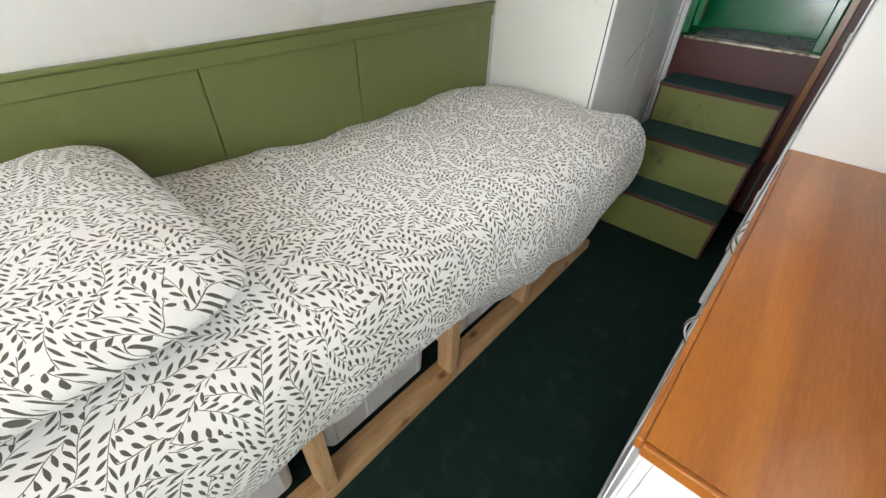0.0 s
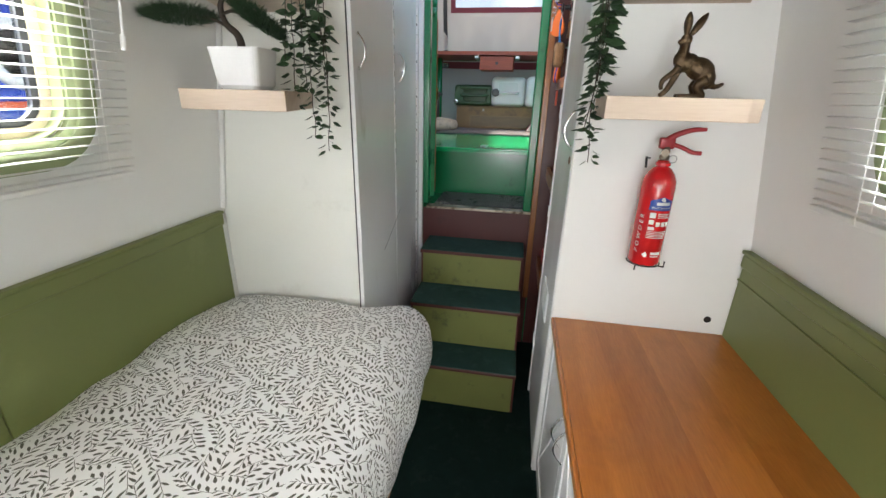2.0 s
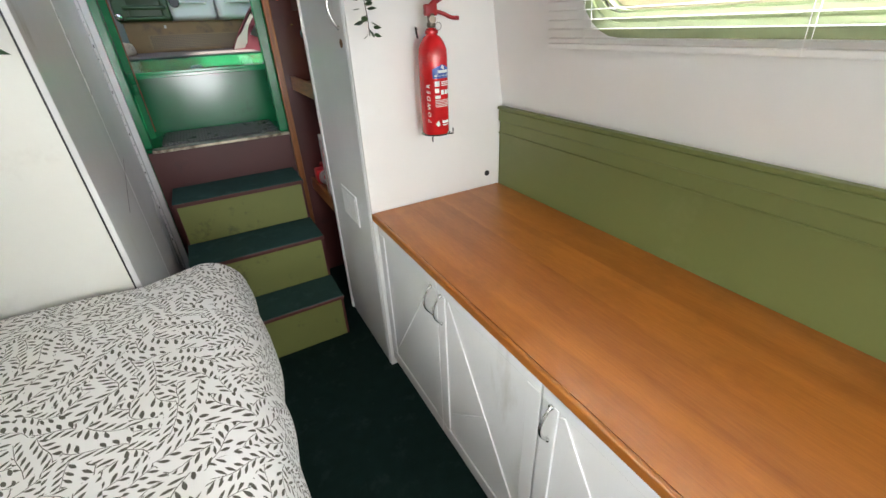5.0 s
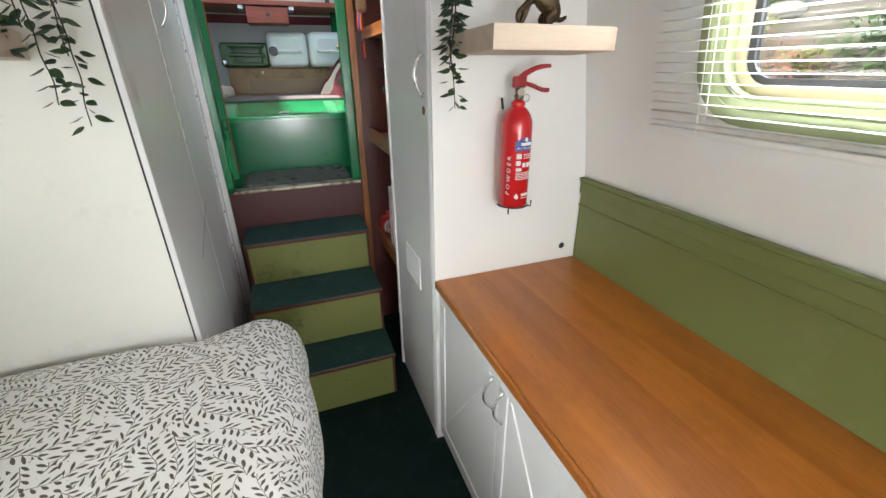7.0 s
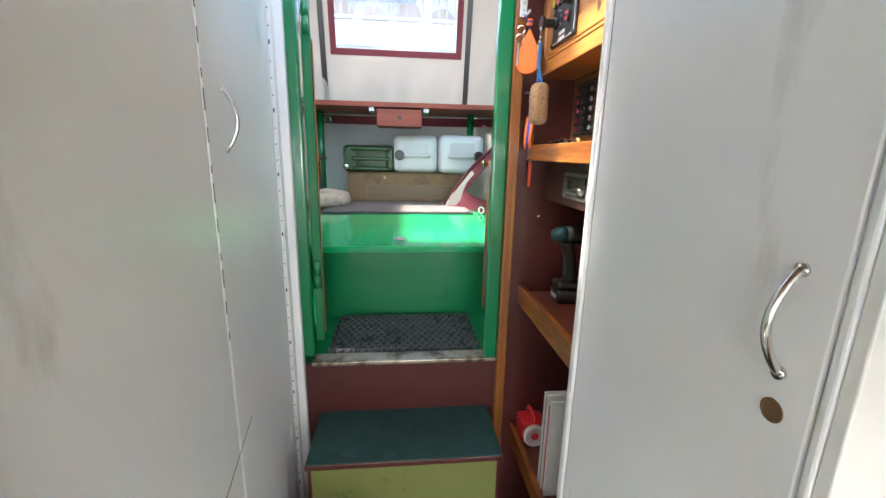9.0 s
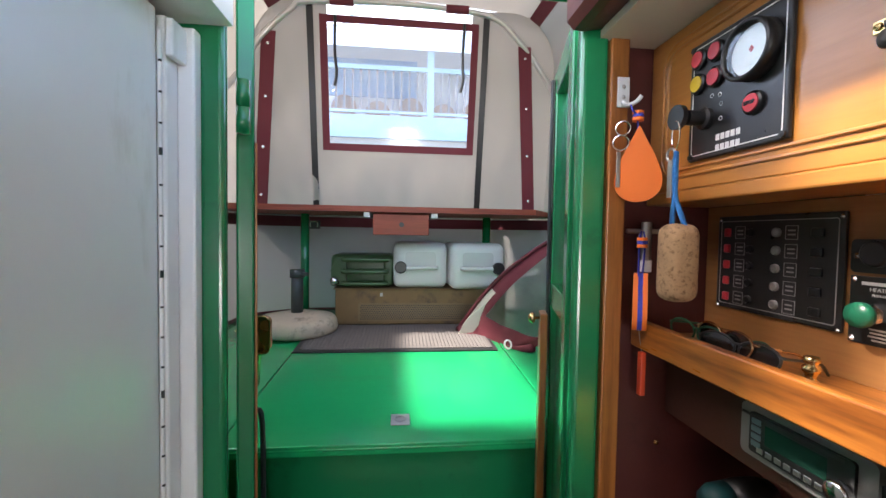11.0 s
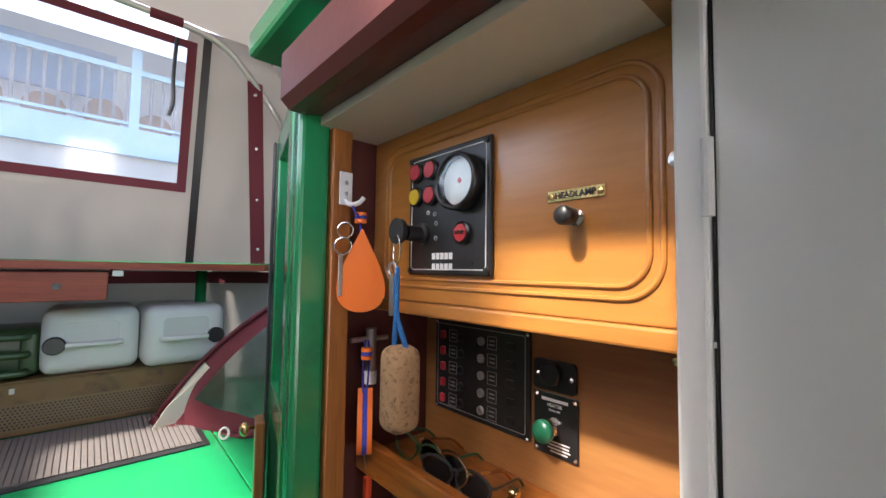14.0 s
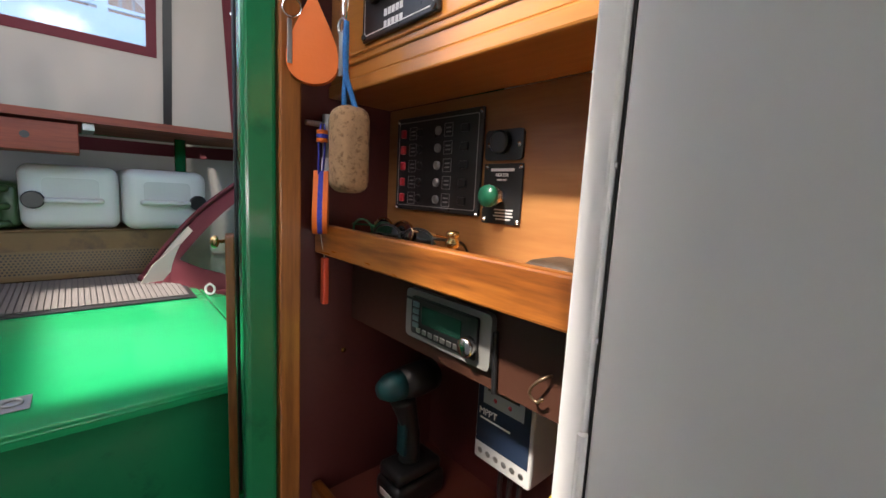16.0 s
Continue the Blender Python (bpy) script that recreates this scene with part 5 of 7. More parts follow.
for y, z in ((3.5385, 1.6235), (3.5965, 1.6235), (3.5385, 1.6955), (3.5965, 1.6955)):
    part("screw", lathe([(0.0001, 0), (0.0032, 0), (0.0001, 0.002)], (HX, y, z), "-X", 12), CHROME, heat)
part("nut", lathe([(0.0001, 0), (0.0125, 0), (0.0125, 0.005), (0.0001, 0.005)], (HX, 3.572, 1.656), "-X", 6), CHROME, heat)
part("barrel", lathe([(0.0095, 0.005), (0.0105, 0.007), (0.0095, 0.009), (0.0105, 0.011), (0.0095, 0.013), (0.0105, 0.015), (0.0095, 0.018)], (HX, 3.572, 1.656), "-X", 20), CHROME, heat)
part("green_button", lathe([(0.0001, 0.017), (0.0145, 0.017), (0.0150, 0.021), (0.0140, 0.026), (0.0001, 0.027)], (HX, 3.572, 1.656), "-X", 24), surf("green_button", (0.012, 0.13, 0.07), 0.3), heat, "green push button", True)
for y, z in ((3.612, 1.772), (3.42, 1.768)):
    tagged(part("panel_screw", lathe([(0.0001, 0), (0.005, 0), (0.0045, 0.0015), (0.0001, 0.002)], (BX - 0.0003, y, z), "-X", 12), BRASS), "small brass screw in the plywood back", "screw", "screws of the plywood back")

# things on the shelf
SZ = 1.5692


def spectacles(name, at, turn, tilt, lens_mat, frame_mat, label):
    m = Matrix.Translation(at) @ pose(0, 0, 0, tilt, 0, turn)
    th = thing(name, label, "spectacles", at)
    for s in (-1, 1):
        o = [(s * 0.031 + 0.026 * math.cos(t) * (1 + 0.08 * math.cos(2 * t)), 0.019 * math.sin(t) + 0.002 * math.cos(2 * t)) for t in (2 * math.pi * k / 28 for k in range(28))]
        part("rim", tube([m @ Vector((a, 0.0, 0.021 + b)) for a, b in o], 0.0017, 8, closed=True), frame_mat, th)
        bm = bmesh.new()
        bm.faces.new([bm.verts.new(m @ Vector((a * 0.985, 0, 0.021 + b * 0.97))) for a, b in o])
        part("lens", bm, lens_mat, th)
        part("arm", tube(curve_points([m @ Vector(p) for p in ((s * 0.058, 0, 0.028), (s * 0.064, 0.004, 0.028), (s * 0.063, 0.035, 0.027), (s * 0.060, 0.060, 0.024), (s * 0.056, 0.080, 0.010))], 6), 0.0018, 8), frame_mat, th)
    part("bridge", tube(curve_points([m @ Vector(p) for p in ((-0.007, 0, 0.026), (0, 0.001, 0.030), (0.007, 0, 0.026))], 5), 0.0017, 8), frame_mat, th)
    return th


DARK_LENS = surf("dark_tinted_lens", (0.012, 0.011, 0.012), 0.06, 0, 0.05, 10, 0, spec=0.8)
spectacles("sunglasses", (0.424, 3.655, SZ + 0.0015), 276, -6, DARK_LENS, BLACK, "dark-lensed black sunglasses lying on the shelf")
spectacles("sunglasses", (0.432, 3.690, SZ + 0.008), 262, -8, DARK_LENS, surf("gold_wire", (0.65, 0.42, 0.22), 0.25, 1, 0.05, 20, 0), "gold wire sunglasses lying on another pair")
spectacles("spectacles", (0.436, 3.745, SZ + 0.0015), 270, -3, GLASS, surf("green_frame", (0.01, 0.10, 0.05), 0.35), "green-rimmed spectacles at the back of the shelf")
tagged(part("brass_fitting", lathe([(0.014, 0), (0.0165, 0.002), (0.0165, 0.008), (0.010, 0.012), (0.0055, 0.016), (0.0055, 0.022), (0.0085, 0.025), (0.0085, 0.030), (0.005, 0.033), (0.0085, 0.037), (0.007, 0.042), (0.0001, 0.043)], (0.435, 3.563, SZ), "Z", 24), BRASS, None, "", True), "small turned brass fitting standing on the shelf", "brass fitting")
tagged(part("grey_tube", tube(curve_points([(0.412, 3.545, SZ + 0.007), (0.416, 3.50, SZ + 0.007), (0.412, 3.455, SZ + 0.007)], 5), [0.0068] * 11, 12), surf("grey_plastic", (0.34, 0.36, 0.37), 0.45), None, "", True), "grey plastic tube lying behind the lip", "tube")
tagged(part("pouch", box(0.407, 0.47, 3.385, 3.442, SZ, SZ + 0.030, 0.012, 4), surf("brown_leather", (0.055, 0.035, 0.022), 0.5, 0, 0.2, 40, 0.3, 250), None, "", True), "dark brown leather pouch on the shelf", "pouch")

# radio board, radio, hook
rb = structure("radio_board", box(0.458, 0.470, 3.3695, 3.8412, 1.426, 1.5495), surf("dark_brown_board", (0.050, 0.018, 0.010), 0.5, 0, 0.2, 8, 0.08), "dark brown board under the shelf", "trim")
rad = thing("car_radio", "grey car radio with a dark display and a round volume knob", "radio", (0.45, 3.60, 1.4820))
part("body", outline(rounded(3.503, 3.666, 1.4500, 1.5200, 0.008), "x", 0.448, 0.457), surf("silver_plastic", (0.22, 0.22, 0.21), 0.42, 0.3, 0.08, 30, 0.04), rad)
part("face", outline(rounded(3.521, 3.648, 1.4590, 1.5120, 0.004), "x", 0.4435, 0.4478), BLACK, rad)
part("display", box(0.4428, 0.4434, 3.548, 3.624, 1.4770, 1.5020), surf("green_display", (0.010, 0.040, 0.028), 0.15, 0, 0.1, 20, 0), rad, "dark green display")
part("volume_knob", lathe([(0.0001, 0), (0.0125, 0), (0.0125, 0.009), (0.010, 0.012), (0.0001, 0.012)], (0.4434, 3.532, 1.4750), "-X", 24), CHROME, rad, "", True)
for k in range(7):
    part("button", box(0.4420, 0.4434, 3.551 + 0.0125 * k, 3.560 + 0.0125 * k, 1.4625, 1.4695, 0.001), STEEL_DULL, rad)
for k in range(4):
    part("button", box(0.4420, 0.4434, 3.630, 3.644, 1.4680 + 0.010 * k, 1.4755 + 0.010 * k, 0.001), surf("teal_key", (0.10, 0.17, 0.18), 0.4), rad)
part("slot", box(0.4428, 0.4434, 3.531, 3.66, 1.5060, 1.5095), RUBBER, rad)
tagged(part("cup_hook", tube(curve_points([(0.4575, 3.425, 1.474), (0.449, 3.425, 1.475), (0.443, 3.431, 1.470), (0.441, 3.438, 1.461), (0.442, 3.440, 1.452), (0.444, 3.433, 1.446), (0.446, 3.426, 1.451)], 6), 0.0017, 8), surf("dark_bronze", (0.16, 0.11, 0.07), 0.4, 0.8), None, "", True), "bent wire hook screwed into the board", "hook")
tagged(part("pen", rod((0.4545, 3.498, 1.425), (0.4545, 3.502, 1.50), 0.0035, n=10), BLACK), "slim black pen clipped under the shelf", "pen")

# lower shelves
for nm, z, lab in (("lower_shelf", 1.067, "varnished shelf board with a pine lip"), ("bottom_shelf", 0.52, "lowest dark shelf board with a pine lip")):
    s = thing(nm, lab, "shelf", (0.5, 3.6, z))
    part("board", box(0.403, 0.659, 3.3695, 3.8412, z + 0.020, z + 0.036), surf(nm + "_board", (0.11, 0.028, 0.018), 0.4, 0, 0.15, 8, 0.08), s)
    part("lip", box(0.384, 0.4025, 3.3695, 3.8412, z, z + 0.066, 0.003), PINE_LIP, s)

# solar controller and cordless driver
mp = thing("solar_controller", "white and navy solar charge controller fixed upright", "charge controller", (0.60, 3.57, 1.25))
part("case", box(0.585, 0.6595, 3.524, 3.640, 1.212, 1.400, 0.006, 3), surf("off_white_plastic", (0.62, 0.63, 0.62), 0.4), mp)
part("front_label", box(0.5838, 0.5849, 3.529, 3.635, 1.246, 1.392), surf("navy_label", (0.020, 0.035, 0.07), 0.35), mp, "navy front label")
part("grey_top", box(0.5830, 0.5837, 3.541, 3.623, 1.318, 1.388), surf("pale_grey_label", (0.50, 0.51, 0.52), 0.4), mp)
part("screen", box(0.5822, 0.5829, 3.550, 3.614, 1.342, 1.384), BLACK, mp)
for y in (3.556, 3.586):
    part("red_button", lathe([(0.0001, 0), (0.004, 0), (0.0001, 0.002)], (0.5829, y + 0.012, 1.330), "-X", 12), RED_LENS, mp)
words("MPPT", (0.5833, 3.612, 1.302), 0.016, SMALL_WHITE, mp)
part("small_print", box(0.5833, 0.5838, 3.565, 3.628, 1.289, 1.292), SMALL_WHITE, mp)
for k in range(6):
    part("terminal", lathe([(0.0001, 0), (0.0055, 0), (0.0001, 0.0015)], (0.5849, 3.540 + 0.017 * k, 1.230), "-X", 10), STEEL_DULL, mp)
for y in (3.555, 3.575, 3.595):
    tagged(part("cable", tube(curve_points([(0.61, y, 1.2115), (0.612, y + 0.004, 1.16), (0.63, y + 0.01, 1.105)], 5), 0.0045, 8), BLACK, None, "", True), "black cable below the charge controller", "cable", "cables of the controller")

dr = thing("cordless_driver", "teal and black cordless impact driver standing on its battery", "power tool", (0.53, 3.745, 1.104))
TEAL = surf("teal_plastic", (0.006, 0.055, 0.062), 0.5)
part("battery", box(0.475, 0.585, 3.705, 3.775, 1.1045, 1.150, 0.010, 3), BLACK, dr, "black battery pack", True)
part("foot", box(0.478, 0.578, 3.708, 3.772, 1.1505, 1.176, 0.010, 3), BLACK, dr, "", True)
part("handle", tube(curve_points([(0.525, 3.742, 1.172), (0.528, 3.742, 1.22), (0.515, 3.742, 1.27), (0.505, 3.742, 1.30)], 5), [0.020, 0.019, 0.018, 0.0175, 0.017, 0.017, 0.017, 0.017, 0.018, 0.019, 0.020, 0.021, 0.022, 0.022, 0.023, 0.023], 14), BLACK, dr, "", True)
part("grip_insert", box(0.504, 0.512, 3.730, 3.754, 1.19, 1.27, 0.003), TEAL, dr)
part("motor_housing", lathe([(0.0001, 0), (0.026, 0.002), (0.030, 0.02), (0.030, 0.055), (0.026, 0.075), (0.0001, 0.076)], (0.575, 3.742, 1.325), "-X", 24), BLACK, dr, "", True)
part("nose", lathe([(0.026, 0.076), (0.024, 0.10), (0.014, 0.118), (0.0001, 0.119)], (0.575, 3.742, 1.325), "-X", 20), TEAL, dr, "teal nose ring", True)
part("maker_mark", box(0.4742, 0.4749, 3.715, 3.757, 1.122, 1.134), SMALL_WHITE, dr)
tagged(part("yellow_bottle", lathe([(0.0001, 0), (0.032, 0), (0.034, 0.006), (0.034, 0.175), (0.022, 0.205), (0.0001, 0.215)], (0.50, 3.415, 1.1035), "Z", 22), surf("yellow_plastic", (0.62, 0.46, 0.02), 0.38), None, "", True), "bright yellow plastic bottle on the lower shelf", "bottle")

# red lamp and magazines on the bottom shelf
BZ = 0.5565
lamp = thing("red_hand_lamp", "red plastic hand lamp with a clear ringed lens", "lamp", (0.45, 3.775, BZ))
RED_P = surf("red_plastic", (0.50, 0.018, 0.022), 0.35)
part("body", box(0.408, 0.50, 3.752, 3.835, BZ, BZ + 0.085, 0.014, 3), RED_P, lamp, "", True)
part("bezel", lathe([(0.034, 0), (0.040, 0.004), (0.040, 0.018), (0.033, 0.022), (0.031, 0.016)], (0.452, 3.7515, BZ + 0.043), "-Y", 28), surf("clear_plastic_ring", (0.55, 0.50, 0.50), 0.25), lamp, "", True)
part("lens", lathe([(0.0001, 0.006), (0.032, 0.006), (0.029, 0.014), (0.0001, 0.018)], (0.452, 3.7515, BZ + 0.043), "-Y", 28), RED_P, lamp)
part("lamp_handle", tube(curve_points([(0.452, 3.765, BZ + 0.083), (0.452, 3.775, BZ + 0.108), (0.452, 3.815, BZ + 0.108), (0.452, 3.828, BZ + 0.083)], 5), 0.007, 10), RED_P, lamp, "", True)
for k, (c, h, t) in enumerate((((0.6, 0.6, 0.58), 0.320, 0.008), ((0.45, 0.05, 0.06), 0.300, 0.005), ((0.62, 0.6, 0.55), 0.325, 0.010), ((0.2, 0.22, 0.25), 0.310, 0.006), ((0.65, 0.64, 0.6), 0.320, 0.007))):
    y = 3.525 + 0.013 * k
    tagged(part("magazine", box(0.412, 0.62, y, y + t, BZ, BZ + h, 0.001), surf("magazine_cover", c, 0.4, 0, 0.15, 30, 0)), "thin magazine standing on the bottom shelf", "magazine", "magazines on the bottom shelf")

# ---- keys, floats and hooks on the oak upright ----
ORANGE = surf("orange_foam", (0.75, 0.155, 0.012), 0.6, 0, 0.05, 20, 0.08, 200)
BLUE = surf("blue_cord", (0.035, 0.045, 0.36), 0.7, 0, 0.2, 200, 0.3, 600)
CYAN = surf("blue_rope", (0.01, 0.13, 0.36), 0.7, 0, 0.45, 260, 0.5, 420)
CORK = surf("cork", (0.30, 0.185, 0.095), 0.9, 0, 0.30, 45, 0.45, 260, second=(0.13, 0.072, 0.034), amount=0.35, patch=150)
AWAY = Vector((0.35, 0.62, 0)).normalized()
SIDE = Vector((AWAY.y, -AWAY.x, 0))
hk = thing("wall_hook", "white metal coat hook screwed to the oak upright", "hook", (0.342, 3.811, 1.97))
part("plate", box(0.330, 0.351, 3.8085, 3.8115, 1.958, 2.008, 0.001), surf("white_metal", (0.6, 0.6, 0.58), 0.35), hk)
part("arm", tube(curve_points([(0.340, 3.809, 1.966), (0.340, 3.795, 1.957), (0.345, 3.778, 1.958), (0.350, 3.772, 1.966)], 6), 0.0035, 8), surf("white_metal_b", (0.6, 0.6, 0.58), 0.35), hk, "", True)
for z in (1.992, 1.975):
    part("screw", lathe([(0.0001, 0), (0.0035, 0), (0.0001, 0.002)], (0.3405, 3.8084, z), "-Y", 10), STEEL_DULL, hk)


def drop_float(name, c, w, h, t, label, facing, side, stripe=False):
    """A flat teardrop of foam with its point up, hanging on a cord."""
    o = []
    for k in range(40):
        a = 2 * math.pi * k / 40
        zz = -math.cos(a)
        o.append((w / 2 * math.sin(a) * (0.62 - 0.48 * zz) / 0.72, h / 2 * zz))
    th = thing(name, label, "key float", c)
    layers = ((-t / 2, t / 2, ORANGE),) if not stripe else ((-t / 2, -t / 6, ORANGE), (-t / 6, t / 6, BLUE), (t / 6, t / 2, ORANGE))
    for lo, hi, m in layers:
        bm = bmesh.new()
        A = [bm.verts.new(Vector(c) + side * x + Vector((0, 0, z)) + facing * lo) for x, z in o]
        B = [bm.verts.new(Vector(c) + side * x + Vector((0, 0, z)) + facing * hi) for x, z in o]
        bm.faces.new(A)
        bm.faces.new(B[::-1])
        for i in range(len(o)):
            j = (i + 1) % len(o)
            bm.faces.new((A[i], B[i], B[j], A[j]))
        bmesh.ops.recalc_face_normals(bm, faces=bm.faces)
        part("foam", bm, m, th)
    return th


f1 = drop_float("key_float", (0.368, 3.783, 1.872), 0.068, 0.122, 0.014, "orange foam teardrop key float hanging from the hook", AWAY, SIDE)
part("cord", tube(curve_points([(0.347, 3.775, 1.965), (0.352, 3.775, 1.955), (0.364, 3.783, 1.948), (0.366, 3.783, 1.915)], 6), 0.0016, 6), BLUE, f1)
for z0, m in ((1.942, ORANGE), (1.948, BLUE), (1.952, ORANGE)):
    part("bead", rod((0.365, 3.783, z0), (0.365, 3.783, z0 + 0.0055), 0.0088, n=16), m, f1)
for c, r in (((0.342, 3.786, 1.930), 0.011), ((0.340, 3.788, 1.907), 0.012)):
    part("key_ring", tube([Vector(c) + SIDE * (r * math.cos(t)) + Vector((0, 0, r * math.sin(t))) for t in (k * math.pi / 12 for k in range(24))], 0.0011, 6, closed=True), CHROME, f1)
part("key", box(0.334, 0.341, 3.7885, 3.7905, 1.835, 1.893, 0.0008), STEEL_DULL, f1)
part("key", box(0.337, 0.343, 3.7925, 3.7942, 1.84, 1.895, 0.0008), BRASS, f1)

f1.location += Vector((-0.011, 0.004, -0.012))

peg = thing("brass_tap_key", "grey metal tap key hung on the maroon bulkhead", "key", (0.395, 3.835, 1.750))
part("bar", rod((0.362, 3.822, 1.752), (0.428, 3.822, 1.752), 0.0042, n=12), STEEL_DULL, peg)
part("socket", rod((0.398, 3.822, 1.768), (0.398, 3.822, 1.685), 0.0085, n=14), STEEL_DULL, peg)
part("collar", rod((0.398, 3.822, 1.702), (0.398, 3.822, 1.682), 0.0098, n=14), SMALL_WHITE, peg)
part("hook_screw", rod((0.398, 3.842, 1.745), (0.398, 3.82, 1.745), 0.003, n=8), STEEL_DULL, peg)
f2 = drop_float("key_float", (0.380, 3.806, 1.632), 0.040, 0.098, 0.022, "orange and blue striped foam float on a cord", Vector((0.87, -0.5, 0)), Vector((0.5, 0.87, 0)), True)
part("cord", tube(curve_points([(0.383, 3.813, 1.752), (0.377, 3.808, 1.730), (0.376, 3.806, 1.675)], 6), 0.0015, 6), BLUE, f2)
part("cord", tube(curve_points([(0.387, 3.813, 1.752), (0.387, 3.808, 1.730), (0.383, 3.806, 1.675)], 6), 0.0015, 6), BLUE, f2)
for z0, m in ((1.724, ORANGE), (1.730, BLUE), (1.736, ORANGE)):
    part("bead", rod((0.382, 3.808, z0), (0.382, 3.808, z0 + 0.0055), 0.0085, n=16), m, f2)
part("wire", tube([(0.380, 3.806, 1.585), (0.384, 3.808, 1.565), (0.390, 3.812, 1.545)], 0.0008, 5), STEEL_DULL, f2)
part("whistle", box(0.386, 0.396, 3.806, 3.818, 1.468, 1.544, 0.002), surf("orange_red_plastic", (0.52, 0.050, 0.014), 0.4), f2, "flat orange-red whistle")

ck = thing("cork_float", "cork key float on a plaited blue rope", "key float", (0.368, 3.70, 1.70))
part("cork", box(0.346, 0.394, 3.679, 3.725, 1.650, 1.762, 0.017, 4), CORK, ck, "", True)
part("rope", tube(curve_points([(0.366, 3.711, 1.755), (0.364, 3.707, 1.782), (0.3635, 3.704, 1.80), (0.364, 3.704, 1.835), (0.365, 3.706, 1.865)], 6), 0.0036, 8), CYAN, ck)
part("rope", tube(curve_points([(0.372, 3.690, 1.755), (0.367, 3.698, 1.782), (0.364, 3.703, 1.80), (0.362, 3.703, 1.835), (0.365, 3.706, 1.865)], 6), 0.0036, 8), CYAN, ck)
part("split_ring", tube([Vector((0.364, 3.707, 1.888)) + Vector((0.004 * math.cos(t), 0.014 * math.cos(t), 0.020 * math.sin(t))) for t in (k * math.pi / 12 for k in range(24))], 0.0012, 6, closed=True), CHROME, ck)
part("tag_ring", tube([Vector((0.362, 3.716, 1.862)) + Vector((0.002, 0.009 * math.cos(t), 0.009 * math.sin(t))) for t in (k * math.pi / 10 for k in range(20))], 0.002, 6, closed=True), STEEL_DULL, ck)
part("key", box(0.3610, 0.3625, 3.709, 3.719, 1.80, 1.852, 0.0006), STEEL_DULL, ck)
tagged(part("bulkhead_screw", lathe([(0.0001, 0), (0.005, 0), (0.004, 0.002), (0.0001, 0.003)], (0.443, 3.8418, 1.367), "-Y", 12), BRASS), "brass screw head in the maroon bulkhead", "screw")

# ---- windows and blinds of the cabin ----
PALE_GREEN = surf("pale_green_paint", (0.26, 0.30, 0.155), 0.4, 0, 0.06, 6, 0.05)
CREAM_METAL = surf("cream_metal", (0.55, 0.47, 0.33), 0.35, 0.2, 0.1, 10, 0.03)
SLAT = surf("white_aluminium_slat", (0.82, 0.82, 0.80), 0.32, 0, 0.02, 5, 0.0)


def lean(z):
    return 0.155 * max(0, z - 1.05)


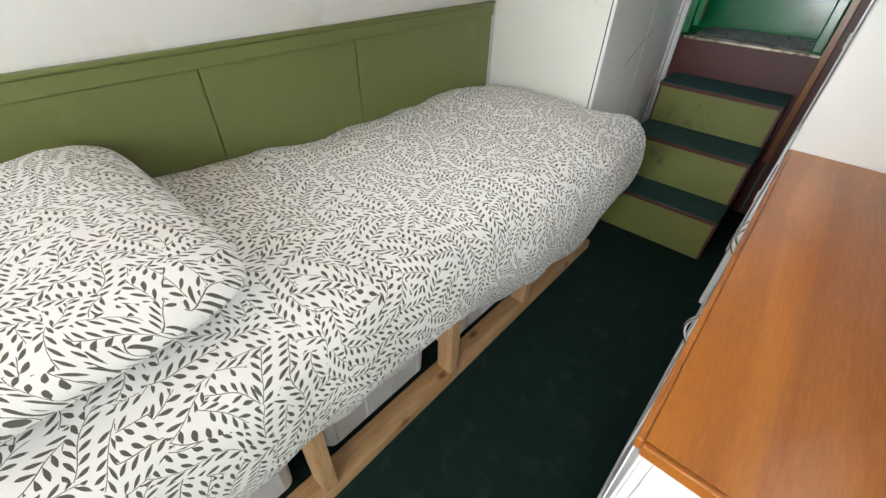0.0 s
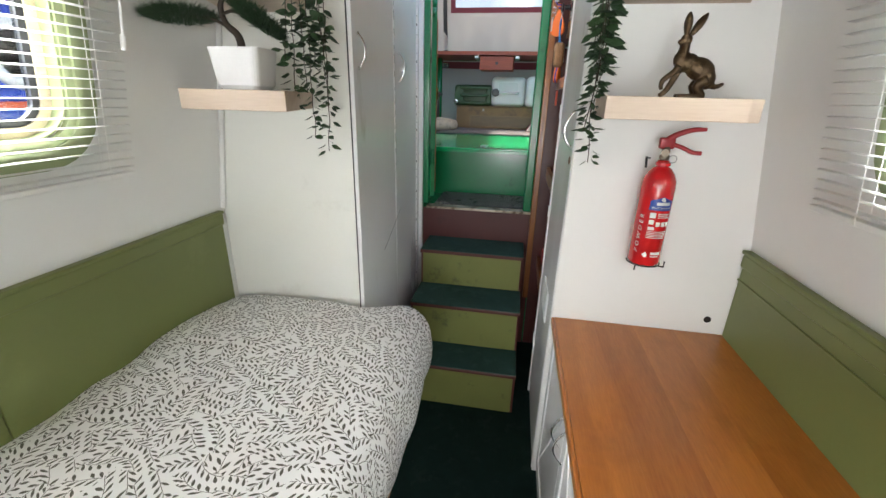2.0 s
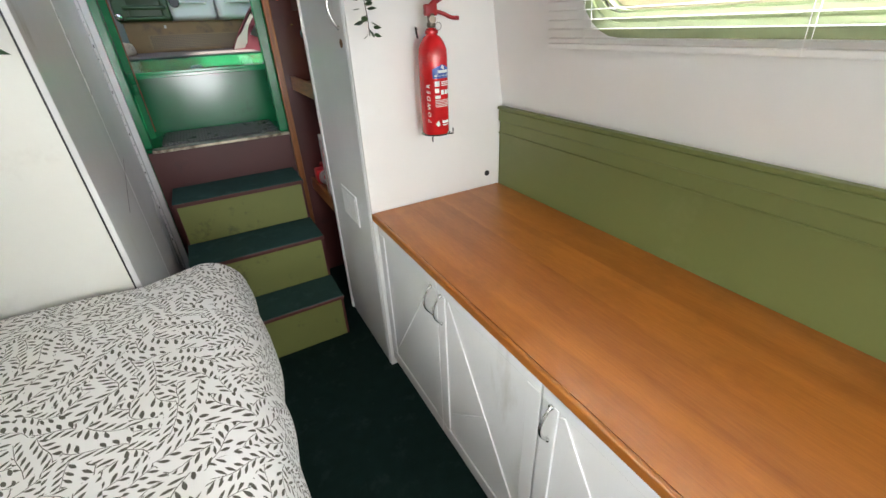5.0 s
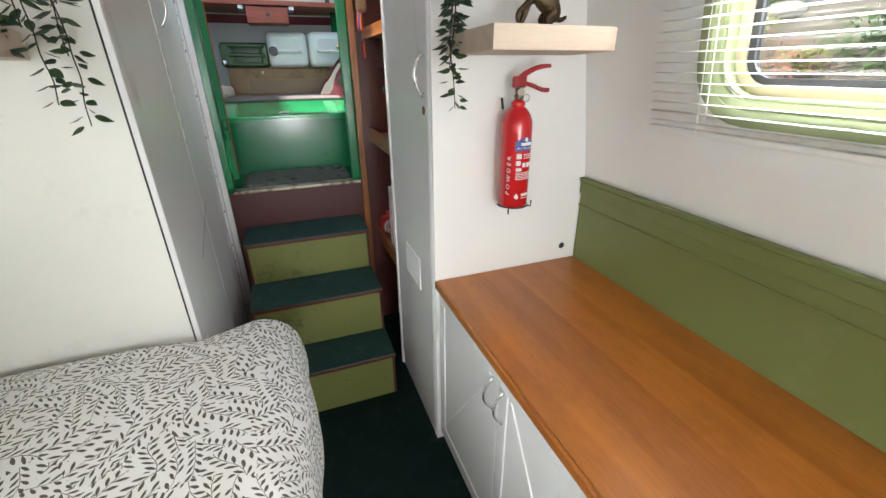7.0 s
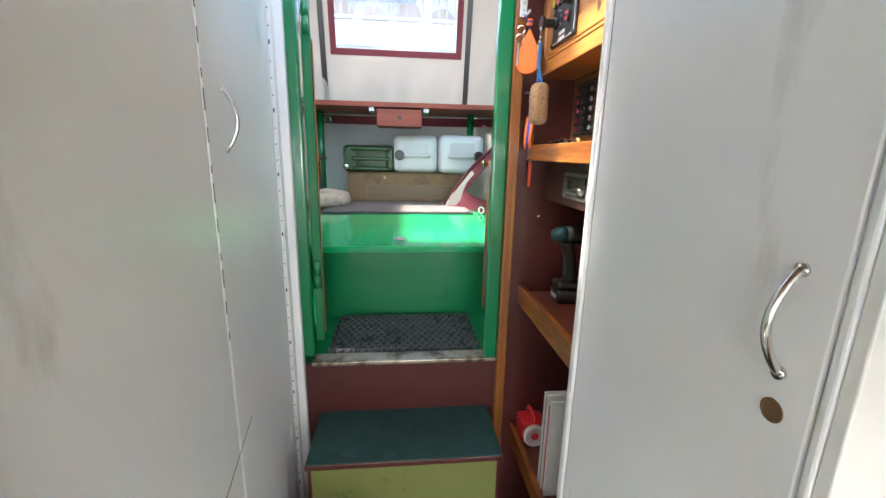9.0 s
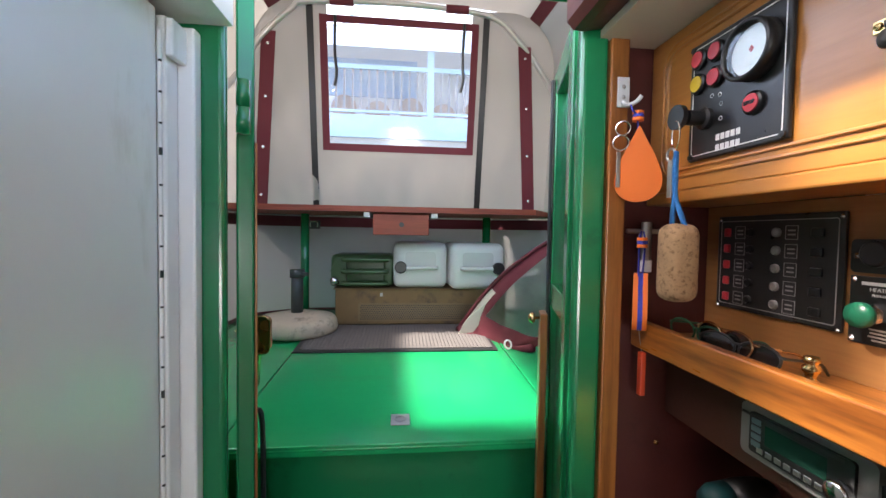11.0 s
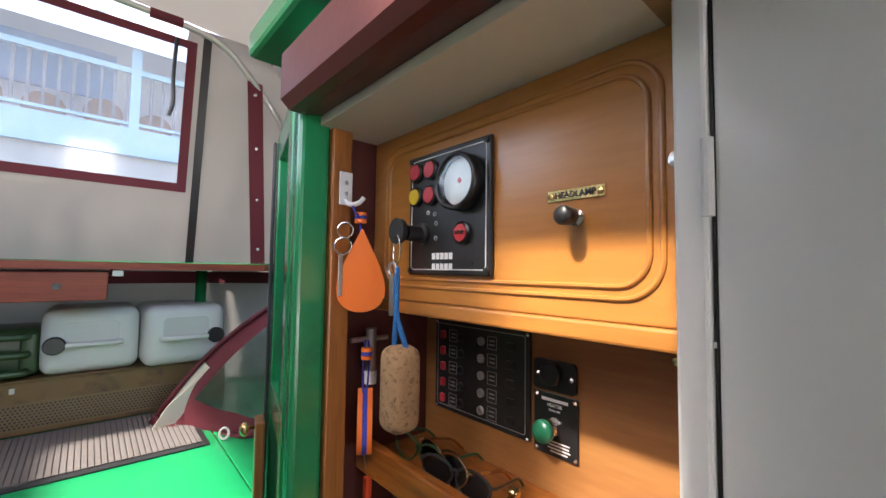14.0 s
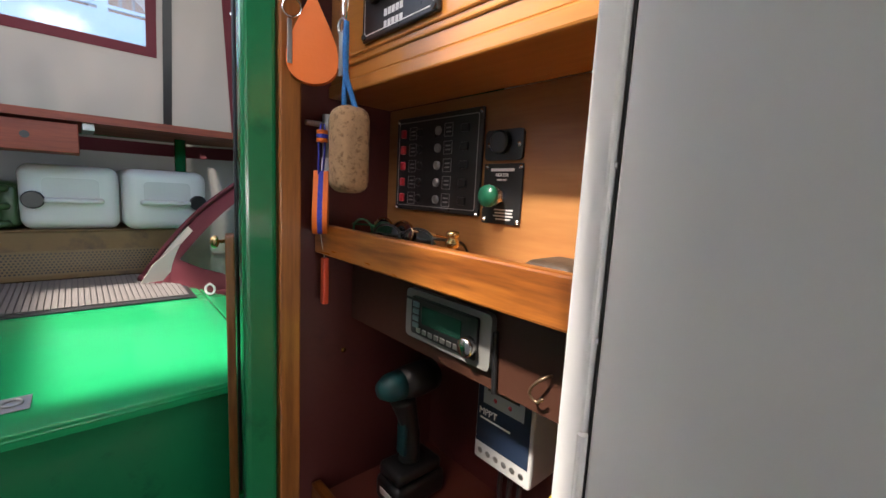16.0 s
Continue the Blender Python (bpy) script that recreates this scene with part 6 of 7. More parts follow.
for s, name, wl in ((-1, "window_1", WIN_L), (1, "window_2", WIN_R)):
    win = thing(name, "round-cornered cabin window with a green inner frame and metal rim", "window", (0.93 * s, 1.8, 1.57), kind="structure")

    out = EAST if s > 0 else 0

    def ring(o_in, o_out, lo, hi, r, mat, nm):
        bm = framed(rounded(wl[0] - o_out, wl[1] + o_out, wl[2] - o_out, wl[3] + o_out, r + o_out), rounded(wl[0] - o_in, wl[1] + o_in, wl[2] - o_in, wl[3] + o_in, max(0.01, r + o_in)), "x", (lo + out) * s, (hi + out) * s)
        for v in bm.verts:
            v.co.x -= s * lean(v.co.z)
        part(nm, bm, mat, win)
    ring(0.0, 0.072 if s < 0 else 0.056, 0.950, 0.9645, 0.075, PALE_GREEN, "window_frame")
    ring(0.020, 0.032, 0.942, 0.9498, 0.075, PALE_GREEN, "frame_bead")
    ring(-0.006, -0.0005, 0.956, 1.015, 0.09, PALE_GREEN, "reveal")
    ring(-0.030, -0.0065, 0.990, 1.004, 0.09, CREAM_METAL, "metal_rim")
    ring(-0.046, -0.0305, 0.994, 1.010, 0.09, RUBBER, "rubber_gasket")
    bm = outline(rounded(wl[0] + 0.04, wl[1] - 0.04, wl[2] + 0.04, wl[3] - 0.04, 0.06), "x", (1.000 + out) * s, (1.003 + out) * s)
    for v in bm.verts:
        v.co.x -= s * lean(v.co.z)
    p = part("pane", bm, CABIN_GLASS, win)
    p.visible_shadow = False

    bl = thing("venetian_blind", "white aluminium venetian blind lowered over the window with open slats", "blind", (0.868 * s, 1.83, 1.28), "blinds over the cabin windows")
    x0 = 0.877 + out
    y0, y1 = 1.20, 2.41 if s < 0 else 2.475
    zb = -0.018 if s < 0 else -0.012
    n = 29
    base = None
    for k in range(n):
        z = 1.305 + zb + 0.0225 * k
        xx = x0 - 0.155 * (z - 1.305)
        tl = -0.02
        if base is None:
            bm = bmesh.new()
            rows = []
            for j in range(5):
                t = (j / 4 - 0.5)
                px, pz = 0.0235 * t, 0.0022 * (1 - 4 * t * t) + tl * 0.0235 * t
                rows.append([bm.verts.new((s * px, yy, pz + dz)) for yy in (y0 - 1.83, y1 - 1.83) for dz in (0.0, 0.0005)])
            for a, b in zip(rows, rows[1:]):
                bm.faces.new((a[0], a[2], b[2], b[0]))
                bm.faces.new((a[1], b[1], b[3], a[3]))
            bmesh.ops.recalc_face_normals(bm, faces=bm.faces)
            base = bpy.data.meshes.new("slat")
            bm.to_mesh(base)
            bm.free()
            base.materials.append(SLAT)
        ob = new("slat", base)
        ob.parent = bl
        ob.location = (s * (xx - 0.868), 0.0015 * math.sin(k * 2.3), z - 1.28)
    part("bottom_rail", box(*sorted((s * (x0 - 0.012), s * (x0 + 0.012))), y0, y1, 1.279 + zb, 1.293 + zb, 0.003), SLAT, bl)
    part("head_rail", box(*sorted((s * (x0 - 0.135), s * (x0 - 0.101))), y0, y1, 1.962, 1.995, 0.002), SLAT, bl)
    for yy in (1.32, 1.83, 2.33):
        for dx in (-0.0125, 0.0125):
            part("ladder_cord", rod((s * (x0 + dx), yy, 1.28 + zb), (s * (x0 - 0.103 + dx), yy, 1.965), 0.0009, n=5), SLAT, bl)
    if s < 0:
        part("tilt_wand", rod((-0.745, 2.40, 1.95), (-0.800, 2.40, 1.62), 0.004, n=8), SLAT, bl)
        part("wand_end", rod((-0.800, 2.40, 1.62), (-0.806, 2.40, 1.585), 0.0075, n=10), SLAT, bl)

# ---- floating shelves ----
def floating_shelf(outline_pts, z0, z1, label):
    bm = outline(outline_pts, "z", z0, z1)
    bmesh.ops.bevel(bm, geom=list(bm.edges), offset=0.002, segments=2, profile=0.5, affect="EDGES")
    return tagged(part("floating_shelf", bm, PALE_OAK), label, "shelf", "floating shelves")


sh_l = [(-0.760, 2.500), (-0.430, 2.500), (-0.530, 2.853), (-0.855, 2.853)]
sh_r = [(0.394, 2.440), (0.700, 2.455), (0.728, 2.466), (0.742, 2.490), (0.86, 2.813), (0.432, 2.813)]
floating_shelf(sh_l, 1.444, 1.499, "pale limed-oak floating shelf holding a potted bonsai")
floating_shelf(sh_r, 1.455, 1.505, "pale limed-oak floating shelf holding a bronze hare")
floating_shelf([(-0.72, 2.56), (-0.455, 2.56), (-0.529, 2.853), (-0.819, 2.853)], 1.750, 1.80, "upper pale oak floating shelf above the bonsai")
floating_shelf([(0.386, 2.50), (0.66, 2.52), (0.70, 2.56), (0.80, 2.813), (0.432, 2.813)], 1.755, 1.805, "upper pale oak floating shelf above the hare")

# ---- plants ----
LEAF = surf("ivy_leaf", (0.030, 0.075, 0.024), 0.42, 0, 0.35, 40, 0.15, 200)
LEAF_DARK = surf("dark_leaf", (0.018, 0.045, 0.018), 0.5, 0, 0.35, 40, 0.15, 200)
STEM = surf("brown_stem", (0.035, 0.024, 0.014), 0.7)


def leaf_mesh(name, mat):
    bm = bmesh.new()
    rows = []
    for k in range(7):
        t = k / 6
        w = 0.30 * math.sin(math.pi * t ** 0.75) * (1 - 0.15 * t)
        zz = -0.10 * math.sin(math.pi * t) - 0.12 * t * t
        rows.append([bm.verts.new(p) for p in ((t, -w, zz + 0.22 * w), (t, 0, zz), (t, w, zz + 0.22 * w))] if 0 < k < 6 else [bm.verts.new((t, 0, zz))])
    for a, b in zip(rows, rows[1:]):
        if len(a) == 1:
            bm.faces.new((a[0], b[0], b[1]))
            bm.faces.new((a[0], b[1], b[2]))
        elif len(b) == 1:
            bm.faces.new((a[0], b[0], a[1]))
            bm.faces.new((a[1], b[0], a[2]))
        else:
            bm.faces.new((a[0], b[0], b[1], a[1]))
            bm.faces.new((a[1], b[1], b[2], a[2]))
    bm.normal_update()
    me = bpy.data.meshes.new(name)
    bm.to_mesh(me)
    bm.free()
    me.shade_smooth()
    me.materials.append(mat)
    return me


LEAVES = [leaf_mesh("leaf", LEAF), leaf_mesh("leaf", LEAF_DARK)]


def trailing_plant(at, strands, seed, label, second=1):
    """Strands hang from a small pot on the upper shelf; each carries paired leaves."""
    rnd = random.Random(seed)
    th = thing("trailing_plant", label, "plant", at, "trailing plants")
    part("pot", lathe([(0.030, 0), (0.042, 0.07), (0.043, 0.075), (0.038, 0.072), (0.036, 0.05), (0.0001, 0.05)], at, "Z", 20), surf("plant_pot", (0.55, 0.53, 0.5), 0.5), th, "small pale pot", True)
    for dx, dy, z_end, reach in strands:
        top = Vector(at) + Vector((0, 0, 0.055))
        lipx = Vector((at[0] + dx * 0.55, at[1] + dy * 0.55, at[2] + 0.10))
        pts = [top, lipx, Vector((at[0] + dx, at[1] + dy, at[2] + 0.02))]
        z = at[2] - 0.08
        cx, cy = at[0] + dx, at[1] + dy
        while z > z_end:
            cx += rnd.uniform(-0.007, 0.007)
            cy += rnd.uniform(-0.006, 0.006)
            pts.append(Vector((cx, cy, z)))
            z -= 0.045
        line = curve_points(pts, 6)
        part("stem", tube(line, 0.0013, 5), STEM, th)
        step = 0
        for i in range(4, len(line) - 1):
            p = line[i]
            f = i / len(line)
            for side in range((0, 2, 0, second)[i % 4]):
                step += 1
                a = step * 2.4 + rnd.uniform(-0.6, 0.6)
                ln = rnd.uniform(0.030, 0.050) * (1.1 - 0.40 * f)
                out = Vector((math.cos(a), math.sin(a) - 0.35, rnd.uniform(-0.55, 0.15))).normalized()
                q = p + out * 0.008 * rnd.uniform(0.5, 2.2)
                m = out.to_track_quat("X", "Z").to_matrix().to_4x4() @ Matrix.Rotation(rnd.uniform(-0.9, 0.9), 4, "X")
                ob = new("leaf", LEAVES[0 if rnd.random() < 0.6 else 1])
                ob.parent = th
                ob.matrix_local = Matrix.Translation(q - Vector(at)) @ m @ Matrix.Scale(ln, 4)
    return th


trailing_plant((-0.535, 2.68, 1.8005), [(0.118, 0.020, 1.29, 0), (0.095, 0.000, 1.36, 0), (0.075, -0.040, 1.44, 0), (0.110, 0.060, 1.42, 0), (0.080, -0.020, 1.47, 0), (0.125, 0.040, 1.50, 0), (0.070, -0.060, 1.58, 0), (0.100, 0.030, 1.55, 0)], 5, "green trailing vine hanging past the shelf by the wardrobe")
trailing_plant((0.485, 2.68, 1.8055), [(-0.072, 0.012, 1.29, 0), (-0.080, 0.030, 1.44, 0), (-0.084, -0.010, 1.40, 0), (-0.076, 0.022, 1.50, 0), (-0.082, -0.020, 1.52, 0), (-0.072, 0.040, 1.56, 0), (-0.088, 0.012, 1.60, 0)], 11, "green trailing vine hanging past the shelf above the worktop", 2)

bon = thing("bonsai", "artificial pine bonsai in a square white pot", "plant", (-0.6110, 2.605, 1.4995))
pb = bmesh.new()
rings = []
for w, z in ((0.058, 0.0), (0.068, 0.012), (0.078, 0.10), (0.079, 0.112), (0.073, 0.112), (0.068, 0.095)):
    rings.append([pb.verts.new((-0.6110 + a, 2.605 + b, 1.4995 + z)) for a, b in rounded(-w, w, -w * 0.75, w * 0.75, 0.018, 4)])
for q, r2 in zip(rings, rings[1:]):
    for i in range(len(q)):
        j = (i + 1) % len(q)
        pb.faces.new((q[i], q[j], r2[j], r2[i]))
pb.faces.new(rings[0][::-1])
pb.faces.new(rings[-1])
part("pot", pb, surf("white_ceramic", (0.74, 0.74, 0.73), 0.45), bon, "square white ceramic pot")
part("trunk", tube(curve_points([(-0.6110, 2.605, 1.598), (-0.6160, 2.600, 1.645), (-0.6460, 2.595, 1.675), (-0.6560, 2.595, 1.72), (-0.6310, 2.595, 1.76), (-0.6110, 2.595, 1.79)], 5), [0.012 - 0.0003 * k for k in range(26)], 10), STEM, bon, "twisted brown trunk", True)
for b in ([(-0.6360, 2.597, 1.665), (-0.6910, 2.575, 1.69), (-0.7610, 2.565, 1.69)], [(-0.6530, 2.595, 1.70), (-0.5910, 2.565, 1.70), (-0.5110, 2.555, 1.665)]):
    part("branch", tube(curve_points(b, 5), 0.0045, 8), STEM, bon, "", True)
rnd = random.Random(3)
for cx, cy, cz, rx, rz, cnt in ((-0.7650, 2.565, 1.688, 0.100, 0.034, 900), (-0.5260, 2.560, 1.680, 0.066, 0.036, 800), (-0.6310, 2.575, 1.752, 0.105, 0.034, 800)):
    bm = bmesh.new()
    for k in range(cnt * 3):
        a, r = rnd.uniform(0, 2 * math.pi), math.sqrt(rnd.random())
        c = Vector((cx + rx * r * math.cos(a), cy + rx * 0.75 * r * math.sin(a), cz + rz * rnd.uniform(-0.6, 0.8) * (1.1 - r * r) + (-0.75 * rx * r * math.cos(a) if cx > -0.60 else 0)))
        d = Vector((math.cos(a) * r + rnd.uniform(-0.5, 0.5), math.sin(a) * r + rnd.uniform(-0.5, 0.5), rnd.uniform(-0.1, 0.9))).normalized() * rnd.uniform(0.018, 0.032)
        w = d.orthogonal().normalized() * 0.0011
        bm.faces.new([bm.verts.new(c - w), bm.verts.new(c + w), bm.verts.new(c + d)])
    tagged(part("needle_pad", bm, LEAF_DARK, bon, "dark green pine needles"), kind="stuff")

# ---- bronze hare ----
def blob(bm, c, r, turn=(0, 0, 0)):
    bmesh.ops.create_uvsphere(bm, u_segments=18, v_segments=12, radius=1, matrix=Matrix.Translation(c) @ Euler([radians(a) for a in turn]).to_matrix().to_4x4() @ Matrix.Diagonal((*(q * HS for q in r), 1)))


HX0, HY0, HZ0, HS = 0.632, 2.65, 1.5055, 0.82
hb = bmesh.new()
P3 = lambda x, z, y=0.0: (HX0 + x * HS, HY0 + y * HS, HZ0 + z * HS)
blob(hb, P3(0.022, 0.086), (0.046, 0.027, 0.034), (0, 22, 0))
blob(hb, P3(-0.018, 0.104), (0.034, 0.024, 0.028), (0, -10, 0))
blob(hb, P3(-0.040, 0.112), (0.021, 0.019, 0.026), (0, -10, 0))
blob(hb, P3(0.044, 0.062), (0.028, 0.025, 0.036), (0, -20, 0))
tube(curve_points([P3(-0.040, 0.115), P3(-0.036, 0.136), P3(-0.035, 0.160)], 4), [0.0155 - 0.0005 * k for k in range(9)], 12, bm=hb)
blob(hb, P3(-0.034, 0.170), (0.017, 0.0135, 0.0165), (0, 12, 0))
blob(hb, P3(-0.047, 0.163), (0.012, 0.009, 0.0085))
for yy, tip in ((-0.007, -0.043), (0.007, 0.016)):
    base_x = -0.040 if yy < 0 else -0.024
    tube(curve_points([P3(base_x, 0.180, yy), P3(base_x + (tip - base_x) * 0.5, 0.212, yy * 1.3), P3(tip, 0.244, yy * 1.6)], 5), [0.0045, 0.0062, 0.0078, 0.0090, 0.0098, 0.0102, 0.0100, 0.0092, 0.0078, 0.0056, 0.0024], 10, bm=hb)
tube(curve_points([P3(-0.046, 0.092, -0.012), P3(-0.056, 0.076, -0.014), P3(-0.082, 0.054, -0.014), P3(-0.087, 0.038, -0.014), P3(-0.084, 0.024, -0.014)], 4), [0.0095 - 0.0003 * k for k in range(17)], 9, bm=hb)
tube(curve_points([P3(-0.034, 0.090, 0.012), P3(-0.046, 0.056, 0.012), P3(-0.062, 0.022, 0.012), P3(-0.080, 0.005, 0.012)], 4), [0.0098 - 0.0003 * k for k in range(13)], 9, bm=hb)
for yy in (-0.015, 0.015):
    tube(curve_points([P3(0.042, 0.055, yy), P3(0.018, 0.036, yy), P3(0.034, 0.014, yy), P3(0.038, 0.006, yy), P3(-0.034, 0.006, yy)], 4), [0.015, 0.014, 0.013, 0.012, 0.0115, 0.011, 0.0105, 0.010, 0.0095, 0.009, 0.0085, 0.008, 0.0078, 0.0075, 0.0072, 0.007, 0.006], 9, bm=hb)
tube(curve_points([P3(0.060, 0.040), P3(0.080, 0.036), P3(0.100, 0.046)], 4), [0.009 - 0.0006 * k for k in range(9)], 8, bm=hb)
hare = part("hare_statue", hb, surf("aged_bronze", (0.075, 0.048, 0.025), 0.40, 0.8, 0.4, 28, 0.25, 130, second=(0.20, 0.135, 0.07), amount=0.25, patch=30), None, "", True)
tagged(hare, "aged bronze hare statue with long ears and one paw raised", "statue")
rm = hare.modifiers.new("blend", "REMESH")
rm.mode, rm.voxel_size, rm.use_smooth_shade = "VOXEL", 0.0026, True

# ---- fire extinguisher ----
EX, EY, ER = 0.641, 2.744, 0.048
VALVE = surf("worn_valve_metal", (0.16, 0.13, 0.10), 0.45, 0.85, 0.3, 40, 0.1)
RED_GLOSS = surf("red_enamel", (0.52, 0.010, 0.014), 0.22, 0, 0.05, 8, 0.03, coat=0.4)
ext = thing("fire_extinguisher", "red powder fire extinguisher in a black wire bracket on the wall", "fire extinguisher", (EX, EY, 1.0))
part("cylinder", lathe([(0.030, 0.0), (0.042, 0.004), (ER, 0.014), (ER, 0.252), (0.0465, 0.272), (0.038, 0.293), (0.027, 0.308), (0.017, 0.314), (0.016, 0.332), (0.0001, 0.333)], (EX, EY, 1.0), "Z", 48), RED_GLOSS, ext, "", True)
part("collar", lathe([(0.0165, 0.315), (0.021, 0.317), (0.021, 0.326), (0.0165, 0.328)], (EX, EY, 1.0), "Z", 24), RED_GLOSS, ext)
part("valve", lathe([(0.011, 0.333), (0.014, 0.336), (0.014, 0.346), (0.010, 0.350), (0.012, 0.354), (0.012, 0.372), (0.0001, 0.374)], (EX, EY, 1.0), "Z", 20), VALVE, ext, "dark worn metal valve", True)
part("gauge", rod((EX - 0.004, EY - 0.012, 1.356), (EX - 0.008, EY - 0.026, 1.356), 0.011, n=18), VALVE, ext)
part("tie_ring", tube([(EX + 0.022 + 0.011 * math.cos(t), EY - 0.006, 1.337 + 0.011 * math.sin(t)) for t in (k * math.pi / 10 for k in range(20))], 0.0016, 6, closed=True), STEEL_DULL, ext)
LEVER = surf("dark_red_lever", (0.30, 0.012, 0.016), 0.35)
part("head", box(EX - 0.022, EX + 0.020, EY - 0.010, EY + 0.010, 1.366, 1.398, 0.005, 3), LEVER, ext, "", True)
part("upper_lever", tube(curve_points([(EX - 0.006, EY, 1.388), (EX + 0.022, EY - 0.004, 1.408), (EX + 0.058, EY - 0.010, 1.422), (EX + 0.092, EY - 0.016, 1.425)], 5), [0.0085, 0.009, 0.009, 0.009, 0.0088, 0.0085, 0.008, 0.008, 0.0075, 0.0072, 0.007, 0.0068, 0.0064, 0.006, 0.0055, 0.005], 10), LEVER, ext, "", True)
part("lower_lever", tube(curve_points([(EX + 0.012, EY, 1.380), (EX + 0.040, EY - 0.006, 1.372), (EX + 0.068, EY - 0.012, 1.360), (EX + 0.092, EY - 0.016, 1.358)], 5), 0.0062, 10), LEVER, ext, "", True)


def wrapped(bm, parent, name, mat, a0, z0, lift=0.0006, label=""):
    """Lays a flat x, z drawing round the cylinder; a0 is the angle of its middle, from the -y side."""
    for v in bm.verts:
        a = a0 + v.co.x / ER
        r = ER + lift - v.co.y
        v.co = Vector((EX + r * math.sin(a), EY - r * math.cos(a), z0 + v.co.z))
    return part(name, bm, mat, parent, label)


def flat(x0, x1, z0, z1, n=10):
    bm = bmesh.new()
    for k in range(n):
        q = [(x0 + (x1 - x0) * k / n, z0), (x0 + (x1 - x0) * (k + 1) / n, z0), (x0 + (x1 - x0) * (k + 1) / n, z1), (x0 + (x1 - x0) * k / n, z1)]
        bm.faces.new([bm.verts.new((a, 0, b)) for a, b in q])
    return bm


def wrapped_words(text, a0, z0, size, spin=0.0, shear=0.0, stretch=1.0):
    c = bpy.data.curves.new("t", "FONT")
    c.body, c.size, c.align_x, c.align_y, c.resolution_u, c.shear = text, size, "CENTER", "CENTER", 2, shear
    tmp = new("t", c)
    me = bpy.data.meshes.new_from_object(tmp.evaluated_get(bpy.context.evaluated_depsgraph_get()))
    bpy.data.objects.remove(tmp)
    me.transform(pose(0, 0, 0, 90, 0, 0) @ pose(0, 0, 0, 0, 0, spin) @ Matrix.Diagonal((stretch, 1, 1, 1)))
    bm = bmesh.new()
    bm.from_mesh(me)
    bpy.data.meshes.remove(me)
    wrapped(bm, ext, "lettering", SMALL_WHITE, a0, z0, 0.0012)


A0 = -0.10
BLUE_LABEL = surf("blue_label", (0.012, 0.05, 0.27), 0.35)
bm = bmesh.new()
for k in range(16):
    x0, x1 = -0.034 + 0.068 * k / 16, -0.034 + 0.068 * (k + 1) / 16
    h = lambda x: 0.028 + 0.014 * (1 - abs(x) / 0.034)
    bm.faces.new([bm.verts.new((a, 0, b)) for a, b in ((x0, 0), (x1, 0), (x1, h(x1)), (x0, h(x0)))])
wrapped(bm, ext, "blue_label", BLUE_LABEL, A0 + 0.25, 1.188)
wrapped(flat(-0.016, 0.024, 0.0, 0.009), ext, "maker_mark", SMALL_WHITE, A0 + 0.25, 1.204, 0.0011)
wrapped(outline([(0, 0), (0.006, -0.002), (0.0075, 0.005), (0.002, 0.012), (-0.002, 0.012), (-0.0065, 0.004)], "y", -0.0001, 0.0001), ext, "flame_mark", SMALL_WHITE, A0 + 0.25, 1.216, 0.0011)
wrapped_words("FIRE EXTINGUISHER", A0 + 0.25, 1.196, 0.0075, 0, 0.0, 0.85)
wrapped_words("P O W D E R", A0 - 0.78, 1.110, 0.0175, 90, 0.15, 1.25)
for k, (x0, x1, z, hh) in enumerate(((-0.028, -0.012, 1.142, 0.016), (-0.006, 0.030, 1.154, 0.0025), (-0.006, 0.026, 1.149, 0.0025), (-0.006, 0.030, 1.143, 0.0025), (-0.028, -0.014, 1.122, 0.014), (-0.008, 0.004, 1.116, 0.014), (0.008, 0.020, 1.116, 0.014), (0.023, 0.034, 1.116, 0.014),
                                     (-0.028, -0.010, 1.104, 0.010), (-0.028, 0.032, 1.098, 0.002), (-0.028, 0.030, 1.093, 0.002), (-0.028, 0.031, 1.088, 0.002), (-0.028, 0.026, 1.083, 0.002), (-0.028, 0.030, 1.078, 0.002), (-0.006, 0.026, 1.045, 0.009), (-0.006, 0.022, 1.038, 0.003))):
    wrapped(flat(x0, x1, 0, hh), ext, "label_print", SMALL_WHITE, A0 + 0.25, z + (0.022 if z > 1.06 else 0.0), 0.0008)
wrapped(outline([(0, 0), (0.007, 0.002), (0.008, 0.009), (0.002, 0.019), (-0.002, 0.015), (-0.007, 0.008)], "y", -0.0001, 0.0001), ext, "flame_mark", SMALL_WHITE, A0 - 0.22, 1.036, 0.0011)
br = part("bracket", tube([(EX + 0.049 * math.cos(t), EY + 0.049 * math.sin(t), 1.006) for t in (math.pi * (0.90 + 1.2 * k / 16) for k in range(17))], 0.0026, 8), BLACK, ext, "black wire bracket")
part("bracket", tube([(EX - 0.030, EY - 0.030, 0.984), (EX - 0.030, EY - 0.030, 0.998), (EX - 0.01, EY, 0.997), (EX - 0.01, 2.8145, 0.997)], 0.0026, 8), BLACK, ext)
part("bracket", tube([(EX + 0.058, EY - 0.022, 1.018), (EX + 0.058, EY - 0.022, 0.999), (EX + 0.025, EY, 0.997), (EX + 0.02, 2.8145, 0.997)], 0.0026, 8), BLACK, ext)
part("back_strap", tube([(EX - 0.022, 2.805, 1.33), (EX - 0.040, 2.775, 1.335), (EX - 0.040, 2.765, 1.305)], 0.0035, 8), BLACK, ext)

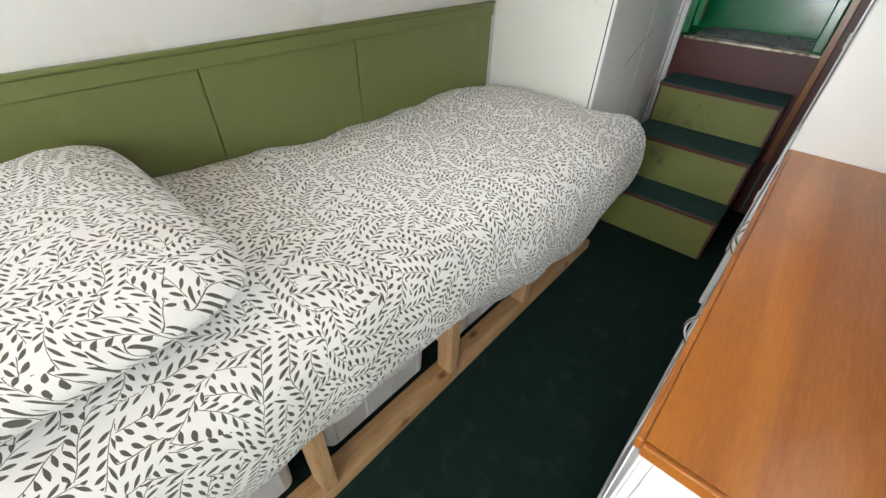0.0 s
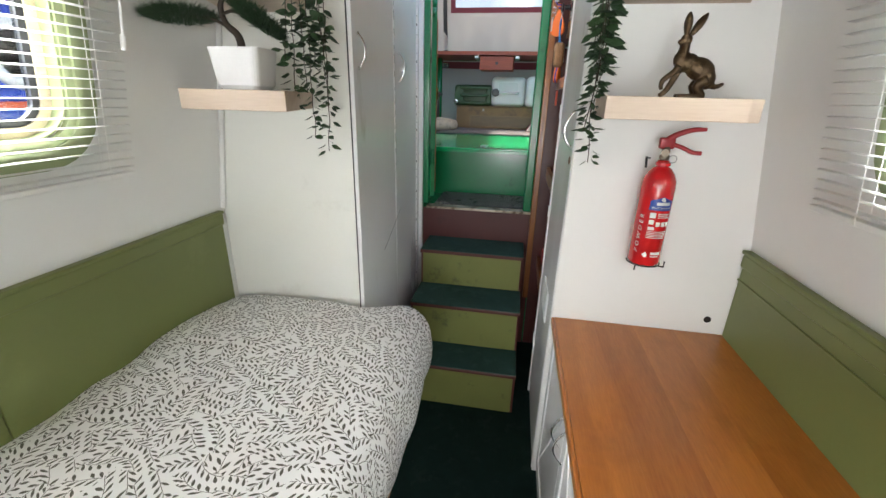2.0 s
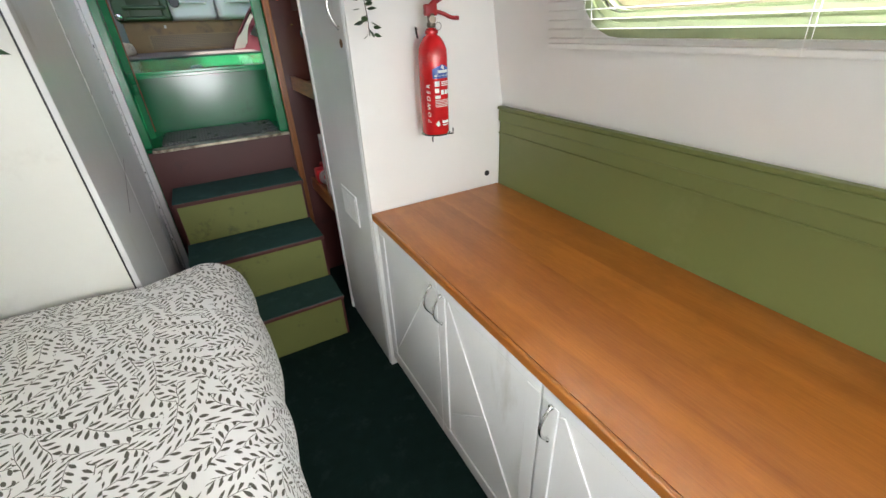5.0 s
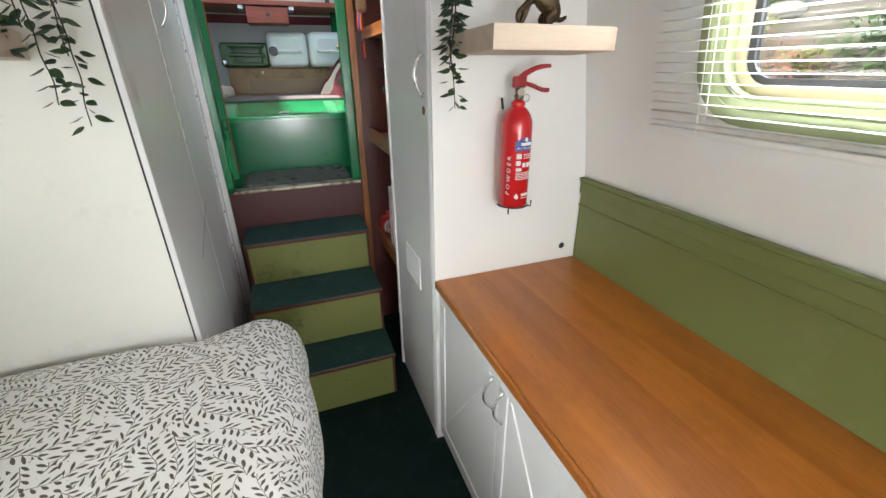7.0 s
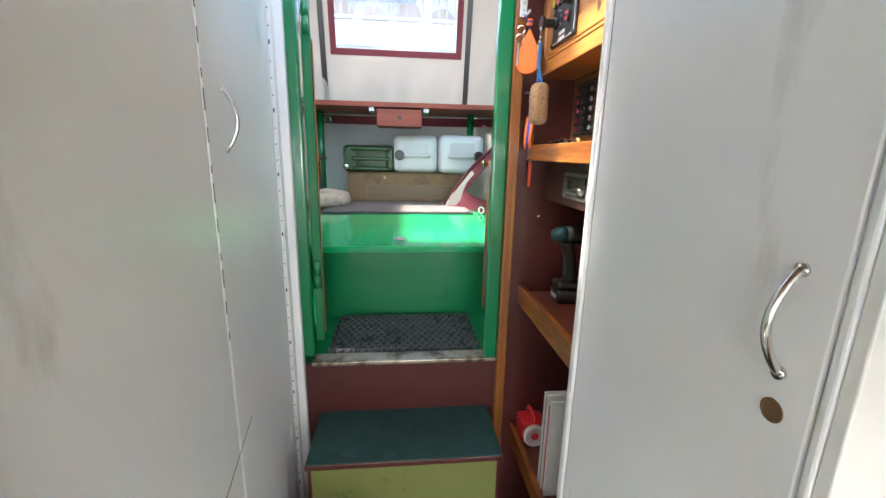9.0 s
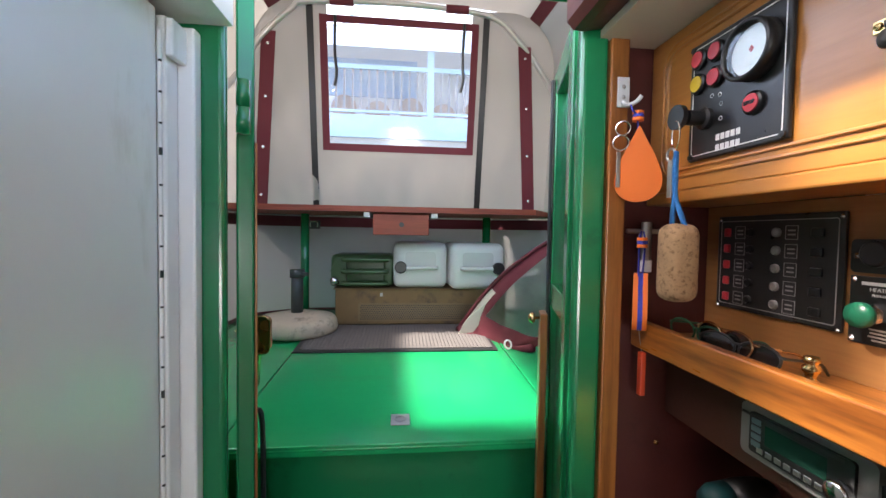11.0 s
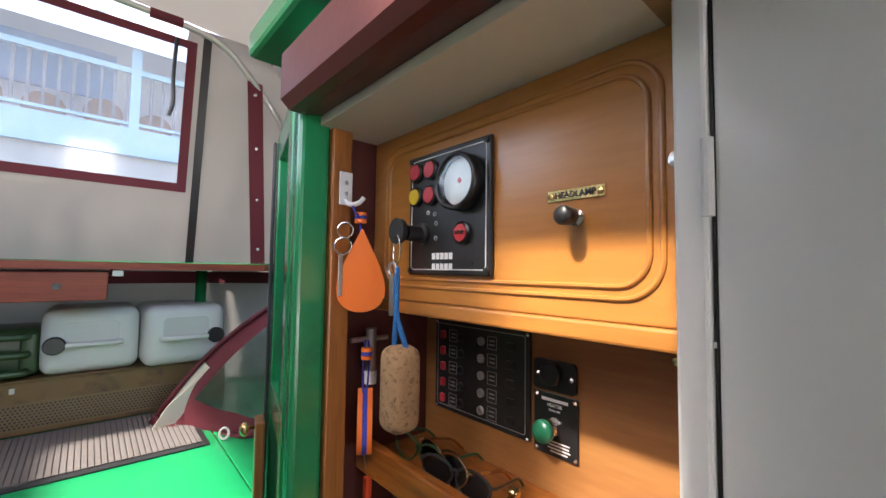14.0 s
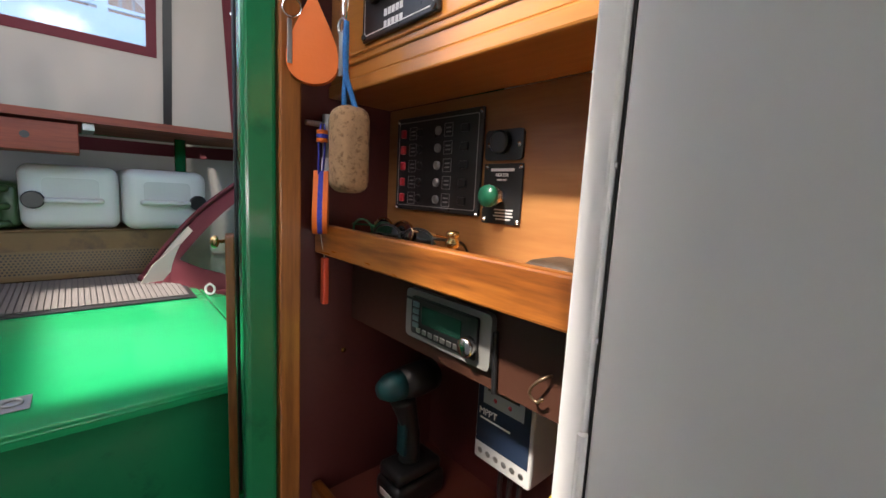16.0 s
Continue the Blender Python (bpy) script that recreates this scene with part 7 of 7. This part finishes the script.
# ---- storage boxes under the bunk ----
BOXPL = surf("translucent_plastic", (0.66, 0.66, 0.70), 0.35, 0, 0.06, 9, 0.05, trans=0.12)
for y0, y1, tint in ((0.66, 1.12, None), (1.20, 1.675, None), (1.755, 2.17, None), (2.25, 2.70, (0.45, 0.08, 0.08))):
    sb = thing("storage_box", "clear plastic storage box under the bunk" + (" with red contents" if tint else ""), "storage box", (-0.55, (y0 + y1) / 2, 0.0), "storage boxes under the bunk")
    bm = bmesh.new()
    rings = []
    for ins, z in ((0.010, 0.001), (0.0, 0.275), (-0.004, 0.278), (-0.004, 0.292)):
        rings.append([bm.verts.new((a, b, z)) for a, b in rounded(-0.82 + ins, -0.282 - ins, y0 + 0.012 + ins, y1 - 0.012 - ins, 0.03, 4)])
    for q, r2 in zip(rings, rings[1:]):
        for i in range(len(q)):
            j = (i + 1) % len(q)
            bm.faces.new((q[i], q[j], r2[j], r2[i]))
    bm.faces.new(rings[0][::-1])
    part("tub", bm, BOXPL, sb)
    part("lid", outline(rounded(-0.83, -0.278, y0 + 0.002, y1 - 0.002, 0.03, 4), "z", 0.2925, 0.306), BOXPL, sb)
    for k in range(4):
        yy = y0 + 0.06 + (y1 - y0 - 0.12) * k / 3
        part("rib", box(-0.294, -0.281, yy - 0.008, yy + 0.008, 0.02, 0.27, 0.004), BOXPL, sb)
    if tint:
        part("contents", box(-0.75, -0.28, y0 + 0.06, y1 - 0.06, 0.04, 0.2, 0.02, 3), surf("red_cloth", tint, 0.8), sb, "red cloth inside")

# ---- things on the stern deck ----
WHITE_PE = surf("white_polythene", (0.74, 0.74, 0.70), 0.38, 0, 0.04, 6, 0.05, trans=0.12)
OLIVE = surf("olive_enamel", (0.040, 0.085, 0.030), 0.36, 0, 0.12, 10, 0.08, 120)


def white_can(x0, x1, z0, z1, y, cap_side, turn, label):
    cx, cz = (x0 + x1) / 2, (z0 + z1) / 2
    can = thing("water_can", label, "jerrycan", (cx, y + 0.19, z0), "white water cans")
    w, h = x1 - x0, z1 - z0
    bm = box(x0, x1, y, y + 0.36, z0, z1, 0.042, 5)
    part("body", bm, WHITE_PE, can, "", True)
    # Recess drawn as a flat patch, its shade put into a darker polythene.
    part("grip_recess_shade", outline(rounded(cx - w * 0.28, cx + w * 0.28, cz - 0.012, cz + h * 0.30, 0.02), "y", y - 0.0015, y + 0.004), surf("shaded_polythene", (0.60, 0.60, 0.56), 0.4), can)
    part("grip", tube(curve_points([(cx - w * 0.30, y, cz - 0.012), (cx - w * 0.24, y - 0.020, cz - 0.012), (cx, y - 0.024, cz - 0.012), (cx + w * 0.24, y - 0.020, cz - 0.012), (cx + w * 0.30, y, cz - 0.012)], 5), 0.0105, 10), WHITE_PE, can, "moulded grip", True)
    capx = x0 + 0.042 if cap_side < 0 else x1 - 0.042
    cap = lathe([(0.0001, 0), (0.032, 0), (0.034, 0.003), (0.034, 0.024), (0.030, 0.028), (0.0001, 0.028)], (capx, y - 0.0005, cz - 0.01), "-Y", 24)
    part("cap", cap, BLACK, can, "black screw cap", False)
    m = Matrix.Translation((cx, y, z0)) @ Matrix.Rotation(radians(turn), 4, "Z") @ Matrix.Translation((-cx, -y, -z0))
    can.matrix_basis = m @ can.matrix_basis
    return can


box_front = 5.43
locker = thing("vented_box", "old brown metal box with a perforated front standing on the deck", "box", (0.05, 5.58, deck_z(5.5)))
RUST = surf("rusty_painted_metal", (0.19, 0.115, 0.045), 0.55, 0.2, 0.25, 9, 0.2, 90, second=(0.08, 0.05, 0.03), amount=0.35, patch=7)
z0 = deck_z(5.55) + 0.002
part("body", box(-0.385, 0.575, box_front, 5.76, z0, 1.426, 0.004), RUST, locker)
part("top", box(-0.395, 0.585, box_front - 0.008, 5.77, 1.4265, 1.432, 0.002), RUST, locker)
part("latch", box(-0.14, -0.125, box_front - 0.006, box_front - 0.0005, 1.388, 1.408, 0.001), STEEL_DULL, locker)
holes = bmesh.new()
for i in range(58):
    for j in range(8):
        x = -0.245 + 0.0125 * i + (0.00625 if j % 2 else 0)
        z = z0 + 0.030 + 0.0108 * j
        q = [(x + 0.0040 * math.cos(a), box_front - 0.0012, z + 0.0040 * math.sin(a)) for a in (k * math.pi / 3 for k in range(6))]
        holes.faces.new([holes.verts.new(p) for p in q])
bmesh.ops.recalc_face_normals(holes, faces=holes.faces)
tagged(part("perforation", holes, BLACK, locker), kind="stuff")
part("perforated_sheet", box(-0.26, 0.50, box_front - 0.0008, box_front - 0.0002, z0 + 0.018, z0 + 0.118), surf("galvanised_sheet", (0.20, 0.135, 0.065), 0.5, 0.3, 0.2, 20, 0.1), locker, "perforated metal sheet")

CT = 1.4325
white_can(-0.070, 0.238, CT, 1.690, 5.44, -1, 0, "white plastic water can lying on its side, cap to port")
white_can(0.246, 0.558, CT, 1.692, 5.385, 1, 2, "white plastic water can lying beside the other, cap to starboard")

jc = thing("jerrycan", "olive green metal fuel jerrycan lying flat with a triple handle", "jerrycan", (-0.245, 5.63, CT))
part("body", box(-0.423, -0.066, 5.498, 5.76, CT, 1.616, 0.030, 4), OLIVE, jc, "", True)
part("shoulder", outline([(-0.415, CT + 0.012), (-0.331, CT + 0.012), (-0.331, CT + 0.166), (-0.385, CT + 0.166), (-0.415, CT + 0.110)], "y", 5.472, 5.501), OLIVE, jc)
part("shoulder", box(-0.125, -0.073, 5.474, 5.501, CT + 0.012, CT + 0.168, 0.012, 3), OLIVE, jc, "", True)
part("seam", box(-0.425, -0.064, 5.495, 5.762, CT + 0.088, CT + 0.094, 0.002), OLIVE, jc)
for z in (CT + 0.022, CT + 0.090, CT + 0.158):
    part("handle", tube(curve_points([(-0.348, 5.472, z), (-0.328, 5.452, z), (-0.128, 5.452, z), (-0.103, 5.472, z)], 5), 0.0135, 10), OLIVE, jc, "", True)
part("spout", lathe([(0.026, 0), (0.026, 0.010), (0.020, 0.014), (0.020, 0.034), (0.017, 0.038), (0.0001, 0.038)], (-0.394, 5.473, CT + 0.035), "-Y", 20), CHROME, jc, "bright metal spout", True)

# grey ribbed mat
mat_t = thing("ribbed_mat", "grey ribbed door mat with a dark rubber edge", "mat", (0, 5.2, deck_z(5.2)))


def on_deck(bm, lift=0.0):
    for v in bm.verts:
        v.co.z += deck_z(v.co.y) + lift
    return bm


def slanted(x0, x1, y0, y1, z0, z1):
    bm = box(x0, x1, y0, y1, z0, z1)
    return on_deck(bm)


part("rubber_base", slanted(-0.498, 0.424, 4.972, 5.424, 0.001, 0.006), RUBBER, mat_t)
GREY_RIB = surf("grey_mat_pile", (0.165, 0.148, 0.140), 0.9, 0, 0.2, 30, 0.3, 300)
for k in range(52):
    x = -0.474 + 0.01695 * k
    part("rib", slanted(x, x + 0.0140, 5.000, 5.41, 0.0062, 0.011), GREY_RIB, mat_t)

# black rubber ring mat in the well
rm_t = thing("rubber_mat", "black hollow rubber ring mat on the doorway well floor", "mat", (0, 4.07, 0.851))
ringbm = bmesh.new()
for i in range(19):
    for j in range(12):
        cx = -0.268 + 0.0288 * i + (0.0144 if j % 2 else 0)
        cy = 3.918 + 0.0272 * j
        o = [(cx + 0.0146 * math.cos(a), cy + 0.0150 * math.sin(a)) for a in (k * math.pi / 4 + 0.39 for k in range(8))]
        n_ = [(cx + 0.0098 * math.cos(a), cy + 0.0100 * math.sin(a)) for a in (k * math.pi / 4 + 0.39 for k in range(8))]
        vo = [[ringbm.verts.new((*p, z)) for p in q] for q, z in ((o, 0.852), (o, 0.868), (n_, 0.868), (n_, 0.852))]
        for a, b in zip(vo, vo[1:]):
            for k in range(8):
                ringbm.faces.new((a[k], a[(k + 1) % 8], b[(k + 1) % 8], b[k]))
# Black rubber lightened to blue-grey, which paints in the sheen on the rings.
tagged(part("rubber_ring", ringbm, surf("sheen_grey_rubber", (0.085, 0.092, 0.098), 0.30, 0, 0.2, 20, 0.1, 200), rm_t), kind="stuff")

# parasol base with its tube
pbx, pby = -0.560, 5.315
zb = deck_z(pby)
para = thing("parasol_base", "weathered cream concrete parasol base with a grey plastic tube", "parasol base", (pbx, pby, zb))
part("base", lathe([(0.0001, 0.002), (0.188, 0.002), (0.201, 0.012), (0.206, 0.030), (0.203, 0.058), (0.195, 0.074), (0.185, 0.083), (0.150, 0.088), (0.110, 0.098), (0.050, 0.104), (0.0001, 0.105)], (pbx, pby, zb), "Z", 48), surf("weathered_concrete", (0.60, 0.51, 0.38), 0.85, 0, 0.12, 9, 0.35, 60, second=(0.30, 0.25, 0.18), amount=0.25, patch=10), para, "", True)
GREYP = surf("dark_grey_plastic", (0.050, 0.060, 0.058), 0.5)
part("tube", rod((pbx, pby, zb + 0.100), (pbx, pby, zb + 0.315), 0.030, 0.029, n=20), GREYP, para, "dark grey plastic tube", True)
part("collar", rod((pbx, pby, zb + 0.285), (pbx, pby, zb + 0.325), 0.037, n=20), GREYP, para, "", True)
part("clamp_knob", rod((pbx + 0.03, pby - 0.02, zb + 0.305), (pbx + 0.06, pby - 0.035, zb + 0.305), 0.010, n=10), GREYP, para)

# rolled canvas flap with its clear window, lying at the starboard side
flap = thing("canvas_flap", "maroon and cream canvas flap with a clear window", "canvas flap", (0.75, 5.2, deck_z(5.2)))


def flap_point(u, v):
    """u from the toe on the deck up to the rail, v across the cloth."""
    a = Vector((0.285, 5.30, deck_z(5.3) + 0.012)).lerp(Vector((0.80, 5.06, 1.77)), u)
    b = Vector((0.58, 4.95, deck_z(5.0) + 0.010)).lerp(Vector((0.955, 4.50, 1.76)), u)
    p = a.lerp(b, v)
    p.z += 0.10 * math.sin(math.pi * u) * (1 - v) * (1 - 0.4 * u) - 0.05 * math.sin(math.pi * v) * (1 - u)
    p += Vector((0.02, 0.03, 0.02)) * noise.noise(Vector((u * 3, v * 3, 8)))
    return p


bm = bmesh.new()
V = {}
nu, nv = 36, 24
mats = [MAROON_CLOTH, HAZY_VINYL, surf("cream_canvas", (0.62, 0.58, 0.48), 0.8, 0, 0.06, 8, 0.2, 260)]
for i in range(nu):
    for j in range(nv):
        u, v = (i + 0.5) / nu, (j + 0.5) / nv
        q = []
        for a, b in ((i, j), (i + 1, j), (i + 1, j + 1), (i, j + 1)):
            if (a, b) not in V:
                V[a, b] = bm.verts.new(flap_point(a / nu, b / nv))
            q.append(V[a, b])
        f = bm.faces.new(q)
        f.material_index = 1 if 0.16 < u < 0.74 and 0.16 < v < 0.86 else (2 if u < 0.30 and v < 0.10 else 0)
fp = part("cloth", bm, mats, flap, "", True)
part("rolled_hem", tube(curve_points([flap_point(0.0, v / 6) + Vector((0, -0.01, 0.012)) for v in range(7)], 4), 0.020, 10), MAROON_CLOTH, flap, "", True)
part("rolled_hem", tube(curve_points([flap_point(u / 8, 0.0) + Vector((-0.004, -0.006, 0.004)) for u in range(9)], 4), 0.010, 8), MAROON_CLOTH, flap, "", True)
part("cream_corner", outline([(0.272, 1.232), (0.347, 1.238), (0.477, 1.40), (0.442, 1.415), (0.317, 1.31)], "y", 5.202, 5.206), mats[2], flap, "cream canvas lining")
part("ring_loop", tube([(0.475 + 0.016 * math.cos(t), 4.99 + 0.008 * math.sin(t), deck_z(5.0) + 0.024 + 0.018 * math.sin(t)) for t in (k * math.pi / 8 for k in range(16))], 0.0045, 8, closed=True), SMALL_WHITE, flap, "white cord loop")

lk = thing("rail_lock", "small bright metal latch on the rail post", "latch", (-0.52, 5.535, 1.78))
part("plate", box(-0.552, -0.488, 5.535, 5.541, 1.758, 1.806, 0.002), BLACK, lk)
part("loop", tube(curve_points([(-0.540, 5.532, 1.768), (-0.540, 5.526, 1.797), (-0.504, 5.526, 1.797), (-0.504, 5.532, 1.768)], 4), 0.004, 8), CHROME, lk, "", True)
horn = tagged(part("brass_horn", lathe([(0.014, 0), (0.016, 0.05), (0.024, 0.10), (0.036, 0.135), (0.042, 0.140), (0.038, 0.139), (0.02, 0.10), (0.0001, 0.09)], (-0.385, 4.19, 1.36), "Z", 24), BRASS, None, "", True), "brass horn-shaped fitting on the port stern door", "brass fitting")

# ---- outside: water, neighbouring boat, bank and the building astern ----
water = surf("canal_water", (0.035, 0.045, 0.035), 0.08, 0, 0.1, 1.5, 0.1, 6)
structure("ground", outline([(-400, -400), (400, -400), (400, 400), (-400, 400)], "z", -0.6, -0.35), water, "still dark canal water reaching to the horizon", "water")

nb = thing("neighbouring_boat", "bright blue painted narrowboat moored alongside with a white porthole", "boat", (-2.75, 2.5, -0.35))
BLUE_BOAT = surf("bright_blue_paint", (0.020, 0.060, 0.42), 0.25, 0, 0.06, 3, 0.03, coat=0.4)
hull = box(-3.60, -2.20, -7.0, 9.0, -0.34, 2.05, 0.05, 3)
part("side", hull, BLUE_BOAT, nb)
part("roof", box(-3.66, -2.14, -7.1, 9.1, 2.051, 2.12, 0.02, 2), surf("pale_roof", (0.55, 0.55, 0.52), 0.5), nb)
ORANGE_LINE = surf("orange_red_line", (0.62, 0.085, 0.02), 0.35)
part("coach_line", box(-2.1985, -2.194, 2.965, 8.0, 1.392, 1.425), ORANGE_LINE, nb)
part("coach_line", outline([(2.965, 1.4255), (3.0, 1.4255), (2.90, 1.95), (2.865, 1.95)], "x", -2.1985, -2.194), ORANGE_LINE, nb)
ph = part("porthole", lathe([(0.105, 0), (0.165, 0), (0.160, 0.018), (0.112, 0.022), (0.105, 0.004)], (-2.199, 3.17, 1.64), "X", 40), surf("white_rim", (0.75, 0.75, 0.73), 0.3), nb, "white porthole rim", True)
part("glass", lathe([(0.0001, 0), (0.1045, 0), (0.1045, 0.004), (0.0001, 0.004)], (-2.199, 3.17, 1.64), "X", 32), surf("dark_porthole_glass", (0.10, 0.11, 0.12), 0.08), ph)
for y in (1.55, -0.1):
    ph = part("porthole", lathe([(0.105, 0), (0.165, 0), (0.160, 0.018), (0.112, 0.022), (0.105, 0.004)], (-2.199, y, 1.64), "X", 40), surf("white_rim", (0.75, 0.75, 0.73), 0.3), nb, "white porthole rim", True)
    part("glass", lathe([(0.0001, 0), (0.1045, 0), (0.1045, 0.004), (0.0001, 0.004)], (-2.199, y, 1.64), "X", 32), surf("dark_porthole_glass", (0.10, 0.11, 0.12), 0.08), ph)

STONE = surf("pale_stone_path", (0.42, 0.39, 0.34), 0.85, 0, 0.15, 3, 0.3, 40)
structure("pavement", box(2.0, 4.25, -30, 40, -0.34, 1.02, 0.02, 2), STONE, "pale stone towpath beside the water", "path")
EARTH = surf("rocky_earth", (0.15, 0.125, 0.10), 0.95, 0, 0.45, 5, 0.5, 30, second=(0.06, 0.07, 0.03), amount=0.4, patch=4)
structure("bank", outline([(4.25, -0.34), (12, -0.34), (12, 4.4), (8, 3.3), (5.6, 2.0), (4.6, 1.25), (4.25, 1.12)], "y", -30, 40), EARTH, "sloping earth bank planted with shrubs", "ground")


def leaf_cluster(name, centres, seed, mat, size, count, label, cat):
    """Shrubs: many small leaves about branch tips."""
    r = random.Random(seed)
    vs, fs = [], []
    for (cx, cy, cz, rad) in centres:
        for k in range(count):
            d = Vector((r.gauss(0, 1), r.gauss(0, 1), r.gauss(0, 1))).normalized() * rad * r.random() ** 0.4
            p = Vector((cx, cy, cz)) + Vector((d.x, d.y, d.z * 0.75))
            a = Vector((r.gauss(0, 1), r.gauss(0, 1), r.gauss(0, 0.6))).normalized() * size * r.uniform(0.6, 1.3)
            b = a.orthogonal().normalized() * size * 0.45
            n = len(vs)
            vs += [p - a, p - b, p + a, p + b]
            fs.append((n, n + 1, n + 2, n + 3))
    me = bpy.data.meshes.new(name)
    me.from_pydata([tuple(v) for v in vs], [], fs)
    me.materials.append(mat)
    return tagged(new(name, me), label, cat, "", "stuff")


def bank_z(x):
    pts = [(4.25, 1.12), (4.6, 1.25), (5.6, 2.0), (8, 3.3), (12, 4.4)]
    for (a, za), (b, zb) in zip(pts, pts[1:]):
        if x <= b:
            return za + (zb - za) * (x - a) / (b - a)
    return 4.4


rb_ = random.Random(21)
for nm, mat, cnt, size, lo, hi, lab in (("green_shrubs", surf("shrub_green", (0.060, 0.105, 0.026), 0.6, 0, 0.4, 6, 0), 62, 0.045, 4.4, 9.5, "green leafy shrubs covering the bank"),
                                        ("yellow_green_shrubs", surf("shrub_yellow", (0.20, 0.21, 0.050), 0.6, 0, 0.3, 6, 0), 52, 0.04, 4.4, 8.0, "yellow-green leafy shrubs on the bank"),
                                        ("dark_shrubs", surf("shrub_dark", (0.028, 0.062, 0.020), 0.6, 0, 0.4, 6, 0), 40, 0.05, 4.6, 10.5, "dark green shrubs on the bank"),
                                        ("pink_flowers", surf("flower_pink", (0.36, 0.13, 0.11), 0.6, 0, 0.3, 6, 0), 30, 0.03, 4.35, 6.5, "dull pink flowering plants on the bank")):
    cs = []
    for k in range(cnt):
        x = rb_.uniform(lo, hi)
        cs.append((x, rb_.uniform(-1.0, 9.5), bank_z(x) + 0.10 + 0.12 * rb_.random(), rb_.uniform(0.18, 0.42)))
    leaf_cluster(nm, cs, cnt, mat, size, 170, lab, "shrubs")
for k in range(26):
    x = rb_.uniform(4.3, 5.6)
    y = rb_.uniform(0.5, 8)
    bm = bmesh.new()
    bmesh.ops.create_icosphere(bm, subdivisions=2, radius=rb_.uniform(0.10, 0.22))
    sx = rb_.uniform(0.8, 1.4)
    for v in bm.verts:
        v.co = Vector((v.co.x + x, v.co.y * sx + y, v.co.z * 0.6 + bank_z(x) + 0.03)) + Vector((1, 1, 1)) * 0.03 * noise.noise(v.co * 6 + Vector((k, 0, 0)))
    tagged(part("rock", bm, STONE, None, "", False), "rough pale stone edging the planted bank", "rock", "stones on the bank")

# building astern, seen through the canopy window
bd = thing("waterside_building", "light blue timber-railed building with a glazed roof astern", "building", (0, 12.5, 2.0))
LBLUE = surf("light_blue_paint", (0.24, 0.42, 0.55), 0.5)
MBLUE = surf("mid_blue_wall", (0.06, 0.17, 0.36), 0.6, 0, 0.15, 3, 0.05)
part("wall", box(-7, 7, 13.2, 13.4, -0.34, 6.2), surf("pale_wall", (0.34, 0.36, 0.40), 0.7, 0, 0.15, 2, 0.05), bd)
part("blue_band", box(-7, 0.3, 13.17, 13.198, 5.0, 5.9), MBLUE, bd)
part("quay", box(-9, 9, 12.0, 13.16, -0.34, 4.02), surf("quay_concrete", (0.36, 0.36, 0.35), 0.85, 0, 0.2, 3, 0.2), bd)
part("floor_beam", box(-7, 7, 11.9, 11.99, 3.75, 4.22), LBLUE, bd)
part("top_rail", box(-7, 7, 11.92, 12.0, 5.18, 5.27), LBLUE, bd)
part("bottom_rail", box(-7, 7, 11.93, 11.99, 4.28, 4.33), LBLUE, bd)
for x in (-4.4, -1.9, 0.55, 3.0):
    part("post", box(x - 0.07, x + 0.07, 11.91, 12.01, 4.221, 5.6), LBLUE, bd)
bal = box(-0.02, 0.02, 11.945, 11.975, 4.331, 5.179)
bme = bpy.data.meshes.new("baluster")
bal.to_mesh(bme)
bal.free()
bme.materials.append(surf("grey_baluster", (0.10, 0.11, 0.14), 0.6))
for k in range(60):
    o = new("baluster", bme)
    o.parent = bd
    o.location = (-5.0 + 0.17 * k, -12.5, -2.0)
for k in range(7):
    part("wheel_stack", lathe([(0.10, 0), (0.28, 0), (0.28, 0.05), (0.10, 0.05)], (-2.1 + 0.75 * k, 12.6, 4.45 + 0.1 * (k % 2)), "-Y", 18), surf("brown_timber", (0.16, 0.08, 0.05), 0.7), bd)
glz = surf("glazed_roof", (0.72, 0.76, 0.80), 0.25)
for k in range(9):
    x = -5.4 + 1.2 * k
    part("roof_pane", outline([(11.4, 5.75), (15.5, 8.6), (15.5, 8.65), (11.4, 5.80)], "x", x - 0.56, x + 0.56), glz, bd)
    part("roof_bar", outline([(11.35, 5.76), (15.5, 8.65), (15.5, 8.75), (11.35, 5.86)], "x", x + 0.57, x + 0.63), surf("white_bar", (0.55, 0.6, 0.65), 0.4), bd)
